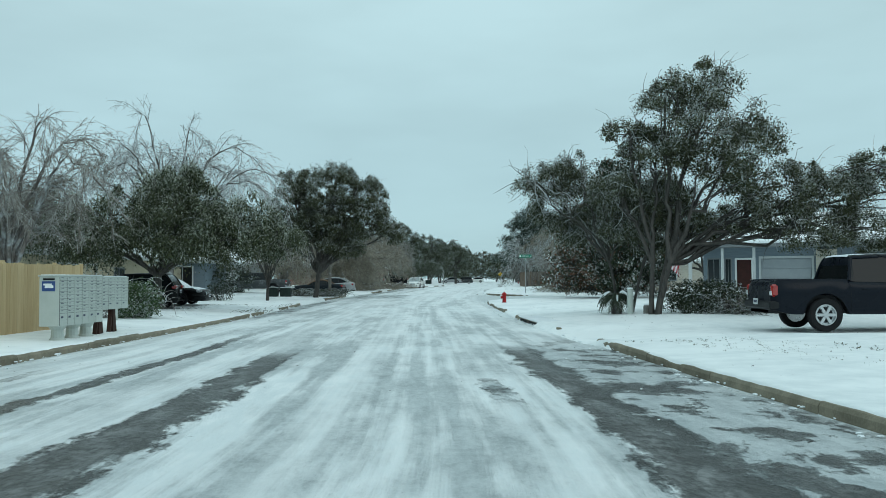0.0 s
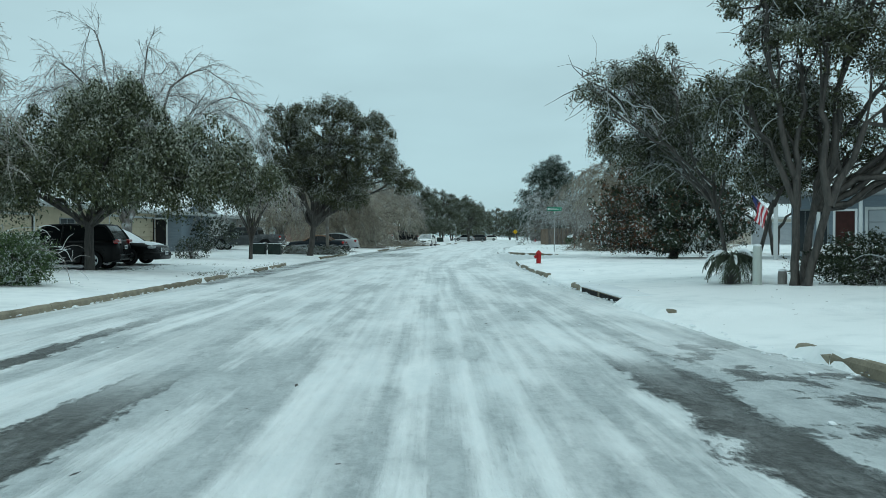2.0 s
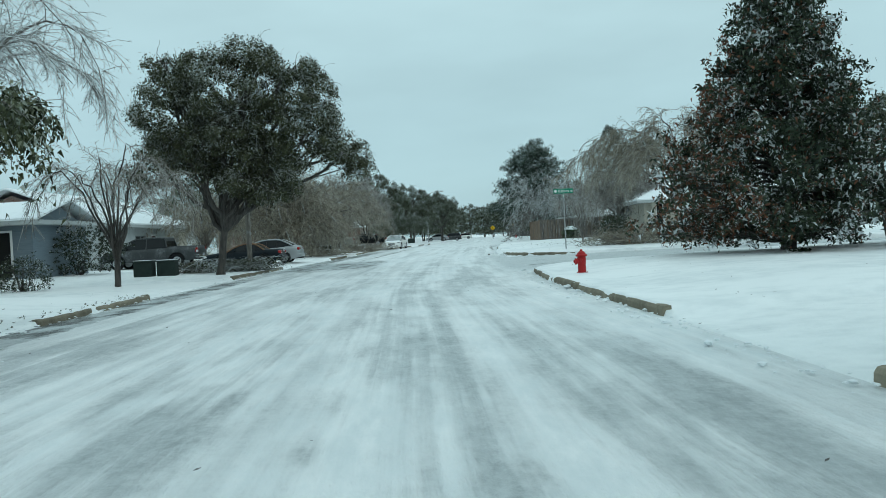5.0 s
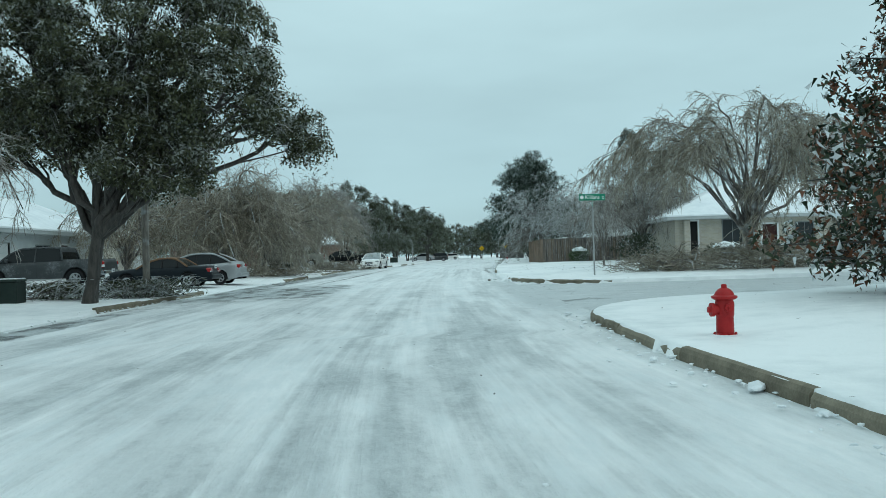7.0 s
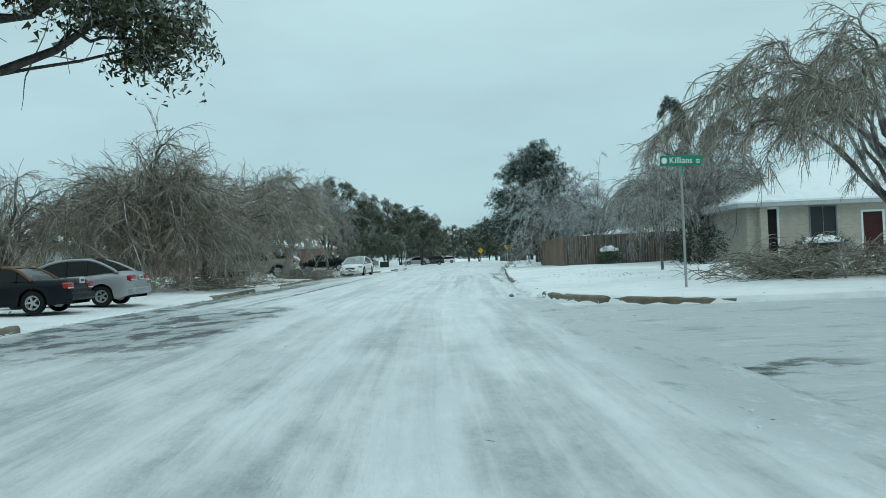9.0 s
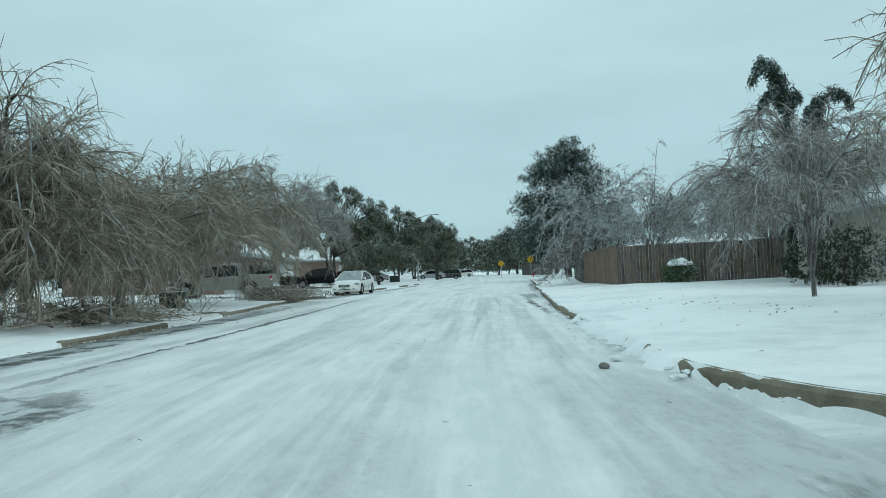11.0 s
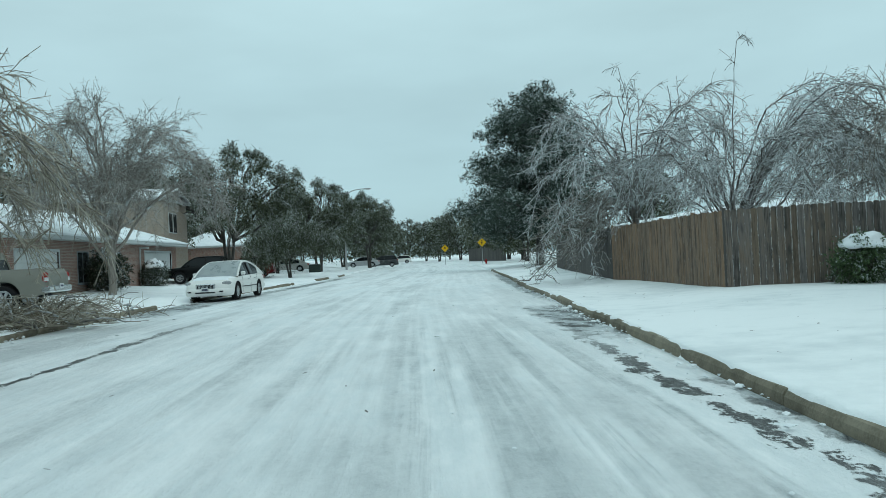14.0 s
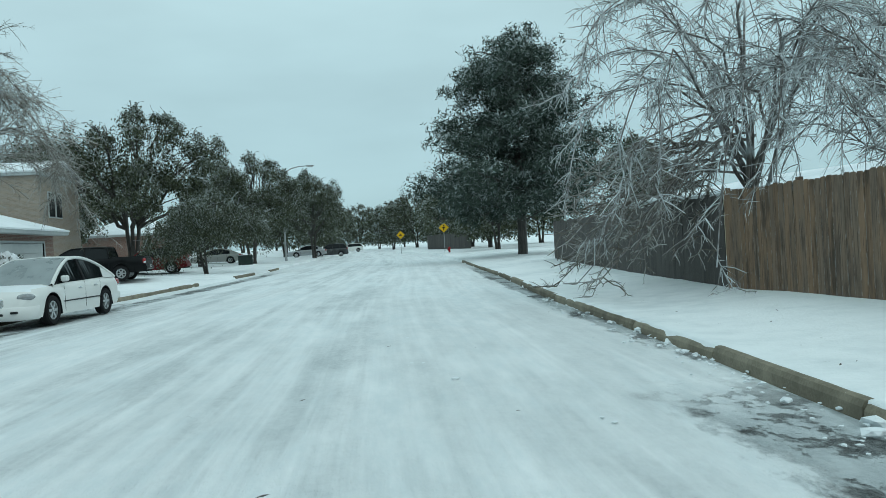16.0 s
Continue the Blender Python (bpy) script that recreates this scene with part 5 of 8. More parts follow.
def fit_window(root, x0, x1, z0, z1, y=0.0, frame_mat="fascia", bars=1):
    fr = 0.06
    f = part("window_frame", box((x0, y - 0.03, z0, x0 + fr, y + 0.09, z1), (x1 - fr, y - 0.03, z0, x1, y + 0.09, z1),
                                 (x0 + fr, y - 0.03, z0, x1 - fr, y + 0.09, z0 + fr), (x0 + fr, y - 0.03, z1 - fr, x1 - fr, y + 0.09, z1)), frame_mat, root)
    n = bars + 1
    for i in range(n):
        a = x0 + fr + (x1 - x0 - 2 * fr) * i / n
        b = x0 + fr + (x1 - x0 - 2 * fr) * (i + 1) / n
        part("pane", box((a + 0.012, y + 0.03, z0 + fr, b - 0.012, y + 0.045, z1 - fr)), "window", f)
        if i:
            part("glazing_bar", box((a - 0.012, y - 0.01, z0 + fr, a + 0.012, y + 0.07, z1 - fr)), frame_mat, f)
    part("window_sill", box((x0 - 0.06, y - 0.08, z0 - 0.06, x1 + 0.06, y + 0.05, z0), bevel=0.01), frame_mat, f)


def fit_garage(root, x0, x1, h, mat):
    g = part("garage_door", box((x0, 0.09, -0.05, x1, 0.13, h)), mat, root)
    for i in range(4):
        part("panel", box((x0 + 0.03, 0.055, i * h / 4 + 0.02, x1 - 0.03, 0.09, (i + 1) * h / 4 - 0.02), bevel=0.012), mat, g)
    part("door_trim", box((x0 - 0.12, -0.025, 0, x0, 0.12, h + 0.12), (x1, -0.025, 0, x1 + 0.12, 0.12, h + 0.12), (x0, -0.025, h, x1, 0.12, h + 0.12)), "trim", g)


def fit_door(root, x0, x1, h, mat):
    d = part("door", box((x0, 0.05, 0, x1, 0.10, h)), mat, root)
    part("door_trim", box((x0 - 0.1, -0.02, 0, x0, 0.12, h + 0.1), (x1, -0.02, 0, x1 + 0.1, 0.12, h + 0.1), (x0, -0.02, h, x1, 0.12, h + 0.1)), "white", d)
    part("door_handle", lathe([(0.012, 0), (0.03, 0.02), (0.03, 0.05), (0.01, 0.07)], 10, "y"), "chrome", d).location = (x1 - 0.08, -0.03, 1.0)


def roof_mesh(w, d, h, rise, over, style):
    a, b, c, e = -over, w + over, -over, d + over
    m = d / 2
    if style == "hip":
        r0, r1 = min(m, w * 0.42), w - min(m, w * 0.42)
    else:
        r0, r1 = a, b
    verts = [(a, c, h), (b, c, h), (b, e, h), (a, e, h), (r0, m, h + rise), (r1, m, h + rise)]
    verts += [(x, y, z + 0.09) for x, y, z in verts]
    f = [(0, 1, 5, 4), (2, 3, 4, 5)] + ([(1, 2, 5), (3, 0, 4)] if style == "hip" else [])
    rim = [(1, 2, 8, 7), (3, 0, 6, 9)] if style == "hip" else [(1, 5, 11, 7), (5, 2, 8, 11), (3, 4, 10, 9), (4, 0, 6, 10)]
    faces = [tuple(reversed(q)) for q in f] + [tuple(i + 6 for i in q) for q in f] + [(0, 1, 7, 6), (2, 3, 9, 8)] + rim
    return verts, faces


def house(name, m, w, d, h, rise, wall_mat, label, openings=(), style="hip", over=0.5, fascia="fascia", gable_mat=None):
    root = empty(name, m, label, "house")
    holes = [o[1:5] for o in openings if o[0] != "column"]
    part("front_wall", box(*wall_boxes(w, h, 0.18, holes)), wall_mat, root)
    for nm, bx in (("side_wall", (0, 0.182, -0.5, 0.18, d, h)), ("side_wall", (w - 0.18, 0.182, -0.5, w, d, h)), ("back_wall", (0.182, d - 0.18, -0.5, w - 0.182, d, h))):
        part(nm, box(bx), wall_mat, root)
    part("soffit", box((-over + 0.04, -over + 0.04, h + 0.002, w + over - 0.04, d + over - 0.04, h + 0.03)), fascia, root)
    v, f = roof_mesh(w, d, h + 0.2, rise, over + 0.05, style)
    rf = part("roof", mesh_of("roof", v, f, "snow_clean"), None, root, "roof under a smooth sheet of snow")
    part("fascia", box((-over, -over, h + 0.03, w + over, -over + 0.04, h + 0.21), (-over, d + over - 0.04, h + 0.03, w + over, d + over, h + 0.21),
                       (-over, -over + 0.04, h + 0.03, -over + 0.04, d + over - 0.04, h + 0.21), (w + over - 0.04, -over + 0.04, h + 0.03, w + over, d + over - 0.04, h + 0.21)), fascia, rf)
    if style == "gable":
        for nm, x0, x1 in (("gable", 0.0, 0.16), ("gable", w - 0.16, w)):
            bm = bmesh.new()
            vs = [bm.verts.new(p) for x in (x0, x1) for p in ((x, 0, h + 0.03), (x, d, h + 0.03), (x, d / 2, h + rise * d / (d + 2 * over) + 0.1))]
            bm.faces.new((vs[0], vs[1], vs[2]))
            bm.faces.new((vs[5], vs[4], vs[3]))
            for i in range(3):
                bm.faces.new((vs[i], vs[i + 3], vs[(i + 1) % 3 + 3], vs[(i + 1) % 3]))
            bmesh.ops.recalc_face_normals(bm, faces=bm.faces[:])
            part(nm, bm, gable_mat or wall_mat, root)
    for o in openings:
        k, x0, x1, z0, z1 = o[:5]
        if k == "window":
            fit_window(root, x0, x1, z0, z1)
        elif k == "door":
            fit_door(root, x0, x1, z1, o[5])
        elif k == "garage":
            fit_garage(root, x0, x1, z1, o[5])
        elif k == "column":
            part("column", box((x0, -z0, -0.4, x1, -z0 + (x1 - x0), z1), bevel=0.015), o[5], root)
    return root


def lodge(x, y, turn, dz=0.0):
    return pose(x, y, ground(x, y) + dz, 0, 0, turn)


# blue-grey house behind the oaks, with porch and garage
house("house", lodge(14.9, 49.9, -22), 13, 7, 2.75, 1.8, "siding_blue", "blue-grey house with a snowy roof and a front porch",
      [("window", 0.2, 0.9, 0.3, 2.2), ("window", 1.1, 1.5, 0.4, 2.2), ("door", 1.75, 2.5, 0, 2.1, "door_red"), ("garage", 3.0, 5.5, 0, 2.15, "panel_grey"),
       ("window", 9, 11, 0.8, 2.1), ("column", -0.7, -0.52, 0.9, 2.74, "trim"), ("column", 1.0, 1.14, 0.9, 2.74, "trim"), ("column", 2.6, 2.75, 0.9, 2.74, "trim"), ("column", 5.7, 6.7, 0.4, 2.6, "brick_pale")], over=1.1)
# the narrow dark door is a panel added for a shaded recess
house("house", lodge(15.5, 91.3, -2), 20, 9, 2.5, 2.2, "brick_pale", "low pale-brick corner house with a snow-covered hip roof",
      [("door", 0.95, 1.4, 0, 2.4, "dark"), ("window", 2.9, 4.2, 0.25, 2.5), ("door", 5.4, 6.3, 0, 2.1, "door_red"), ("window", 7.4, 8.6, 0.7, 2.2), ("garage", 11.5, 16.2, 0, 2.15, "panel_grey"), ("column", 0.5, 0.85, 0.35, 2.74, "brick_pale")], over=0.6, fascia="trim")
house("house", lodge(-19.6, 43.0, 90), 22.5, 11, 2.6, 2.0, "tan", "tan house with a double garage and snowy roof",
      [("garage", 3.0, 7.6, 0, 2.15, "tan"), ("window", 10, 11.6, 0.8, 2.1), ("garage", 15.6, 22.0, 0, 2.3, "tan")], over=0.5, fascia="trim")
# its dark door panel paints the shade of an open recess
house("house", lodge(-24.5, 65.2, 0), 6.6, 5.4, 2.3, 0.95, "siding_blue", "low grey gabled entrance wing with snow on its roof",
      [("door", 4.4, 5.6, 0, 2.0, "dark"), ("window", 2.0, 3.4, 0.7, 1.9)], style="gable", gable_mat="siding_blue", over=0.5, fascia="trim")
house("house", lodge(-20.5, 78.0, 90), 15, 10, 2.6, 2.3, "trim", "pale house with a white garage door and gabled snowy roof",
      [("garage", 0.6, 3.4, 0, 2.15, "door_white"), ("window", 6.0, 7.8, 0.7, 2.1), ("door", 9.0, 9.9, 0, 2.1, "door_red")], style="gable", gable_mat="brick_red", over=0.6, fascia="trim")
# the window at 7.9 stands in for a dark porch recess
brick_house = house("house", lodge(-14.5, 122.0, 90), 28.6, 11, 2.7, 2.2, "brick_red", "red-brick house with white garage doors and snowy roof",
      [("garage", 0.7, 5.5, 0, 2.15, "door_white"), ("window", 7.9, 9.6, 0.5, 2.2), ("window", 13.0, 15.0, 0.7, 2.1), ("garage", 20.2, 27.0, 0, 2.25, "door_white")], over=0.7, fascia="trim")
part("downspout", box((18.9, -0.09, 0.1, 19.02, -0.005, 2.45), (18.9, -0.62, 2.45, 19.02, -0.005, 2.55), bevel=0.01), "trim", brick_house)
tall_house = house("house", lodge(-28.6, 153.2, 0), 12.6, 8.0, 5.9, 1.0, "brick_tan", "two-storey tan brick house among oaks",
      [("window", 2.0, 3.4, 3.2, 4.8), ("window", 7.0, 8.2, 3.2, 4.8)], style="gable", gable_mat="brick_tan", over=0.3, fascia="trim")
for y0 in (1.5, 2.9):
    side = part("window", box((12.605, y0, 3.3, 12.66, y0 + 1.2, 5.0), bevel=0.01), "trim", tall_house)
    part("pane", box((12.662, y0 + 0.08, 3.38, 12.672, y0 + 1.12, 4.92)), "dark", side)
house("house", lodge(15.4, 134.0, -82), 14, 8, 2.1, 0.7, "tan", "low house with a snowy roof behind the plank fence", [("window", 3, 4.4, 1.0, 2.1)], over=0.6, fascia="trim")
house("house", lodge(-24, 170, 90), 18, 9, 2.7, 2.2, "brick_tan", "distant low brick house behind the oaks", [("window", 3, 5, 0.8, 2.1), ("garage", 9, 13, 0, 2.1, "door_white")], fascia="trim")
house("house", lodge(-17, 196, 90), 18, 9, 2.7, 2.2, "brick_red", "distant brick house at the far end of the street", [("window", 3, 5, 0.8, 2.1), ("garage", 9, 13, 0, 2.1, "door_white")], fascia="trim")
house("house", lodge(-24.0, 98.0, 90), 14, 10, 2.6, 2.0, "brick_pale", "pale house half hidden by bowed iced trees", [("window", 2, 3.6, 0.8, 2.1), ("garage", 8, 12.6, 0, 2.15, "door_white")], fascia="trim")


# ---- fences ----
def picket_mesh(w, h, t, mat, notch=True):
    c = 0.03 if notch else 0.0
    pr = [(-w / 2, 0), (w / 2, 0), (w / 2, h - c), (w / 2 - c, h), (-w / 2 + c, h), (-w / 2, h - c)]
    verts = [(x, -t / 2, z) for x, z in pr] + [(x, t / 2, z) for x, z in pr]
    n = len(pr)
    faces = [tuple(range(n)), tuple(range(2 * n - 1, n - 1, -1))] + [(i + n, (i + 1) % n + n, (i + 1) % n, i) for i in range(n)]
    return mesh_of("picket", verts, faces, mat)


def fence(name, corners, h, mat, label, pitch=0.142, seed=3, base=0.0, post_every=2.4, post_mat=None):
    """A plank fence along corners: posts, two rails and single pickets."""
    rng = random.Random(seed)
    root = empty(name, Matrix.Identity(4), label, "fence")
    shapes = [picket_mesh(pitch - 0.003, h + dz, 0.018, mat) for dz in (0, 0.012, -0.012, 0.02)]
    for (x0, y0), (x1, y1) in zip(corners, corners[1:]):
        ln = math.hypot(x1 - x0, y1 - y0)
        ang = math.degrees(math.atan2(y1 - y0, x1 - x0))
        n = int(ln / pitch)
        for i in range(n):
            t = (i + 0.5) / n
            x, y = x0 + (x1 - x0) * t, y0 + (y1 - y0) * t
            ob = part("picket", rng.choice(shapes), None, root)
            ob.matrix_local = pose(x, y, ground(x, y) - 0.03 + base, rng.uniform(-0.4, 0.4), rng.uniform(-0.18, 0.18), ang + rng.uniform(-0.6, 0.6))
        for k in range(int(ln / post_every) + 1):
            t = min(1.0, k * post_every / ln)
            x, y = x0 + (x1 - x0) * t, y0 + (y1 - y0) * t
            ob = part("post", box((-0.045, 0.02, -0.2, 0.045, 0.11, h + 0.03), bevel=0.006), post_mat or mat, root)
            ob.matrix_local = pose(x, y, ground(x, y), 0, 0, ang)
        for z in (0.35, h - 0.3):
            g0, g1 = ground(x0, y0), ground(x1, y1)
            bm = box((0, 0.012, -0.045, ln, 0.05, 0.045))
            ob = part("rail", bm, mat, root)
            ob.matrix_local = pose(x0, y0, g0 + z + base, 0, -math.degrees(math.atan2(g1 - g0, ln)), ang)
    return root


fence("plank_fence", [(-9.6, 4), (-9.25, 27.0), (-11.6, 27.3)], 1.75, "wood_new", "fresh honey-coloured vertical plank fence on the snow", seed=1, pitch=0.15)
fence("plank_fence", [(9.2, 105.0), (16.2, 102.6)], 1.86, "wood_old", "weathered brown plank fence facing the snowy lawn", seed=2, pitch=0.145, post_mat="wood_grey")
fence("plank_fence", [(9.15, 114.2), (9.17, 105.05)], 1.86, "wood_brown", "brown vertical plank fence along the street", seed=4, pitch=0.145)
fence("plank_fence", [(12.3, 137.5), (10.2, 122.5), (9.18, 114.3)], 1.8, "wood_grey", "dark grey plank fence under hanging branches", seed=5, pitch=0.16)
fence("plank_fence", [(14.6, 209), (17.6, 192)], 1.9, "wood_grey", "distant grey plank fence", seed=6, pitch=0.3, post_every=4)


# ---- vehicles ----
def wheel(root, x, y, r, side, spokes=6, rim="rim"):
    ty = [(r * 0.64, -0.09), (r * 0.70, -0.105), (r * 0.93, -0.105), (r, -0.07), (r, 0.07), (r * 0.93, 0.105), (r * 0.70, 0.105), (r * 0.64, 0.09), (r * 0.63, 0.0)]
    n, m = 28, len(ty)
    vs = [(q * math.cos(2 * math.pi * i / n), h, q * math.sin(2 * math.pi * i / n)) for i in range(n) for q, h in ty]
    fs = [(i * m + j, i * m + (j + 1) % m, (i + 1) % n * m + (j + 1) % m, (i + 1) % n * m + j) for i in range(n) for j in range(m)]
    t = part("wheel", mesh_of("wheel", vs, fs, "tyre"), None, root)
    t.location = (x, y, r)
    bm = lathe([(r * 0.63, -0.06), (r * 0.63, 0.085), (r * 0.57, 0.085), (r * 0.55, 0.02)], 22, "y")
    for i in range(spokes):
        a = 2 * math.pi * i / spokes
        m = Matrix.Rotation(a, 4, "Y") @ Matrix.Translation((r * 0.31, 0.055, 0)) @ Matrix.Diagonal((r * 0.55, 0.05, r * 0.17, 1))
        bmesh.ops.create_cube(bm, size=1, matrix=m)
    m = Matrix.Translation((0, 0.07, 0)) @ Matrix.Rotation(radians(90), 4, "X")
    bmesh.ops.create_cone(bm, segments=12, radius1=r * 0.14, radius2=r * 0.14, depth=0.04, cap_ends=True, matrix=m)
    # black disc behind the spokes puts the shade of the gaps into colour
    gap_disc = part("brake_drum", lathe([(r * 0.56, 0.018), (r * 0.3, 0.024), (r * 0.02, 0.026)], 22, "y"), "trim_black", t)
    rm = part("rim", bm, rim, t)
    if side < 0:
        rm.matrix_local = Matrix.Rotation(math.pi, 4, "Z")
        gap_disc.matrix_local = Matrix.Rotation(math.pi, 4, "Z")
    return t


def car(name, m, label, spec, body_mat, group="", roof_mat=None):
    """A vehicle from its side profile. Local x runs forward from the rear bumper, y to its left."""
    root = empty(name, m, label, spec.get("category", "car"), group)
    Ln, W, H, wr, fo, wb = (spec[k] for k in ("L", "W", "H", "wr", "ro", "wb"))
    axles = (fo, fo + wb)
    top = spec["top"]
    xs = np.unique(np.concatenate([np.linspace(0, 0.3, 7), np.linspace(0.3, Ln - 0.3, 64), np.linspace(Ln - 0.3, Ln, 7)]))
    sill = spec.get("sill", 0.22)
    bed = spec.get("bed")
    ra = wr + spec.get("arch", 0.07)

    def tz(x):
        return float(np.interp(x, [p[0] for p in top], [p[1] for p in top]))

    def half(x):
        q = abs(x - Ln / 2) / (Ln / 2)
        return W / 2 * (1 - 0.06 * q ** 3 - 0.07 * q ** 12 - 0.10 * q ** 40 - (spec.get("nose", 0.0) * q ** 16 if x > Ln / 2 else 0))

    rings = []
    for x in xs:
        w, z = half(x), tz(x)
        end = min(x, Ln - x)
        bot = sill + 0.10 * (1 - sm(0, 0.5, end))
        z = z - 0.09 * (1 - sm(0, 0.18, end)) - 0.05 * (1 - sm(0, 0.05, end))
        for a in axles:
            if abs(x - a) < ra:
                bot = max(bot, wr + math.sqrt(ra * ra - (x - a) ** 2))
        bot = min(bot, z - 0.12)
        p = [(0, z + 0.025), (0.7 * w, z + 0.012), (0.93 * w, z - 0.03), (0.995 * w, max(bot + 0.05, z - 0.16)), (w, max(bot + 0.02, z * 0.55 + sill * 0.45)), (0.985 * w, bot), (0.80 * w, bot), (0.78 * w, sill + 0.02), (0, sill + 0.02)]
        if bed and bed[0] < x < bed[1]:
            p[0], p[1], p[2] = (0, bed[2]), (0.86 * w, bed[2]), (0.87 * w, z + 0.01)
            p[3] = (0.99 * w, z + 0.008)
        rings.append([(x, y, zz) for y, zz in p])
    n = len(rings[0])

    def skin(lo, hi, caps):
        verts, faces = [], []
        for r in rings:
            verts += r + [(x, -y, z) for x, y, z in r]
        for i in range(len(rings) - 1):
            for j in range(lo, hi):
                a, b = i * 2 * n + j, (i + 1) * 2 * n + j
                faces.append((a, b, b + 1, a + 1))
                faces.append((a + n + 1, b + n + 1, b + n, a + n))
        if caps:
            for i in (0, len(rings) - 1):
                o = len(verts)
                verts += verts[i * 2 * n:(i + 1) * 2 * n]
                f = [o + j for j in range(lo, hi + 1)] + [o + n + j for j in range(hi, lo - 1, -1)]
                faces.append(tuple(f if i == 0 else f[::-1]))
        return verts, faces

    body = part("body", mesh_of("body", *skin(0, 5, True), body_mat, True), None, root)
    part("underbody", mesh_of("underbody", *skin(5, 8, False), "trim_black"), None, root)
    # cabin
    rb, rr, fr, fb = spec["cabin"]
    belt0 = lambda x: tz(x) - 0.02
    cx = np.unique(np.concatenate([np.linspace(rb, rr, 9), np.linspace(rr, fr, 9), np.linspace(fr, fb, 9)]))
    wb0 = W / 2 * 0.925
    cr, corner = [], []
    for x in cx:
        if x < rr:
            t = (x - rb) / (rr - rb)
        elif x > fr:
            t = (fb - x) / (fb - fr)
        else:
            t = 1.0
        t = max(0.0, min(1.0, t))
        arc = 0.03 * math.sin(math.pi * (x - rr) / max(0.1, fr - rr)) if rr < x < fr else 0
        bz = belt0(x)
        rz = bz + (H - 0.02 - bz) * (0.45 * t + 0.55 * math.sin(t * math.pi / 2)) + arc
        yb = wb0
        yt = wb0 * (1 - 0.24 * t)
        ring = [(x, yb, bz), (x, yt + 0.01, bz + (rz - bz) * 0.93), (x, yt * 0.88, rz), (x, 0, rz + 0.02 * t)]
        cr.append(ring)
        corner.append((x, yt + 0.012, bz + (rz - bz) * 0.95))
    k = 4
    verts, faces = [], []
    for r in cr:
        verts += r + [(x, -y, z) for x, y, z in r]
    for i in range(len(cr) - 1):
        for j in range(k - 1):
            a, b = i * 2 * k + j, (i + 1) * 2 * k + j
            faces += [(a, a + 1, b + 1, b), (b + k, b + k + 1, a + k + 1, a + k)]
    cabin = part("windows", mesh_of("windows", verts, faces, "glass", False), None, root, "tinted window glass")
    cabin.name = "window_glass"
    rv, rfc = [], []
    sel = [r for r in cr if rr - 0.08 <= r[0][0] <= fr + 0.04]
    for r in sel:
        line = [r[1], r[2], r[3]]
        rv += [(x, y * 1.012 + 0.004, z + 0.012) for x, y, z in line] + [(x, -y * 1.012 - 0.004, z + 0.012) for x, y, z in line]
    for i in range(len(sel) - 1):
        for j in range(2):
            a, b = i * 6 + j, (i + 1) * 6 + j
            rfc += [(a, a + 1, b + 1, b), (b + 3, b + 4, a + 4, a + 3)]
    part("roof_panel", mesh_of("roof_panel", rv, rfc, roof_mat or body_mat, True), None, root)
    for s in (1, -1):
        pts = np.array([(x, y * s, z) for x, y, z in corner])
        v, q = tube_mesh([(pts, np.full(len(pts), 0.042))], 6)
        part("roof_rail", mesh_np("roof_rail", v, q, roof_mat or body_mat, True), None, root)
        if "quarter" in spec:
            sel = [r for r in cr if r[0][0] <= spec["quarter"] + 0.02]
            qv, qf = [], []
            for r in sel:
                qv += [(r[0][0], s * (r[0][1] + 0.012), r[0][2] - 0.02), (r[1][0], s * (r[1][1] + 0.012), r[1][2])]
            for i in range(len(sel) - 1):
                f = (2 * i, 2 * i + 1, 2 * i + 3, 2 * i + 2)
                qf.append(f[::-1] if s > 0 else f)
            part("quarter_panel", mesh_of("quarter_panel", qv, qf, body_mat, True), None, root)
        if spec.get("moulding"):
            mp = np.array([(x, s * (half(x) + 0.004), 0.50) for x in np.linspace(1.45, 3.4, 6)])
            v, q = tube_mesh([(mp, np.full(6, 0.016))], 5)
            part("side_moulding", mesh_np("side_moulding", v, q, "trim_black"), None, root, "dark rubbing strip")
        for px in spec.get("pillars", ()):
            i = int(np.argmin(abs(cx - px)))
            a, b = np.array(cr[i][0]), np.array(cr[i][1])
            a[1], b[1] = a[1] * s * 1.01, b[1] * s * 1.01
            v, q = tube_mesh([(np.array([a, (a + b) / 2, b]), np.array([0.04, 0.032, 0.028]))], 6)
            part("pillar", mesh_np("pillar", v, q, body_mat if spec.get("pillar_paint") else "trim_black", True), None, root)
        for sx in spec.get("seams", ()):
            w = half(sx)
            z1, z0 = tz(sx) - 0.05, sill + 0.06
            pts = np.array([(sx, s * (w * 0.998 + 0.001), z0), (sx, s * (w + 0.002), z0 * 0.5 + z1 * 0.5), (sx, s * (w * 0.985), z1)])
            v, q = tube_mesh([(pts, np.full(3, 0.004))], 4)
            part("door_seam", mesh_np("door_seam", v, q, "trim_black"), None, root)
        for hx in spec.get("handles", ()):
            w = half(hx)
            part("door_handle", box((hx - 0.1, s * w * 0.995 - 0.012, tz(hx) - 0.20, hx + 0.08, s * w * 0.995 + 0.012 + 0.008 * s, tz(hx) - 0.165), bevel=0.008), "chrome" if spec.get("chrome") else body_mat, root)
        mx = fb - 0.45
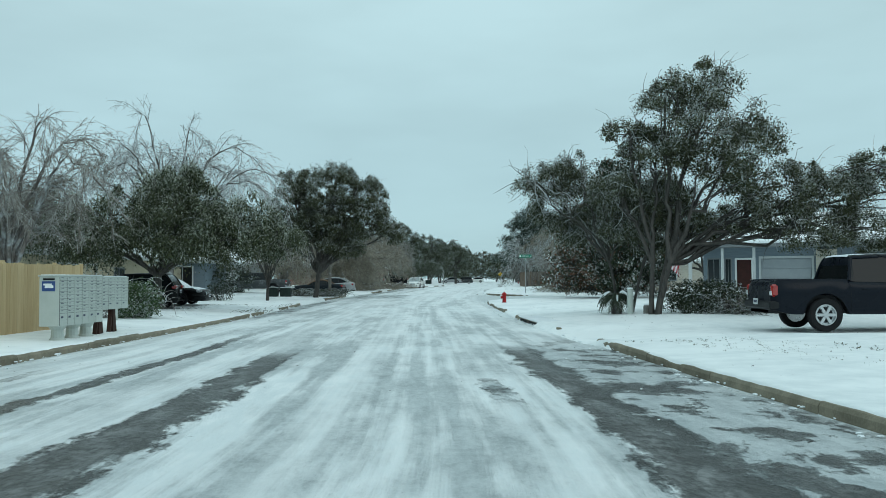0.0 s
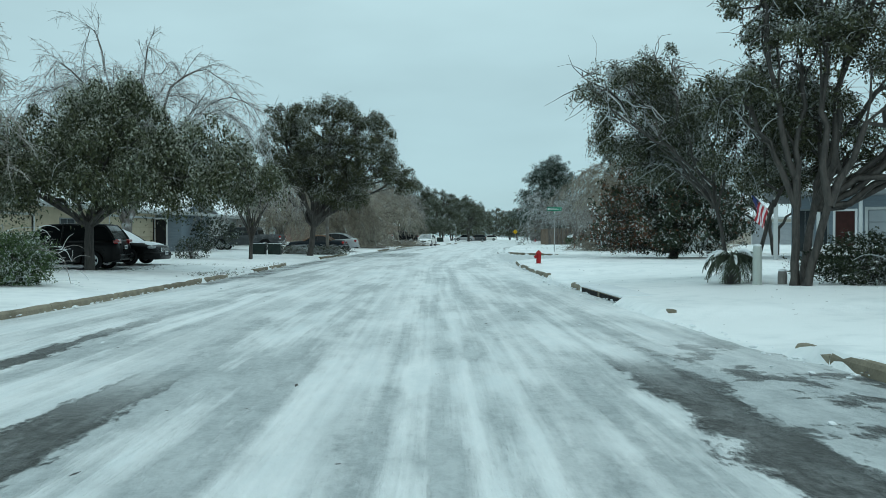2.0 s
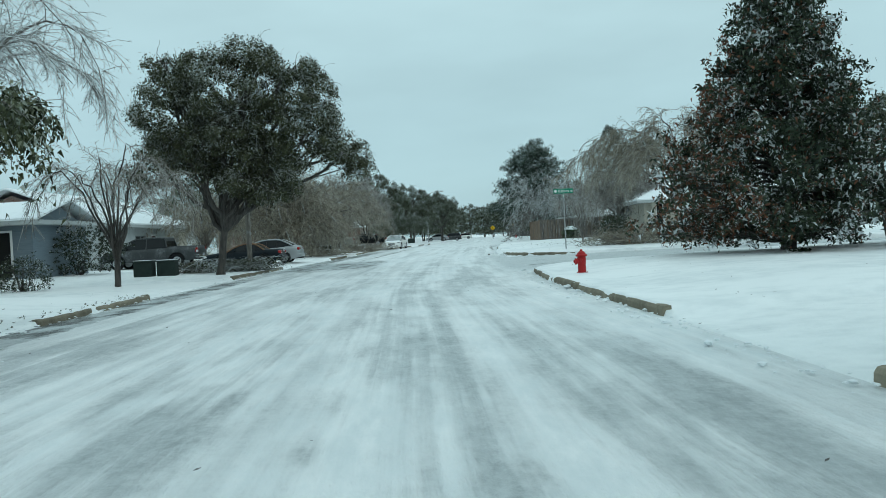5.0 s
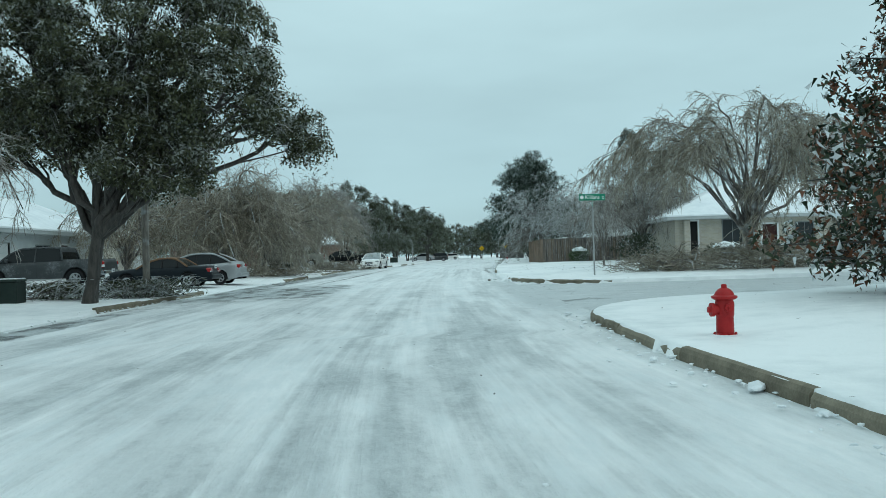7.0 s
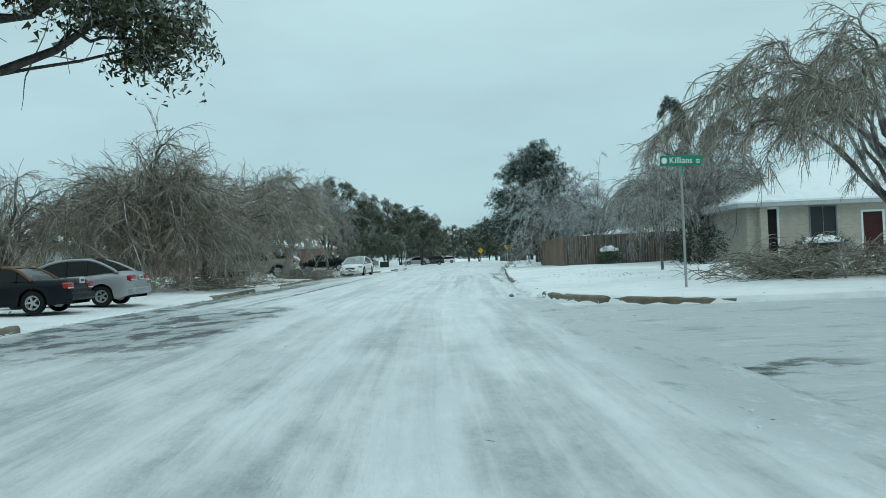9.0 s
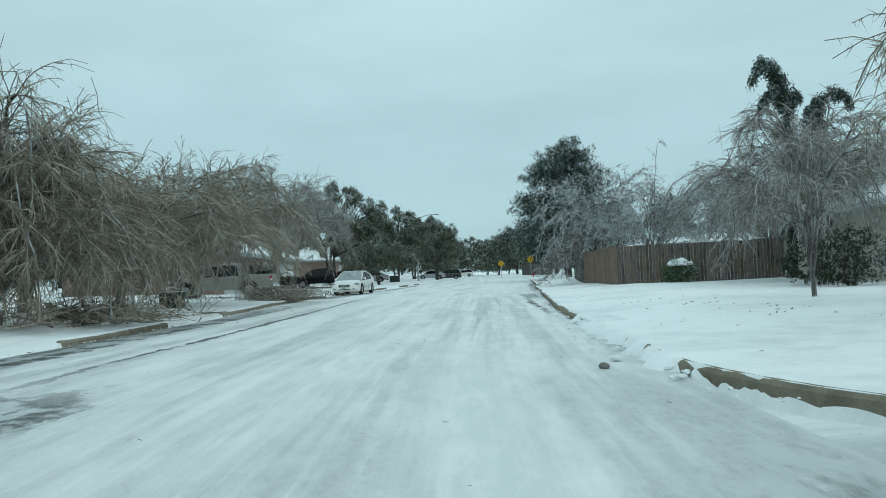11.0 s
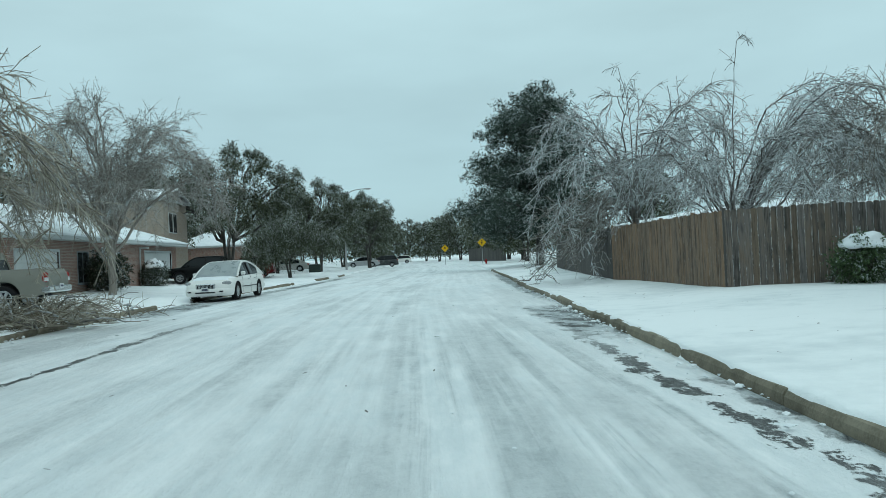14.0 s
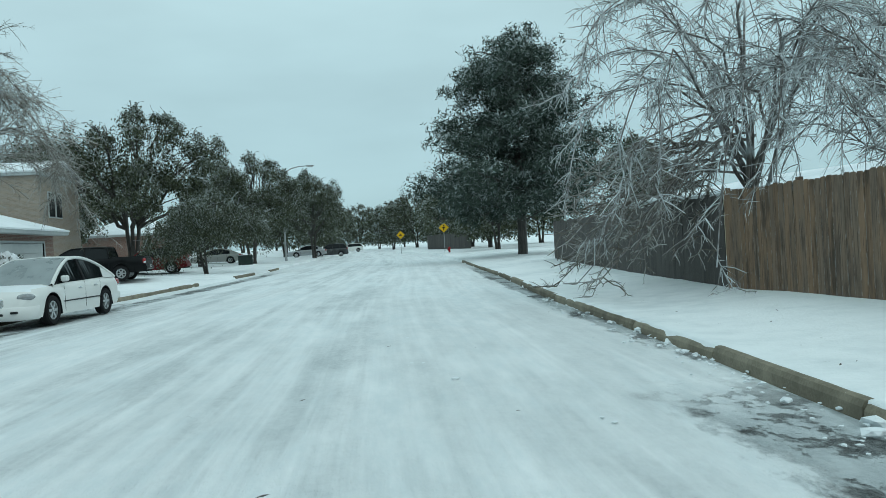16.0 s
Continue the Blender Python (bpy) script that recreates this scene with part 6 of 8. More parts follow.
        mm = part("mirror", box((mx - 0.06, s * (wb0 + 0.03) - 0.0, tz(mx) + 0.02, mx + 0.07, s * (wb0 + 0.2), tz(mx) + 0.16) if s > 0 else (mx - 0.06, s * (wb0 + 0.2), tz(mx) + 0.02, mx + 0.07, s * (wb0 + 0.03), tz(mx) + 0.16), bevel=0.03), spec.get("mirror_mat", body_mat), root)
        hz, tlz = spec["head"], spec["tail"]
        w = half(Ln - 0.15)
        y0, y1 = sorted((s * (w - 0.42), s * (w + 0.004)))
        if "nose" in spec:
            hx = Ln - 0.24
            lamp = lathe([(0.05, 0.07), (0.55, 0.058), (0.85, 0.035), (1.0, 0.0), (0.9, -0.06), (0.05, -0.07)], 18)
            face = Vector((0.72, s * 0.62, 0.3)).normalized()
            wide = Vector((0, 0, 1)).cross(face).normalized()
            tall = face.cross(wide)
            lamp.transform(Matrix(((wide.x * 0.19, tall.x * 0.08, face.x, hx), (wide.y * 0.19, tall.y * 0.08, face.y, s * (half(hx) - 0.07)), (wide.z * 0.19, tall.z * 0.08, face.z, hz + 0.035), (0, 0, 0, 1))))
            part("headlight", lamp, "head_lens", root, smooth=True)
        else:
            part("headlight", box((Ln - 0.36, y0, hz - 0.06, Ln - 0.035, y1, hz + 0.065), bevel=0.045), "lamp_clear", root)
        part("fog_lamp", box((Ln - 0.12, s * W * 0.33 - 0.07, sill + 0.135, Ln + 0.056, s * W * 0.33 + 0.07, sill + 0.185), bevel=0.012), "trim_black", root)
        wt0 = half(0.12)
        y0, y1 = sorted((s * (wt0 - spec.get("tail_w", 0.3)), s * (wt0 + 0.006)))
        th = spec.get("tail_h", 0.09)
        tl = part("tail_light", box((-0.008, y0, tlz - th, spec.get("tail_d", 0.22), y1, tlz + th), bevel=min(0.04, th * 0.4)), "tail", root)
        part("reversing_lamp", box((-0.016, y0 + 0.03, tlz - th * 0.8, 0.1 if bed else 0.02, y1 + 0.004, tlz - th * (0.05 if bed else 0.45)), bevel=0.006), "lamp_clear", tl)
        for a in axles:
            wheel(root, a, s * (W / 2 - 0.115), wr, s, spec.get("spokes", 6), spec.get("rim", "rim"))
    gz = spec["head"] - 0.06
    gw, nb = spec.get("grille", 0.42), spec.get("bars", 7)
    gz -= 0.03 if "nose" in spec else 0
    part("grille_frame", box((Ln - 0.05, -gw - 0.025, gz - 0.122, Ln + 0.006, gw + 0.025, gz + 0.112), bevel=0.045), "chrome", root)
    part("air_intake", box((Ln - 0.1, -0.4, sill + 0.10, Ln + 0.054, 0.4, sill + 0.155), bevel=0.012), "trim_black", root)
    g = part("grille", box((Ln - 0.05, -gw, gz - 0.10, Ln + 0.012, gw, gz + 0.09), bevel=0.04), "trim_black", root)
    for i in range(nb):
        y = -gw * 0.88 + i * gw * 1.76 / (nb - 1)
        part("grille_bar", box((Ln + 0.006, y - 0.009, gz - 0.088, Ln + 0.022, y + 0.009, gz + 0.078)), "chrome", g)
    bm_mat = spec.get("bumper_mat", "chrome" if spec.get("chrome_bumper") else body_mat)
    if "nose" in spec:
        bx = np.concatenate([np.linspace(Ln - 0.55, Ln - 0.05, 10), [Ln - 0.015, Ln]])
        line = [(x + 0.035, half(x) * (1.012 if x < Ln else 0.9)) for x in bx]
        line = line + [(x, -y) for x, y in line[::-1]]
        bv, bf = [], []
        for x, y in line:
            for dx, z in ((-0.06, sill - 0.02), (0.0, sill + 0.03), (0.012, sill + 0.16), (0.0, sill + 0.26), (-0.07, sill + 0.285)):
                bv.append((x + dx, y * (1 + dx * 0.5), z))
        for i in range(len(line) - 1):
            for j in range(4):
                bf.append((i * 5 + j, i * 5 + j + 1, i * 5 + j + 6, i * 5 + j + 5))
        part("front_bumper", mesh_of("front_bumper", bv, bf, bm_mat, True), None, root)
    else:
        part("front_bumper", box((Ln - 0.16, -W * 0.44, sill + 0.12, Ln + 0.05, W * 0.44, sill + 0.30), bevel=0.04), bm_mat, root)
    part("rear_bumper", box((-0.07, -W * 0.45, sill + 0.12, 0.2, W * 0.45, sill + 0.32), bevel=0.04), bm_mat, root)
    for nm, x0, x1, z in (("number_plate", -0.09, -0.075, spec.get("plate_z", 0.85)), ("number_plate", Ln + 0.055, Ln + 0.07, sill + 0.24)):
        if nm == "number_plate" and x0 < 0 and not bed:
            x0, x1 = -0.03, -0.005
        pl = part(nm, box((x0, -0.15, z - 0.075, x1, 0.15, z + 0.075), bevel=0.004), "plate", root)
        xx = x0 - 0.004 if x0 < 0 else x1 + 0.004
        part("plate_bar", box((min(xx, xx), -0.11, z - 0.03, max(xx, xx) + 0.003, 0.11, z + 0.03)), "bar", pl)
    for kind, a, b in spec.get("snow", ()):
        if kind == "body":
            sel = [r for r in rings if a <= r[0][0] <= b]
            v, f = [], []
            for r in sel:
                x = r[0][0]
                ed = 0.02 if r is sel[0] or r is sel[-1] else 0.045
                ys = np.linspace(-0.9, 0.9, 9) * half(x) * (1 + 0.05 * soft_noise(x * 4, 1, 1))
                for y in ys:
                    e0 = 1 if abs(y) < half(x) * 0.8 else 0.2
                    v.append((x, y, tz(x) - 0.012 + ed * e0 + 0.012 * soft_noise(x, y, 5) - (0.05 * (abs(y) / half(x)) ** 6)))
            for i in range(len(sel) - 1):
                for j in range(8):
                    f.append((i * 9 + j, i * 9 + j + 1, (i + 1) * 9 + j + 1, (i + 1) * 9 + j)[::-1])
        else:
            sel = [r for r in cr if a <= r[0][0] <= b]
            v, f = [], []
            for r in sel:
                line = [r[2], r[3], (r[2][0], -r[2][1], r[2][2])]
                x = r[0][0]
                off = (0.0 if rr <= x <= fr else (0.016 if x > fr else -0.016))
                for y in np.linspace(-0.96, 0.96, 9):
                    z = r[3][2] - (r[3][2] - r[2][2]) * y * y
                    v.append((x + off, y * (r[2][1] if kind != "frost" else r[1][1] * 1.0), z + (0.006 if kind == "frost" else 0.03) + 0.008 * soft_noise(x * 3, y * 2, 2)))
            for i in range(len(sel) - 1):
                for j in range(8):
                    f.append((i * 9 + j, i * 9 + j + 1, (i + 1) * 9 + j + 1, (i + 1) * 9 + j)[::-1])
        if len(sel) > 1:
            part("snow_cap" if kind != "frost" else "frost_film", mesh_of("snow_cap", v, f, "snow_clean" if kind != "frost" else "frost", True), None, root, "thin crust of snow" if kind != "frost" else "frosted windscreen")
    return root


def parked(x, y, heading, spec, dz=0.0):
    """The pose of a vehicle whose middle stands at x, y."""
    c, s = math.cos(radians(heading)), math.sin(radians(heading))
    g = min(ground(x + c * 1.3, y + s * 1.3), ground(x - c * 1.3, y - s * 1.3), ground(x, y))
    return pose(x, y, g + 0.035 + dz, 0, 0, heading) @ Matrix.Translation((-spec["L"] / 2, 0, 0))


SEDAN = dict(L=4.98, W=1.88, H=1.52, wr=0.335, ro=1.05, wb=2.81, top=((0, 0.78), (0.1, 0.93), (0.5, 0.985), (1.2, 0.985), (3.1, 0.95), (3.75, 0.92), (4.3, 0.86), (4.7, 0.77), (4.88, 0.70), (4.95, 0.62)),
             cabin=(0.42, 1.75, 2.6, 3.82), pillars=(2.2,), seams=(1.38, 2.25, 3.32), handles=(1.7, 2.55), head=0.66, tail=0.80, snow=(("body", 3.8, 4.7),), grille=0.36, bars=13, nose=0.20, quarter=1.2)
SMALL = dict({k: SEDAN[k] for k in SEDAN if k not in ("nose", "quarter")}, L=4.37, W=1.70, H=1.45, wr=0.31, ro=0.92, wb=2.57, top=((0, 0.86), (0.12, 1.02), (0.6, 1.04), (1.2, 0.98), (2.9, 0.92), (3.3, 0.92), (4.0, 0.84), (4.37, 0.72)),
             cabin=(0.42, 1.25, 2.25, 3.45), pillars=(1.35, 1.95), seams=(1.2, 2.0, 2.95), handles=(1.5, 2.25), head=0.64, tail=0.83, tail_w=0.36, snow=(), spokes=5)
COUPE = dict({k: SEDAN[k] for k in SEDAN if k not in ("nose", "quarter")}, L=4.45, W=1.72, H=1.27, wr=0.31, ro=0.95, wb=2.55, top=((0, 0.74), (0.12, 0.88), (0.8, 0.90), (3.0, 0.86), (3.4, 0.84), (4.1, 0.76), (4.45, 0.66)),
             cabin=(0.95, 1.55, 2.2, 3.1), pillars=(1.4, 2.05), seams=(1.55, 2.75), handles=(1.7,), head=0.6, tail=0.72, snow=(), spokes=5)
SUV = dict(L=4.63, W=1.84, H=1.71, wr=0.36, ro=0.95, wb=2.70, top=((0, 0.95), (0.1, 1.12), (1.0, 1.13), (3.0, 1.06), (3.4, 1.04), (4.3, 0.93), (4.63, 0.72)),
           cabin=(0.12, 0.55, 2.55, 3.45), pillars=(1.05, 2.05), seams=(1.1, 2.05, 3.0), handles=(1.4, 2.3), head=0.82, tail=1.06, tail_w=0.34, tail_h=0.085, spokes=5, sill=0.26)
PICKUP = dict(L=5.9, W=2.0, H=1.84, wr=0.405, ro=1.25, wb=3.57, top=((0, 1.24), (0.1, 1.26), (1.75, 1.26), (2.0, 1.22), (4.2, 1.19), (4.6, 1.17), (5.6, 1.08), (5.9, 0.86)),
              cabin=(1.82, 1.98, 3.7, 4.7), pillars=(2.95,), seams=(1.85, 2.95, 4.1), handles=(2.2, 3.15), head=0.95, tail=1.0, tail_w=0.13, tail_h=0.15, tail_d=0.26, sill=0.42, bed=(0.14, 1.76, 0.88), arch=0.11,
              category="pickup truck", plate_z=0.72, pillar_paint=True)

car("pickup_truck", parked(11.95, 25.0, 0, PICKUP), "dark navy crew-cab pickup with frosted roof on the driveway", dict(PICKUP, snow=(("cabin", 1.95, 4.0),), bumper_mat="trim_black"), "p_navy")
car("suv", parked(-14.7, 43.8, 186, SUV), "black crossover parked tail to the street on the driveway", SUV, "p_black")
car("sedan", parked(-14.1, 46.0, 0, SEDAN), "dark sedan with snow on its bonnet and windscreen", dict(SEDAN, snow=(("body", 3.8, 4.75), ("cabin", 2.6, 3.83))), "p_black")
car("pickup_truck", parked(-17.4, 78.6, 180, PICKUP), "grey pickup with frosted windows parked by the house", dict(PICKUP, chrome_bumper=True), "p_grey")
car("sedan", parked(-10.7, 79.2, 180, SMALL), "silver compact sedan parked tail to the street", SMALL, "p_silver")
car("coupe", parked(-11.2, 75.9, 180, COUPE), "dark coupe with a sun-faded brown roof", COUPE, "p_coupe", roof_mat="p_rust")
car("sedan", parked(-5.25, 120.7, -98.5, SEDAN), "white sedan with frosted windscreen and snowy bonnet at the kerb", dict(SEDAN, snow=(("body", 3.80, 4.62), ("frost", 2.58, 3.83)), chrome=True, moulding=True), "p_white")
car("pickup_truck", parked(-11.8, 112.5, 180, PICKUP), "putty-grey pickup parked on the snowy drive", dict(PICKUP, chrome_bumper=True), "p_putty")
car("pickup_truck", parked(-10.9, 145.2, 180, PICKUP), "black pickup with snow in its bed", PICKUP, "p_black")
car("suv", parked(-10.1, 156.0, 180, SUV), "dark red car under the oaks", SUV, "p_red")
car("sedan", parked(-9.6, 183.0, 180, SEDAN), "pale silver sedan behind the oaks", SEDAN, "p_beige")
car("sedan", parked(-1.4, 207, 180, SEDAN), "distant grey sedan beside the street", SEDAN, "p_silver")
car("suv", parked(1.6, 210, 180, SUV), "distant grey van-like car", SUV, "p_grey")
car("suv", parked(5.6, 262, 180, SUV), "distant white car at the end of the street", SUV, "p_white")


# ---- street furniture ----
def hydrant(x, y, s=1.0):
    root = empty("fire_hydrant", Matrix.Translation(at(x, y)) @ Matrix.Diagonal((s, s, s, 1)), "red cast-iron fire hydrant standing in snow", "fire hydrant")
    part("barrel", lathe([(0.15, -0.1), (0.15, 0.03), (0.108, 0.045), (0.104, 0.24), (0.112, 0.27), (0.118, 0.40), (0.108, 0.44), (0.108, 0.47)], 24), "hydrant", root, smooth=False)
    part("bonnet", lathe([(0.12, 0.455), (0.155, 0.475), (0.158, 0.50), (0.12, 0.515), (0.105, 0.55), (0.075, 0.585), (0.045, 0.60), (0.034, 0.605), (0.034, 0.64), (0.02, 0.65)], 24), "hydrant", root)
    for nm, ax, loc, r in (("pumper_cap", "x", (-0.09, -0.01, 0.335), 0.085), ("hose_cap", "y", (0, -0.075, 0.36), 0.05), ("hose_cap", "y", (0, 0.075, 0.36), 0.05)):
        sgn = -1 if sum(loc[:2]) < 0 else 1
        c = part(nm, lathe([(r * 0.8, 0), (r * 0.8, sgn * 0.05), (r, sgn * 0.05), (r, sgn * 0.09), (r * 0.45, sgn * 0.095), (r * 0.4, sgn * 0.125)], 16, ax), "hydrant", root)
        c.location = loc
    for i in range(8):
        a = i * math.pi / 4
        part("bolt", lathe([(0.014, 0), (0.014, 0.02)], 6), "hydrant", root).location = (0.135 * math.cos(a), 0.135 * math.sin(a), 0.03)
    part("snow_cap", lathe([(0.15, -0.03), (0.30, -0.02), (0.2, 0.02), (0.15, 0.03)], 16), "snow_clean", root)
    return root


hydrant(3.87, 50.88, 1.0)
hydrant(13.5, 181, 0.95)


def text_mesh(body, size, depth, mat):
    cu = bpy.data.curves.new("letters", "FONT")
    cu.body, cu.size, cu.extrude, cu.align_x, cu.align_y = body, size, depth, "CENTER", "CENTER"
    tmp = bpy.data.objects.new("letters", cu)
    me = bpy.data.meshes.new_from_object(tmp)
    bpy.data.objects.remove(tmp)
    me.materials.clear()
    me.materials.append(M[mat])
    return me


def street_sign():
    root = empty("street_sign", Matrix.Translation(at(6.8, 73.4)), "green street-name blades on a thin steel post", "street sign")
    part("post", lathe([(0.033, -0.2), (0.033, 2.92), (0.02, 2.94)], 10), "metal", root)
    for nm, z, w, turn, words in (("name_blade", 3.15, 1.1, 10, "Killians"), ("name_blade", 2.89, 0.85, 78, "")):
        b = part(nm, box((-w / 2, -0.008, -0.13, w / 2, 0.008, 0.13), bevel=0.004), "sign_green", root, "green blade with white letters")
        b.matrix_local = pose(0, 0, z, 0, 0, turn)
        part("bracket", box((-0.03, -0.03, -0.17, 0.03, 0.03, -0.132)), "metal", b)
        if words:
            t = part("letters", text_mesh(words, 0.22, 0.002, "sign_white"), None, b, "white letters")
            t.matrix_local = pose(0.0, -0.011, 0.0, 90, 0, 0)
            part("emblem", lathe([(0.075, 0), (0.075, 0.004)], 20, "y"), "sign_white", b).location = (-w / 2 + 0.11, -0.014, 0)
            part("suffix_bar", box((w / 2 - 0.14, -0.012, -0.005, w / 2 - 0.04, -0.009, 0.02)), "sign_white", b)
            part("suffix_bar", box((w / 2 - 0.14, -0.012, -0.06, w / 2 - 0.04, -0.009, -0.035)), "sign_white", b)
        else:
            part("writing_bar", box((-w / 2 + 0.08, -0.012, -0.05, w / 2 - 0.08, -0.009, 0.05)), "sign_white", b)
    return root


street_sign()


def warning_sign(x, y, kind, h=2.3):
    root = empty("warning_sign", pose(*at(x, y), 0, 0, -4), "yellow diamond warning sign with black symbol on a post", "road sign", "warning signs")
    part("post", lathe([(0.035, -0.2), (0.035, h + 0.4)], 8), "metal", root)
    bl = part("sign_face", box((-0.38, -0.01, -0.38, 0.38, 0.006, 0.38), bevel=0.003), "sign_yellow", root)
    bl.matrix_local = pose(0, -0.05, h, 0, 45, 0)
    if kind:
        part("symbol", box((-0.05, -0.018, -0.3, 0.05, -0.012, 0.1), (-0.16, -0.018, -0.02, 0.16, -0.012, 0.06), (-0.06, -0.018, 0.16, 0.06, -0.012, 0.28)), "sign_black", root).location = (0, -0.05, h)
    else:
        part("symbol", box((-0.2, -0.018, -0.1, 0.2, -0.012, -0.03), (-0.1, -0.018, 0.03, 0.1, -0.012, 0.15)), "sign_black", root).location = (0, -0.05, h)


warning_sign(10.6, 204, 0, 2.4)
warning_sign(13.6, 185, 1, 2.6)


def street_lamp():
    root = empty("street_lamp", Matrix.Translation(at(-2.8, 183.0)), "tall galvanised street lamp with a curved arm", "street lamp")
    part("pole", lathe([(0.14, -0.2), (0.13, 0.4), (0.11, 0.45), (0.065, 8.9)], 12), "metal", root)
    pts = np.array([(0, 0, 8.6), (0.4, 0, 8.95), (1.0, 0, 9.28), (1.7, 0, 9.45), (2.6, 0, 9.5)])
    v, q = tube_mesh([(pts, np.array([0.06, 0.055, 0.05, 0.045, 0.04]))], 8)
    part("arm", mesh_np("arm", v, q, "metal", True), None, root)
    hd = part("lamp_head", box((2.5, -0.13, 9.42, 3.25, 0.13, 9.56), bevel=0.04), "metal", root)
    part("lens", box((2.65, -0.1, 9.375, 3.15, 0.1, 9.415), bevel=0.01), "lamp_clear", hd)


street_lamp()


def mailbox_unit(x0, y0, w, h, d, z0, cols, rows, legs, label):
    """A bank of locked letter boxes; its doors face the street."""
    g = ground(x0, y0)
    root = empty("mailbox_bank", pose(x0, y0, g, 0, 0, 90), label, "mailbox", "letter box banks")
    body = part("cabinet", box((0, 0, z0, w, d, z0 + h), bevel=0.012), "mail", root)
    part("door_frame", box((0.012, -0.004, z0 + 0.012, w - 0.012, 0.0, z0 + h - 0.012)), "mail_gap", root)
    part("cap", box((-0.02, -0.03, z0 + h, w + 0.02, d + 0.02, z0 + h + 0.03), bevel=0.008), "mail", root)
    cw = w / cols
    # narrow letter doors above, taller parcel doors below
    steps = [h * 0.26] + [h * 0.74 / rows] * rows
    for c in range(cols):
        z = z0
        for r, hh in enumerate(steps):
            x0, x1 = c * cw + (0.03 if c % 2 == 0 else 0.012), (c + 1) * cw - (0.012 if c % 2 == 0 else 0.03)
            dd = part("letter_door" if r else "parcel_door", box((x0, -0.014, z + 0.004, x1, -0.004, z + hh - 0.004), bevel=0.002), "mail", root)
            part("lock", box((x1 - 0.05, -0.018, z + hh * 0.5 - 0.009, x1 - 0.03, -0.012, z + hh * 0.5 + 0.009)), "metal", dd)
            part("name_strip", box((x0 + 0.04, -0.0165, z + hh * 0.62, x0 + 0.14, -0.0125, z + hh * 0.78)), "bar", dd)
            z += hh
        if c % 2 == 1:
            part("mullion", box(((c + 1) * cw - 0.024, -0.017, z0 + 0.01, min(w - 0.005, (c + 1) * cw + 0.024), -0.003, z0 + h - 0.01)), "mail", root)
    part("snow_cap", box((0.02, 0.0, z0 + h + 0.032, w - 0.02, d - 0.02, z0 + h + 0.05), bevel=0.008), "snow_clean", root)
    if legs == "round":
        part("sticker", box((-0.012, d * 0.2, z0 + h - 0.32, -0.004, d * 0.85, z0 + h - 0.1)), "sticker_blue", root, "blue sticker")
        part("sticker_mark", box((-0.015, d * 0.28, z0 + h - 0.25, -0.013, d * 0.7, z0 + h - 0.19), (-0.015, d * 0.36, z0 + h - 0.19, -0.013, d * 0.78, z0 + h - 0.15)), "sign_white", root)
        # flat dark plate; the shade of the slot is its colour
        part("mail_slot", box((-0.012, d * 0.22, z0 + h - 0.075, -0.004, d * 0.8, z0 + h - 0.035)), "dark", root)
        for i in range(3):
            x = w * (0.18 + 0.32 * i)
            part("pedestal", lathe([(0.19, -0.25), (0.19, 0.03), (0.14, 0.10), (0.13, z0 - 0.10), (0.19, z0 - 0.02), (0.19, z0)], 14), "mail", root).location = (x, d / 2, 0)
    else:
        for x in (0.3, w - 0.5):
            part("post", box((x - 0.07, d / 2 - 0.07, -0.3, x + 0.07, d / 2 + 0.07, z0), bevel=0.006), "post_brown", root)
            for k in (-1, 1):
                ob = part("brace", box((-0.03, -0.05, 0.0, 0.03, 0.05, z0 * 1.02), bevel=0.005), "post_brown", root)
                ob.matrix_local = pose(x + k * 0.19, d / 2, -0.04, 0, -k * 11, 0)
    return root


mailbox_unit(-7.38, 21.95, 2.15, 1.10, 0.45, 0.36, 6, 10, "round", "grey-white bank of letter boxes on round pedestals in snow")
mailbox_unit(-7.45, 24.2, 1.6, 0.80, 0.42, 0.64, 4, 7, "wood", "grey-white letter box bank on dark wooden posts")


def utility_box(x, y, w, d, h, mat, label):
    root = empty("utility_box", pose(*at(x, y), 0, 0, 3), label, "utility box", "utility boxes")
    part("body", box((-w / 2, -d / 2, -0.1, w / 2, d / 2, h), bevel=0.02), mat, root)
    part("lid", box((-w / 2 - 0.02, -d / 2 - 0.02, h, w / 2 + 0.02, d / 2 + 0.02, h + 0.07), bevel=0.02), mat, root)
    part("snow_cap", box((-w / 2, -d / 2, h + 0.072, w / 2, d / 2, h + 0.10), bevel=0.012), "snow_clean", root)


utility_box(-12.3, 63.2, 0.75, 0.6, 0.6, "box_green", "dark green utility box with snow on its lid")
utility_box(-11.4, 63.4, 0.75, 0.6, 0.58, "box_green", "dark green utility box with snow on its lid")
utility_box(-9.6, 97.0, 0.8, 0.7, 0.55, "box_green", "dark green transformer box among branches")
utility_box(-5.6, 171.5, 1.2, 0.7, 0.8, "box_green", "dark bin at the kerb under the oaks")


def marker_post(x, y, r, h, mat, label, cap=True):
    root = empty("marker_post", Matrix.Translation(at(x, y)), label, "post")
    part("shaft", lathe([(r, -0.2), (r, h - 0.06), (r * 0.85, h)], 10), mat, root)
    if cap:
        part("snow_cap", lathe([(r * 0.9, h), (r * 0.9, h + 0.03), (r * 0.4, h + 0.05)], 10), "snow_clean", root)


marker_post(-9.7, 30.2, 0.10, 0.62, "mail", "short pale utility marker post in the snow")
marker_post(7.04, 31.28, 0.10, 0.86, "mail", "short pale utility marker post beside the palm")
marker_post(7.55, 31.2, 0.10, 0.30, "stone", "short stub of pipe in the snow")
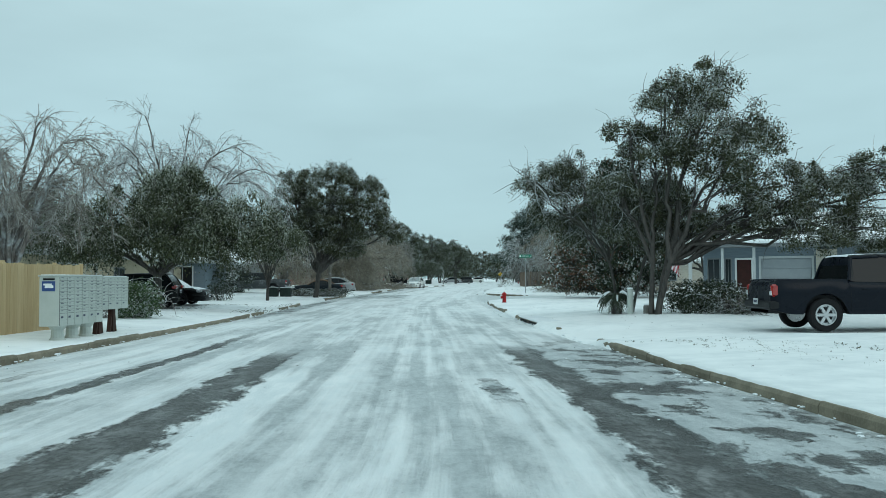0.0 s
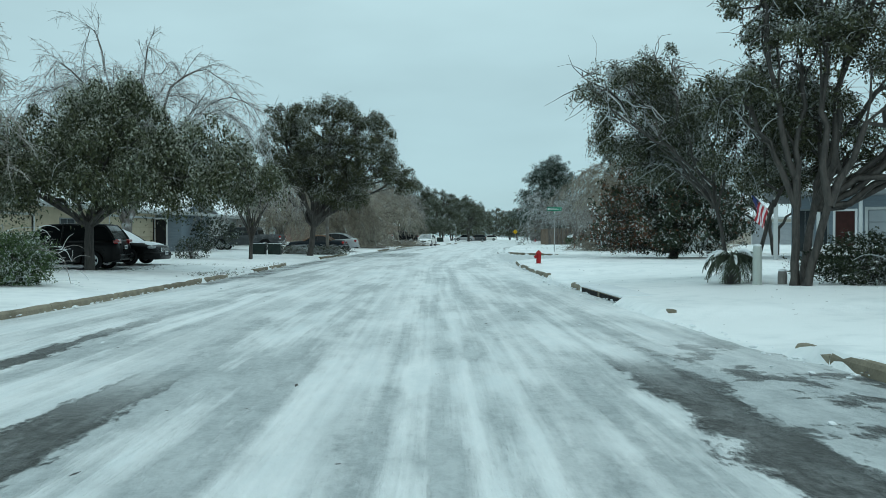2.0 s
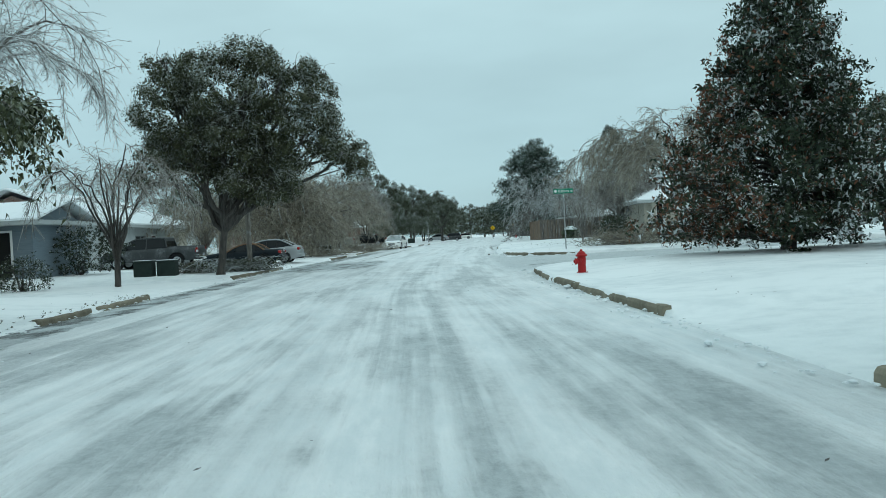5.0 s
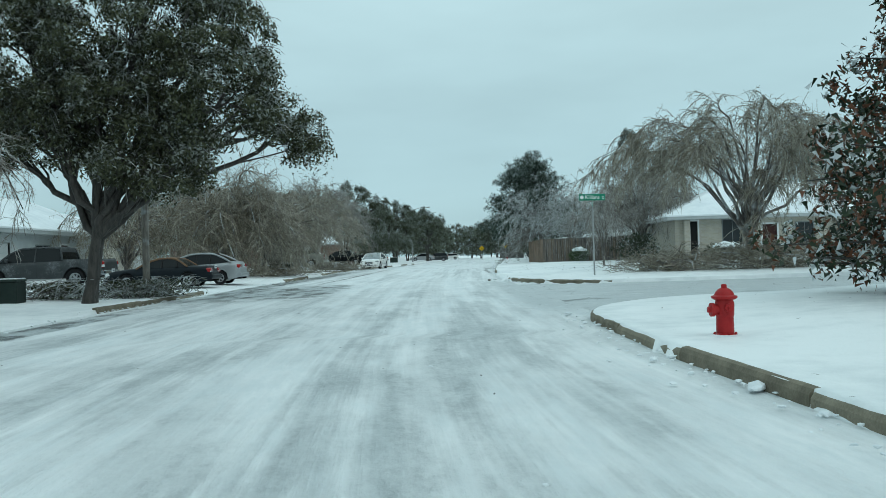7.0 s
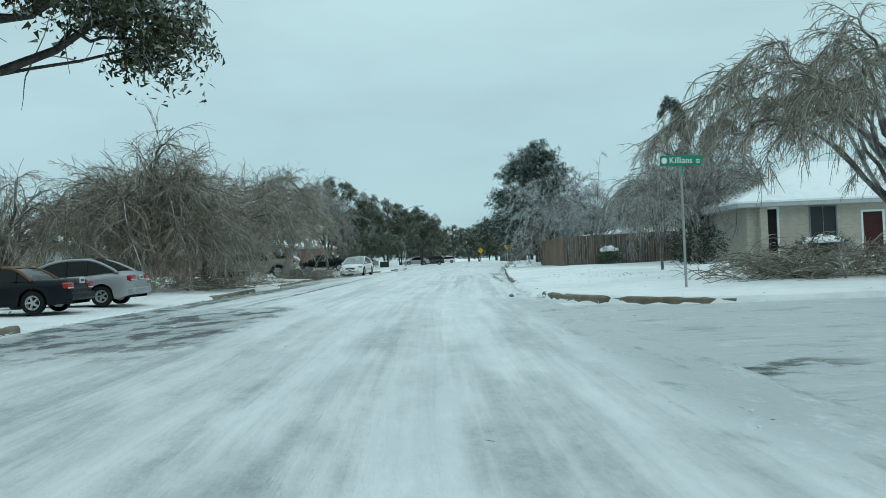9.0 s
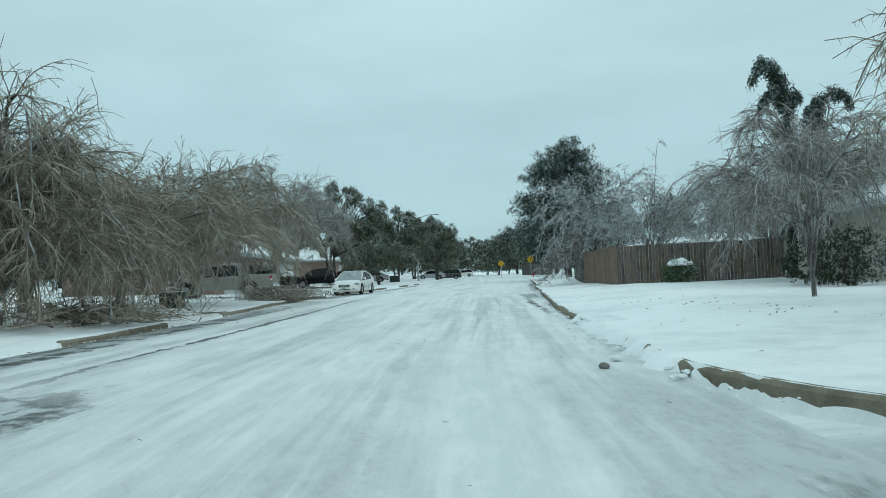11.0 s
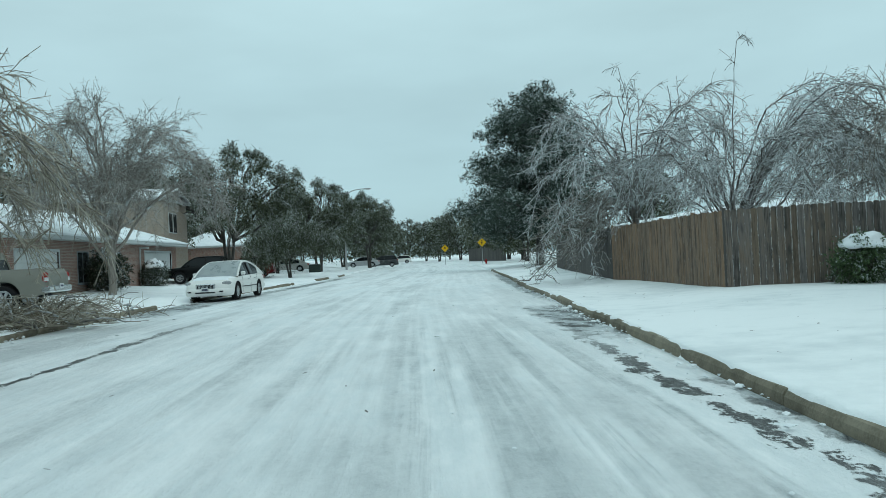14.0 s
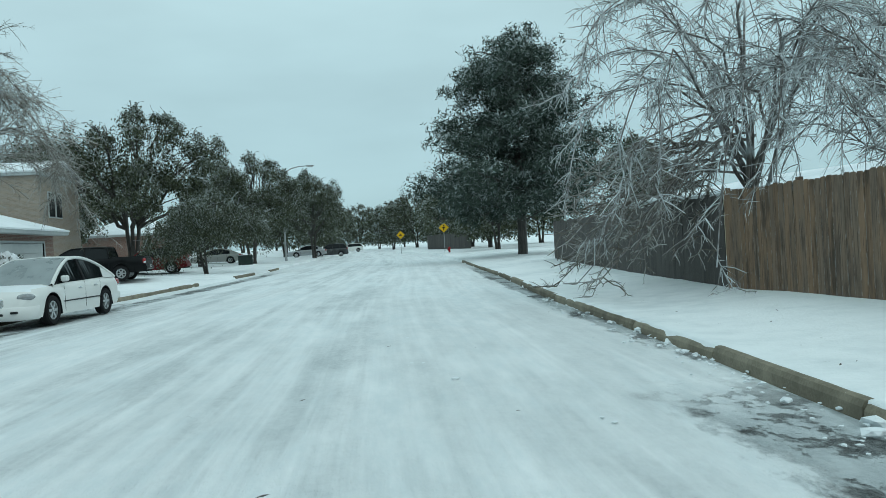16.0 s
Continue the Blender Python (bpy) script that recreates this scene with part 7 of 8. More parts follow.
marker_post(-8.7, 66.6, 0.115, 8.6, "bark_pale", "tall grey wooden pole beside the oak", False)


def storm_inlet(y0, y1, label):
    """A kerb inlet: a concrete slab over a black block that paints the shade of its mouth."""
    ym = (y0 + y1) / 2
    x = along(RIGHT, ym)
    ang = math.degrees(math.atan2(along(RIGHT, y1) - along(RIGHT, y0), y1 - y0))
    root = empty("storm_inlet", pose(x, ym, grade(ym), 0, 0, 90 - ang), label, "storm drain", "storm inlets")
    w = (y1 - y0) / 2
    part("slab", box((-w, -0.5, 0.098, w, 0.005, 0.125), bevel=0.01), "concrete", root)
    # solid block, its black stands for the shade in the mouth
    part("mouth", box((-w + 0.05, -0.6, -0.16, w - 0.05, -0.01, 0.095)), "dark", root, "black block for the shaded open mouth")
    part("divider", box((-0.08, -0.05, -0.15, 0.08, -0.004, 0.097)), "concrete", root)
    part("snow_cap", box((-w - 0.05, -0.75, 0.112, w + 0.05, 0.022, 0.172), bevel=0.028), "snow_clean", root)


storm_inlet(30.0, 33.8, "kerb storm drain inlet with snow on its slab")
storm_inlet(82.3, 83.8, "small kerb storm drain inlet edged with snow")


def stone(x, y, s):
    bm = bmesh.new()
    bmesh.ops.create_icosphere(bm, subdivisions=2, radius=s)
    for v in bm.verts:
        v.co *= 1 + 0.25 * noise.noise(v.co * 9)
        v.co.z *= 0.7
    ob = part("ice_lump", bm, "stone", None)
    ob.location = (x, y, ground(x, y) + s * 0.45)
    tagged(ob, "grey stone-like lump lying on the icy street", "stone")


stone(2.75, 76.0, 0.07)


def flag():
    root = empty("flag", pose(13.3, 47.6, ground(13.3, 47.6) + 1.9, 0, 0, 0), "striped red, white and blue flag on a slanted pole", "flag")
    a, b = np.array((0.1, 0.3, -0.1)), np.array((-0.9, -0.5, 0.75))
    v, q = tube_mesh([(np.array([a, (a + b) / 2, b]), np.full(3, 0.018))], 6)
    part("flag_pole", mesh_np("flag_pole", v, q, "white", True), None, root)
    d = (b - a) / np.linalg.norm(b - a)
    for i in range(9):
        t0, t1 = 0.42 + i * 0.075, 0.42 + (i + 1) * 0.075
        verts, n = [], 9
        for k in range(n):
            f = k / (n - 1)
            for t in (t0, t1):
                p = a + (b - a) * t + np.array((0.10 * math.sin(f * 5 + t * 4), 0.06 * math.cos(f * 6), -1.05 * f))
                verts.append(tuple(p))
        faces = [(2 * k, 2 * k + 1, 2 * k + 3, 2 * k + 2) for k in range(n - 1)]
        mat = "flag_red" if i % 2 == 0 else "flag_white"
        part("stripe", mesh_of("stripe", verts, faces, mat, True), None, root)
    verts = []
    for k in range(5):
        f = k / 8
        for t in (0.80, 1.1):
            p = a + (b - a) * t + np.array((0.10 * math.sin(f * 5 + t * 4) , 0.06 * math.cos(f * 6) - 0.012, -1.05 * f))
            verts.append(tuple(p))
    part("canton", mesh_of("canton", verts, [(2 * k, 2 * k + 1, 2 * k + 3, 2 * k + 2) for k in range(4)], "flag_blue", True), None, root)


flag()


# ---- evergreens with their own habit ----
def magnolia(x, y):
    rng = np.random.default_rng(51)
    root = empty("magnolia_tree", Matrix.Translation(at(x, y)), "cone-shaped magnolia with dark glossy leaves dusted with snow", "tree")
    paths = [(np.array([(0, 0, -0.2), (0.05, 0, 2.5), (0, 0.1, 5.5), (0.1, 0, 8.0)]), np.array([0.24, 0.18, 0.1, 0.03]))]
    tips = []
    for i in range(230):
        z = 0.35 + 7.5 * (i / 230) ** 1.2
        a = i * 2.399 + rng.uniform(-0.3, 0.3)
        R = 4.5 * (1 - z / 8.5) ** 1.02 * rng.uniform(0.72, 1.12) * (0.8 if z < 0.8 else 1) * (1 - 0.1 * math.cos(a)) + 0.25
        tip = np.array([math.cos(a) * R, math.sin(a) * R, max(0.25, z + rng.uniform(-0.2, 0.5))])
        st = np.array([0, 0, max(0.3, z - 0.3)])
        pts, rad = bezier_limb(st, tip, 0.15, 0.05, 0.012, 5, rng, 0.05)
        paths.append((pts, rad))
        for t in np.linspace(0.4, 1.0, 9):
            tips.append(st + (tip - st) * t + np.array([0, 0, 0.15]) + rng.normal(0, 0.2, 3))
    v, q = tube_mesh(paths, 6)
    part("trunk", mesh_np("trunk", v, q, "bark", True), None, root)
    tips = np.array(tips)
    per = 38
    pts = (tips[:, None, :] + rng.normal(0, 0.125, (len(tips), per, 3))).reshape(-1, 3)
    pts[:, 2] = np.maximum(pts[:, 2], 0.06)
    rust = rng.random(len(pts)) < 0.08 + 0.3 * (pts[:, 0] < -1.6)
    for nm, sel, mat in (("leaves", ~rust, "magnolia"), ("rusty_leaves", rust, "magnolia_rust")):
        v, q = leaf_quads(rng, pts[sel], 0.14, 0.5, hang=0.5, tri=True)
        ob = part("crown", mesh_np("crown", v, q, mat), None, root, "rust-brown leaf backs" if "rust" in nm else "")
    return root


magnolia(10.85, 54.4)


def pine(x, y, h, r):
    """A tall pine: a clear bole, uneven tiers of level limbs, dense tufts of needles at their ends."""
    rng = np.random.default_rng(61)
    root = empty("pine_tree", Matrix.Translation(at(x, y)), "tall dark pine with frosted needle tufts", "tree")
    paths = [(np.array([(0, 0, -0.3), (0.1, 0, h * 0.3), (-0.1, 0.1, h * 0.65), (0.15, 0, h * 0.98)]), np.array([0.34, 0.26, 0.17, 0.04]))]
    lobes = [(0.15, 0, h - 0.5, 0.5, 0.5, 0.7), (-0.5, 0.2, h - 1.3, 0.7, 0.7, 0.5), (0.8, 0, h - 1.5, 0.7, 0.7, 0.5)]
    for i in range(64):
        t = 0.19 + 0.76 * (i / 64)
        z = h * t
        prof = 0.82 + 0.18 * math.sin((t - 0.19) * 14) if t < 0.5 else max(0.17, 0.86 - (t - 0.5) / 0.68)
        R = r * prof * rng.uniform(0.5, 1.12) + 0.3
        a = i * 2.399 + rng.uniform(-0.5, 0.5)
        st = np.array([0, 0, z - 0.12 * R])
        tip = np.array([math.cos(a) * R, math.sin(a) * R, z + rng.uniform(-0.3, 0.5)])
        paths.append(bezier_limb(st, tip, 0.2, 0.085, 0.03, 6, rng, 0.08))
        for f in ((1.0, 0.6) if R < 2.5 else (1.0, 0.78, 0.56, 0.34)):
            k = st + (tip - st) * f + rng.normal(0, 0.3, 3) * np.array((1, 1, 0.4)) + np.array([0, 0, 0.2])
            w = rng.uniform(0.8, 1.3) * (0.75 + 0.06 * R)
            lobes.append((*k, w, w, w * 0.55))
    v, q = tube_mesh(paths, 7)
    part("trunk", mesh_np("trunk", v, q, "bark", True), None, root)
    v, q, iced, c = clump_crown(rng, lobes, 80000, 0.27, 0.62, hang=-0.1, aspect=0.26, gap=0.62, glaze_light=0.62, inner=0.6, flat=0.75)
    me = mesh_np("crown", v, q, "pine")
    me.materials.append(M["pine_lit_ice"])
    me.polygons.foreach_set("material_index", iced.astype(np.int32))
    part("crown", me, None, root)


pine(13.8, 150.5, 14.3, 6.9)


def frond(rng, base, direc, length, fall, leaf_len, n=22, leaf_w=0.035):
    """A drooping palm frond: the rib and its leaflets."""
    d = np.asarray(direc, float)
    d /= np.linalg.norm(d)
    pts = [np.asarray(base, float)]
    for i in range(n):
        d = d + np.array([0, 0, -fall * (0.3 + i / n) / n * 3])
        d /= np.linalg.norm(d)
        pts.append(pts[-1] + d * length / n)
    pts = np.array(pts)
    vs = []
    for i in range(2, n):
        t = pts[min(n, i + 1)] - pts[i - 1]
        t /= np.linalg.norm(t)
        s = np.cross(t, (0, 0, 1.0))
        s /= np.linalg.norm(s) + 1e-6
        ll = leaf_len * math.sin(math.pi * (0.12 + 0.8 * i / n))
        for sd in (-1, 1):
            tip = pts[i] + (s * sd * 0.75 + t * 0.55 + np.array([0, 0, -0.45])) * ll + rng.normal(0, 0.02, 3)
            vs += [pts[i] - t * leaf_w, pts[i] + t * leaf_w, tip + t * leaf_w * 0.3, tip - t * leaf_w * 0.3]
    return (pts, np.linspace(0.025, 0.008, n + 1)), np.array(vs)


def cypress(x, y, seed, label, stem, prongs=()):
    """A narrow columnar evergreen whose icy tip has bent over; stem and prongs are points (x, z, radius of the foliage)."""
    rng = np.random.default_rng(seed)
    root = empty("cypress_tree", Matrix.Translation(at(x, y)) @ Matrix.Diagonal((1, 1, 1.06, 1)), label, "tree", "cypresses")
    wood, lobes = [], []
    for k, line in enumerate((stem, *prongs)):
        p = np.array([(a, 0.0, z) for a, z, r in line])
        r = np.array([q[2] for q in line])
        t = np.linspace(0, len(p) - 1, 7 * len(p))
        fine = np.stack([np.interp(t, np.arange(len(p)), p[:, j]) for j in range(3)], 1)
        fine[1:-1] = (fine[:-2] + fine[1:-1] + fine[2:]) / 3
        rad = np.interp(t, np.arange(len(p)), r)
        wood.append((fine, np.maximum(0.02, rad * (0.3 if k == 0 else 0.16))))
        for i in range(len(fine)):
            w = rad[i] * rng.uniform(0.75, 1.15)
            o = rng.normal(0, 0.25, 3) * rad[i]
            lobes.append((*(fine[i] + o), w, w, w * 1.3))
    v, q = tube_mesh(wood, 7)
    part("trunk", mesh_np("trunk", v, q, "bark", True), None, root)
    v, q, iced, c = clump_crown(rng, lobes, 26000, 0.1, 0.16, hang=0.5, aspect=0.4, gap=0.6, glaze_light=0.35, inner=0.6, flat=1.2)
    me = mesh_np("crown", v, q, "pine")
    me.materials.append(M["pine_lit_ice"])
    me.polygons.foreach_set("material_index", iced.astype(np.int32))
    part("crown", me, None, root)


cypress(16.1, 101.3, 71, "tall narrow cypress with its tip bent over by ice",
        ((0, -0.2, 0.3), (0, 1.0, 0.42), (0.05, 4.0, 0.42), (0.0, 6.4, 0.36), (-0.1, 7.6, 0.34), (-0.4, 8.5, 0.3), (-0.85, 8.95, 0.22), (-1.2, 8.75, 0.16), (-1.5, 8.1, 0.08)),
        (((-0.1, 7.3, 0.2), (-0.55, 7.75, 0.2), (-0.95, 7.4, 0.14), (-1.2, 6.85, 0.07)), ((0.1, 7.2, 0.16), (0.4, 7.5, 0.12), (0.55, 7.45, 0.06)), ((-0.1, 6.0, 0.16), (-0.45, 6.1, 0.1), (-0.6, 5.95, 0.05))))
cypress(17.5, 102.6, 72, "narrow cypress arched over under its load of ice",
        ((0, -0.2, 0.3), (0, 1.0, 0.4), (0.0, 4.0, 0.4), (0.05, 5.6, 0.34), (0.2, 6.7, 0.3), (0.65, 7.5, 0.26), (1.3, 7.85, 0.2), (1.8, 7.7, 0.14), (2.1, 7.2, 0.07)),
        (((0.2, 6.4, 0.16), (0.6, 6.6, 0.1), (0.75, 6.45, 0.05)),))


def sago(x, y):
    rng = np.random.default_rng(75)
    root = empty("sago_palm", Matrix.Translation(at(x, y)) @ Matrix.Scale(0.8, 4), "low palm with snow-laden arching fronds on the lawn", "palm tree")
    part("trunk", lathe([(0.22, -0.1), (0.24, 0.3), (0.2, 0.65), (0.1, 0.75)], 10), "bark", root)
    for i in range(58):
        a = i * 2.399
        up = rng.uniform(0.1, 1.3)
        rib, vs = frond(rng, (0, 0, 0.7), (math.cos(a), math.sin(a), up), rng.uniform(0.9, 1.2), 1.35, 0.24, 16, 0.014)
        v, q = tube_mesh([rib], 4)
        vv, qq = np.concatenate([v, vs]), np.concatenate([q, np.arange(len(vs)).reshape(-1, 4) + len(v)])
        vv[:, 2] = np.maximum(vv[:, 2], 0.05)
        f = part("frond", mesh_np("frond", vv, qq, "palm"), None, root)
        if i % 5 == 0:
            pts = rib[0][4:13] + np.array([0, 0, 0.03])
            v, q = tube_mesh([(pts, np.array([0.02, 0.05, 0.06, 0.06, 0.055, 0.05, 0.045, 0.035, 0.01]))], 6)
            part("snow_cap", mesh_np("snow_cap", v, q, "snow_clean", True), None, f)


sago(6.72, 31.95)


def shrub(x, y, rx, ry, h, count, mat, label, seed, size=0.06, snow=0.0, name="shrub", group=""):
    rng = np.random.default_rng(seed)
    root = empty(name, Matrix.Translation(at(x, y)), label, "shrub", group)
    stems = []
    for i in range(16):
        a = rng.uniform(0, 6.28)
        f = rng.uniform(0.2, 0.75)
        tip = np.array([math.cos(a) * rx * f, math.sin(a) * ry * f, h * rng.uniform(0.6, 0.95)])
        stems.append(bezier_limb(np.array([0.1 * math.cos(a), 0.1 * math.sin(a), -0.05]), tip, 0.05, 0.02, 0.006, 4, rng, 0.02))
    v, q = tube_mesh(stems, 4)
    part("stem", mesh_np("stem", v, q, "bark"), None, root)
    v, q, c = lobe_crown(rng, [(0, 0, h * 0.5, rx, ry, h * 0.5), (rx * 0.3, 0, h * 0.6, rx * 0.6, ry * 0.7, h * 0.38), (-rx * 0.35, 0, h * 0.5, rx * 0.6, ry * 0.7, h * 0.45)], count, size, 0.10, 12, 0.1, 0.6)
    v[:, 2] = np.maximum(v[:, 2], 0.02)
    part("foliage", mesh_np("foliage", v, q, mat), None, root)
    if snow:
        bm = bmesh.new()
        bmesh.ops.create_icosphere(bm, subdivisions=3, radius=1)
        for vt in bm.verts:
            n = noise.noise(vt.co * 3 + Vector((seed, 0, 0)))
            vt.co = Vector((vt.co.x * rx * snow * (1 + 0.3 * n), vt.co.y * ry * snow * (1 + 0.3 * n), h * (0.93 + 0.02 * n) + max(-0.25, vt.co.z) * h * 0.2 * (1 + n) - 0.10 * h * (vt.co.x ** 2 + vt.co.y ** 2)))
        part("snow_cap", bm, "snow_clean", root, smooth=True)
    return root


shrub(11.75, 103.5, 0.68, 0.64, 1.0, 8000, "shrub_green", "rounded green shrub capped with snow before the fence", 81, 0.055, 0.85)
shrub(-9.6, 31.6, 0.75, 0.7, 1.15, 13000, "shrub_green", "dark green shrub beside the letter boxes", 82)
shrub(-17.2, 68.0, 2.2, 1.6, 2.2, 9000, "shrub", "large dark snowy shrub before the house", 83, 0.09, 0)
shrub(-14.7, 58.0, 0.9, 0.9, 1.1, 4000, "shrub", "rounded brown shrub by the garage", 84, 0.06)
shrub(9.3, 30.6, 1.25, 0.8, 1.0, 9000, "shrub", "low dark shrub under the oak in snow", 85, 0.06)
shrub(11.4, 36.6, 1.5, 0.6, 0.75, 8000, "shrub", "clipped hedge topped with snow by the porch", 86, 0.06, 0.85, "hedge")
shrub(13.0, 90.2, 1.0, 1.0, 1.7, 6000, "shrub", "dark shrub at the corner of the house", 87, 0.07)
shrub(17.8, 88.6, 1.6, 0.8, 0.9, 6000, "shrub", "snowy low shrub before the window", 88, 0.06, 0.6)
shrub(-13.4, 131.2, 1.1, 1.0, 2.1, 15000, "shrub", "dark evergreen shrub with frost by the brick house", 89, 0.08, 0.45)
shrub(-13.6, 141.0, 0.85, 0.85, 1.55, 11000, "shrub", "dark clipped shrub capped with snow", 90, 0.07, 0.7)
shrub(13.2, 92.6, 1.1, 1.0, 1.5, 5000, "shrub", "dark leafy shrub behind the small frosted tree", 91, 0.07)


def brush(x, y, rx, ry, h, n, mat, label, seed, leaves=0, name="brush_pile"):
    """Broken iced branches heaped on the snow."""
    rng = np.random.default_rng(seed)
    root = empty(name, Matrix.Translation(at(x, y)), label, "fallen branches", "fallen branches")
    tw, big = [], []
    for i in range(n):
        a = rng.uniform(0, 6.28)
        p = np.array([rng.normal(0, rx * 0.45), rng.normal(0, ry * 0.45), rng.uniform(0.02, h * 0.5)])
        d = np.array([math.cos(a), math.sin(a) * 0.6, rng.uniform(0.0, 0.7)])
        sp, sr = limb(rng, p, d, rng.uniform(0.5, 1.6), 0.016, 0.007, 5, 0.35, 0.18)
        sp[:, 2] = np.clip(sp[:, 2], 0.02, h * 1.1)
        (big if i % 9 == 0 else tw).append((sp, sr * (2.0 if i % 9 == 0 else 1)))
        for k in range(3):
            tp, tr = limb(rng, sp[rng.integers(1, 6)], d + rng.normal(0, 0.5, 3), rng.uniform(0.25, 0.7), 0.010, 0.005, 4, 0.3, 0.2)
            tp[:, 2] = np.clip(tp[:, 2], 0.02, h * 1.2)
            tw.append((tp, tr))
    v, q = tube_mesh(big, 5)
    tagged(part("branch_mass", mesh_np("branch_mass", v, q, "bark_ice"), None, root), kind="stuff")
    v, q = tube_mesh(tw, 3)
    tagged(part("twig_mass", mesh_np("twig_mass", v, q, mat), None, root), kind="stuff")
    if leaves:
        c = np.stack([rng.normal(0, rx * 0.45, leaves), rng.normal(0, ry * 0.45, leaves), rng.uniform(0.03, h, leaves)], 1)
        v, q = leaf_quads(rng, c, 0.09)
        tagged(part("foliage", mesh_np("foliage", v, q, "oak"), None, root), kind="stuff")


brush(-8.9, 66.6, 1.6, 1.0, 0.55, 130, "twig_dark", "broken oak branches with dark leaves at the kerb", 91, 2600)
brush(-10.6, 64.8, 1.0, 0.6, 0.5, 60, "twig_dark", "broken leafy oak branches round the trunk", 92, 1200)
brush(10.6, 75.3, 2.6, 1.3, 1.0, 380, "twig_tan", "heap of fallen iced branches on the lawn", 93)
brush(14.6, 74.6, 2.6, 1.4, 1.7, 420, "twig_tan", "large heap of fallen iced branches under the tree", 94)
brush(18.2, 74.4, 2.0, 1.2, 0.8, 140, "twig_tan", "fallen iced branches beside the side street", 95)
brush(-7.4, 106.4, 2.0, 2.2, 0.6, 420, "twig_tan", "fallen iced branches lying along the kerb", 96)
brush(-9.0, 88.0, 2.2, 1.6, 0.8, 200, "twig_tan", "iced branches resting on the snow under the bowed tree", 97)
brush(10.5, 30.3, 1.3, 0.8, 0.7, 130, "twig_dark", "dark twiggy branches at the foot of the oak", 98, 1200)
brush(-10.8, 31.9, 1.2, 0.8, 1.9, 170, "twig_grey", "pale frosted twiggy shrub behind the letter boxes", 99, 0, "frosted_shrub")


def hanging_boughs(x, y):
    """The boughs of the tree behind the fence that hang over it down to the snow."""
    rng = np.random.default_rng(101)
    root = empty("hanging_boughs", Matrix.Translation(at(x, y)), "iced boughs hanging over the fence to the snow", "fallen branches")
    big, tw = [], []
    for i in range(20):
        p0 = np.array([2.6, rng.uniform(-1.0, 1.0), rng.uniform(2.2, 4.2)])
        p1 = np.array([rng.uniform(-1.7, 0.9), rng.uniform(-2.6, 2.2), rng.uniform(0.15, 2.6)])
        bp, br = bezier_limb(p0, p1, rng.uniform(0.5, 1.3), 0.035, 0.011, 8, rng, 0.05)
        big.append((bp, br))
        for k in range(13):
            sp, sr = limb(rng, bp[rng.integers(3, 9)], unit(p1 - p0) + rng.normal(0, 0.5, 3), rng.uniform(0.35, 0.9), 0.016, 0.010, 4, 0.1, 0.2)
            sp[:, 2] = np.maximum(sp[:, 2], 0.06)
            tw.append((sp, sr))
            for j in range(4):
                tp, tr = limb(rng, sp[rng.integers(1, 5)], unit(sp[-1] - sp[0]) + rng.normal(0, 0.7, 3), rng.uniform(0.12, 0.4), 0.013, 0.008, 3, 0.05, 0.2)
                tp[:, 2] = np.maximum(tp[:, 2], 0.05)
                tw.append((tp, tr))
    v, q = tube_mesh(big, 5)
    tagged(part("branch_mass", mesh_np("branch_mass", v, q, "bark_ice"), None, root), kind="stuff")
    v, q = tube_mesh(tw, 3)
    tagged(part("twig_mass", mesh_np("twig_mass", v, q, "twig"), None, root), kind="stuff")
    v, q = fine_twigs(rng, tw, 4, 0.16, 0.006, 0.1)
    tagged(part("twig_spray", mesh_np("twig_spray", v, q, "twig"), None, root), kind="stuff")


hanging_boughs(8.2, 116.6)


# ---- loose snow and litter ----
def snow_crumbs():
    """Broken crusts of snow along the gutters and wheel tracks."""
    rng = np.random.default_rng(120)
    ico = bmesh.new()
    bmesh.ops.create_icosphere(ico, subdivisions=1, radius=1)
    base = np.array([v.co[:] for v in ico.verts])
    tris = np.array([[v.index for v in f.verts] for f in ico.faces])
    ico.free()
    vs, fs, n = [], [], 0
    for i in range(1500):
        y = rng.uniform(4, 118)
        side = rng.choice([-1, 1])
        if rng.random() < 0.93:
            e = along(LEFT, y) if side < 0 else along(RIGHT, y)
            x = e - side * abs(rng.normal(0.12, 0.16))
        else:
            x = (along(LEFT, y) + along(RIGHT, y)) / 2 + rng.choice([-3.9, -2.3, 2.9, 4.4]) + rng.normal(0, 0.25)
        if 53 < y < 77 and x > 2.8:
            continue
        s = rng.uniform(0.01, 0.02 + 0.03 * rng.random() ** 2)
        q = base * (1 + rng.normal(0, 0.18, (len(base), 1))) * np.array((rng.uniform(0.8, 1.6), rng.uniform(0.8, 1.8), 0.5)) * s
        vs.append(q + np.array((x, y, grade(y) + 0.02 + s * 0.25)))
        fs.append(tris + n)
        n += len(base)
    # larger clods thrown up against the kerbs
    for i in range(260):
        y = rng.choice([rng.uniform(42, 59), rng.uniform(73, 86), rng.uniform(96, 112), rng.uniform(28, 42)])
        x = edge_right(y) - abs(rng.normal(0.02, 0.28))
        if x > 9:
            continue
        s = rng.uniform(0.012, 0.02 + 0.06 * rng.random() ** 4)
        q = base * (1 + rng.normal(0, 0.2, (len(base), 1))) * np.array((rng.uniform(0.8, 1.6), rng.uniform(0.8, 2.0), 0.6)) * s
        vs.append(q + np.array((x, y, grade(y) + 0.02 + s * 0.3)))
        fs.append(tris + n)
        n += len(base)
    ob = new("snow_crumbs", mesh_np("snow_crumbs", np.concatenate(vs), np.concatenate(fs), "snow_clean", False))
    tagged(ob, "broken crusts of snow scattered along the gutters", "snow", kind="stuff")


snow_crumbs()


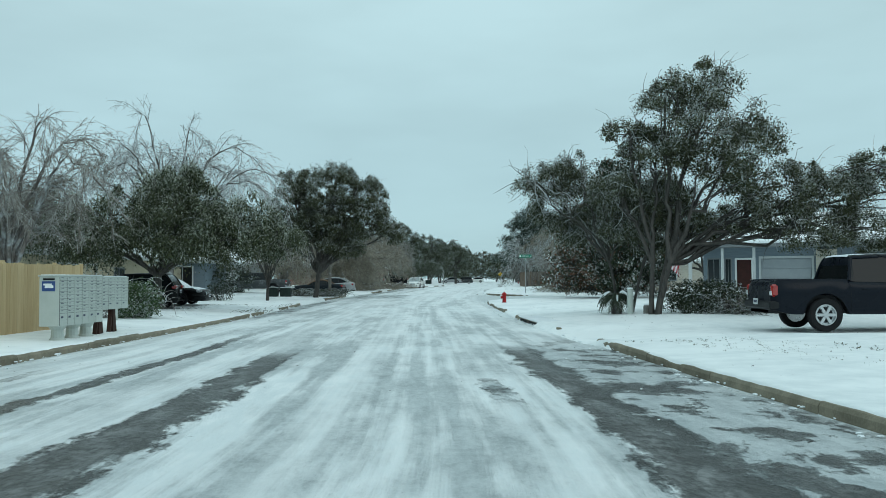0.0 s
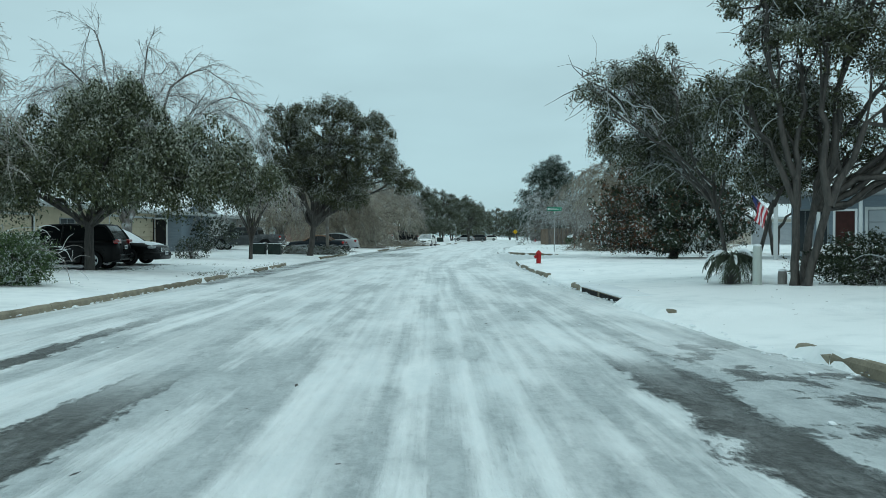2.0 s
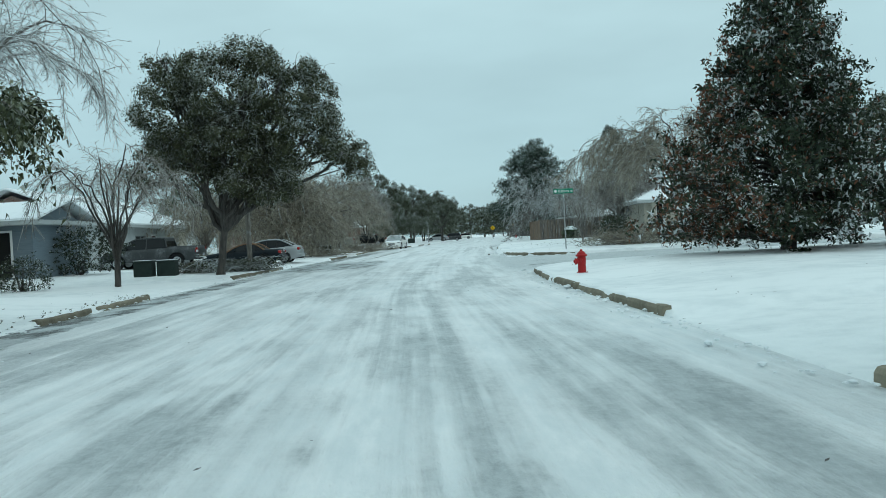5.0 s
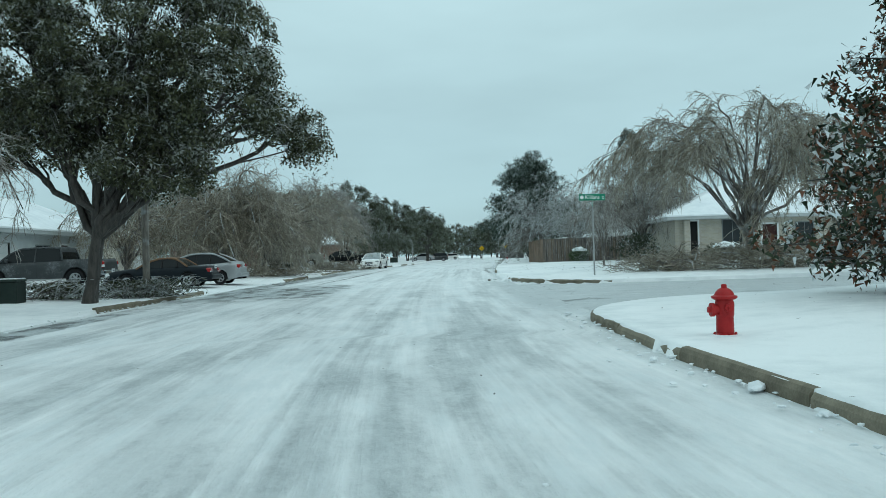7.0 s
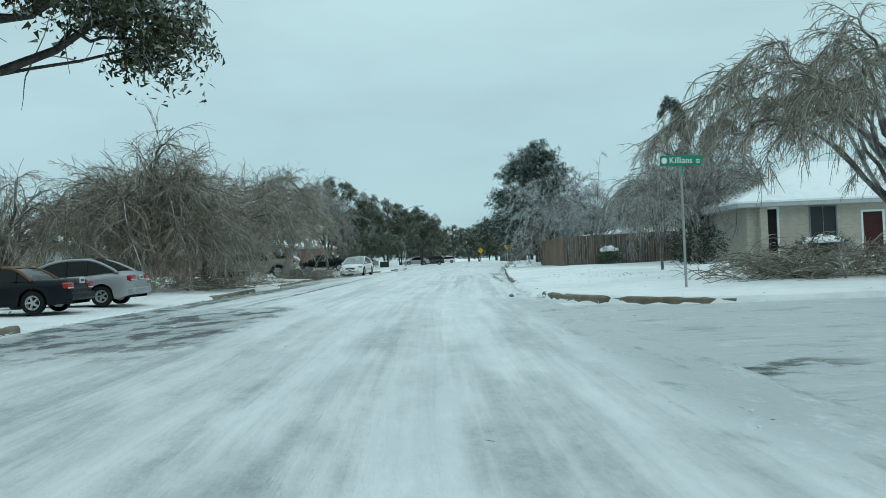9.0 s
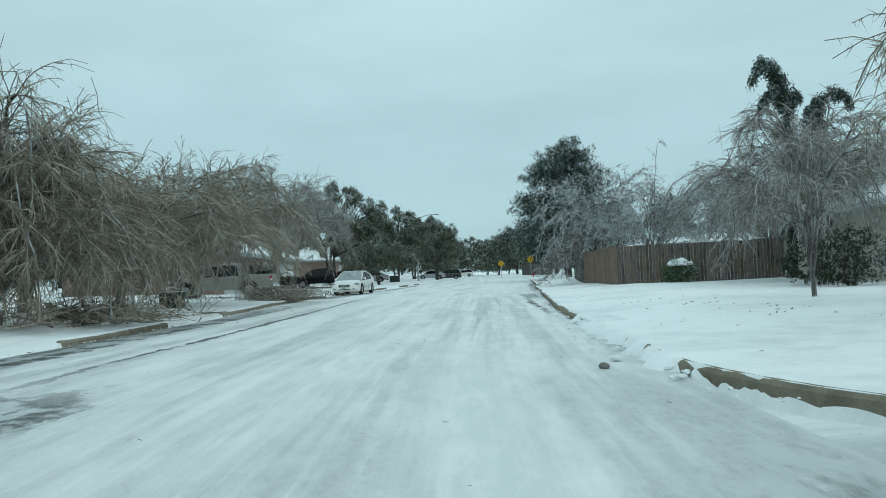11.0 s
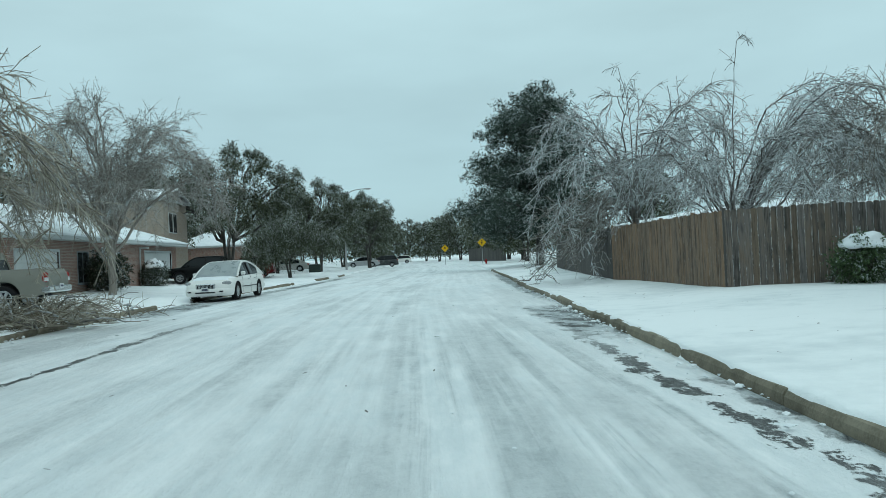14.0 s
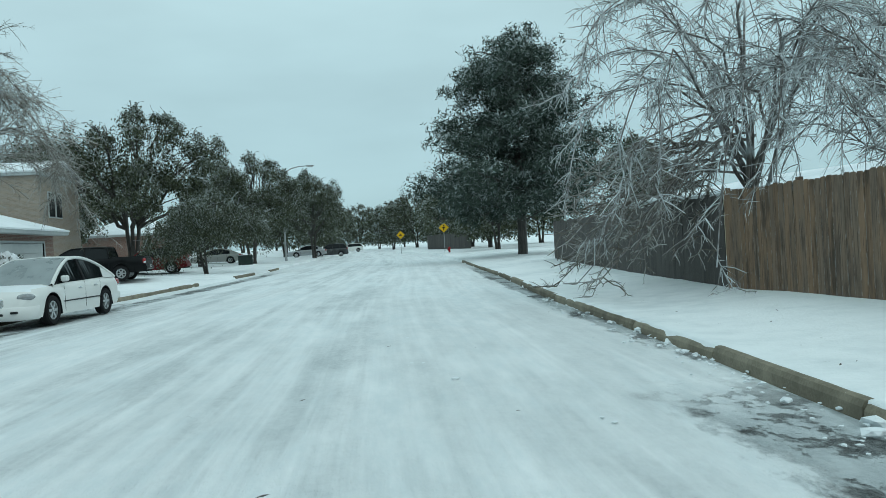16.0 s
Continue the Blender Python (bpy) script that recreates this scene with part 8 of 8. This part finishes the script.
def leaf_litter():
    """Small dark bits of twig and leaf blown over the snow."""
    rng = np.random.default_rng(121)
    c = []
    while len(c) < 900:
        y = rng.uniform(6, 115)
        x = rng.uniform(-9, 11)
        if rng.random() < 0.5:
            x = rng.normal(7, 2) if rng.random() < 0.6 else rng.normal(-9, 2)
        c.append((x, y, ground(x, y) + (0.075 if along(LEFT, y) < x < edge_right(y) else 0.05)))
    c = np.array(c)
    a = rng.uniform(0, 2 * np.pi, len(c))
    s = rng.uniform(0.015, 0.045, len(c))[:, None]
    d, w = np.stack([np.cos(a), np.sin(a), a * 0 + 0.15], 1) * s, np.stack([-np.sin(a), np.cos(a), a * 0 + 0.1], 1) * s * 0.35
    v = np.stack([c - d, c + w, c + d, c - w], 1).reshape(-1, 3)
    q = np.arange(len(c) * 4).reshape(-1, 4)
    ob = new("leaf_litter", mesh_np("leaf_litter", v, q, "bark"))
    tagged(ob, "small dark bits of twig and leaf on the snow", "litter", kind="stuff")


leaf_litter()


def grass_tufts():
    """Blades of winter grass and trodden slush where feet and tyres have broken the snow."""
    rng = np.random.default_rng(131)
    lines = (((5.9, 21.6), (8.8, 12.5), 0.28, 420), ((6.9, 21.5), (10.5, 14.5), 0.35, 380), ((-8.6, 45.2), (-7.6, 38.6), 0.45, 420), ((-9.5, 47.5), (-12.5, 44.0), 0.5, 160), ((7.2, 79.0), (6.2, 88.0), 0.8, 90), ((-8.2, 52.0), (-7.7, 45.4), 0.3, 200))
    vs = []
    for (x0, y0), (x1, y1), w, n in lines:
        for i in range(n):
            t = rng.random()
            if math.sin(t * 43 + x0) + 0.6 * math.sin(t * 17 + y0) < 0.1:
                continue
            x, y = x0 + (x1 - x0) * t + rng.normal(0, w), y0 + (y1 - y0) * t + rng.normal(0, w)
            if along(LEFT, y) < x < edge_right(y):
                continue
            p = np.array((x, y, ground(x, y) + 0.02))
            for b in range(5):
                a = rng.uniform(0, 2 * math.pi)
                o = np.array((math.cos(a), math.sin(a), 0))
                tip = p + o * rng.uniform(0.02, 0.09) + np.array((0, 0, rng.uniform(0.01, 0.05)))
                sd = np.array((-o[1], o[0], 0)) * 0.012
                vs += [p - sd, p + sd, tip]
    ob = new("grass_tufts", mesh_np("grass_tufts", np.array(vs), np.arange(len(vs)).reshape(-1, 3), "grass"))
    tagged(ob, "dull winter grass showing where the snow is trodden", "grass", kind="stuff")


grass_tufts()
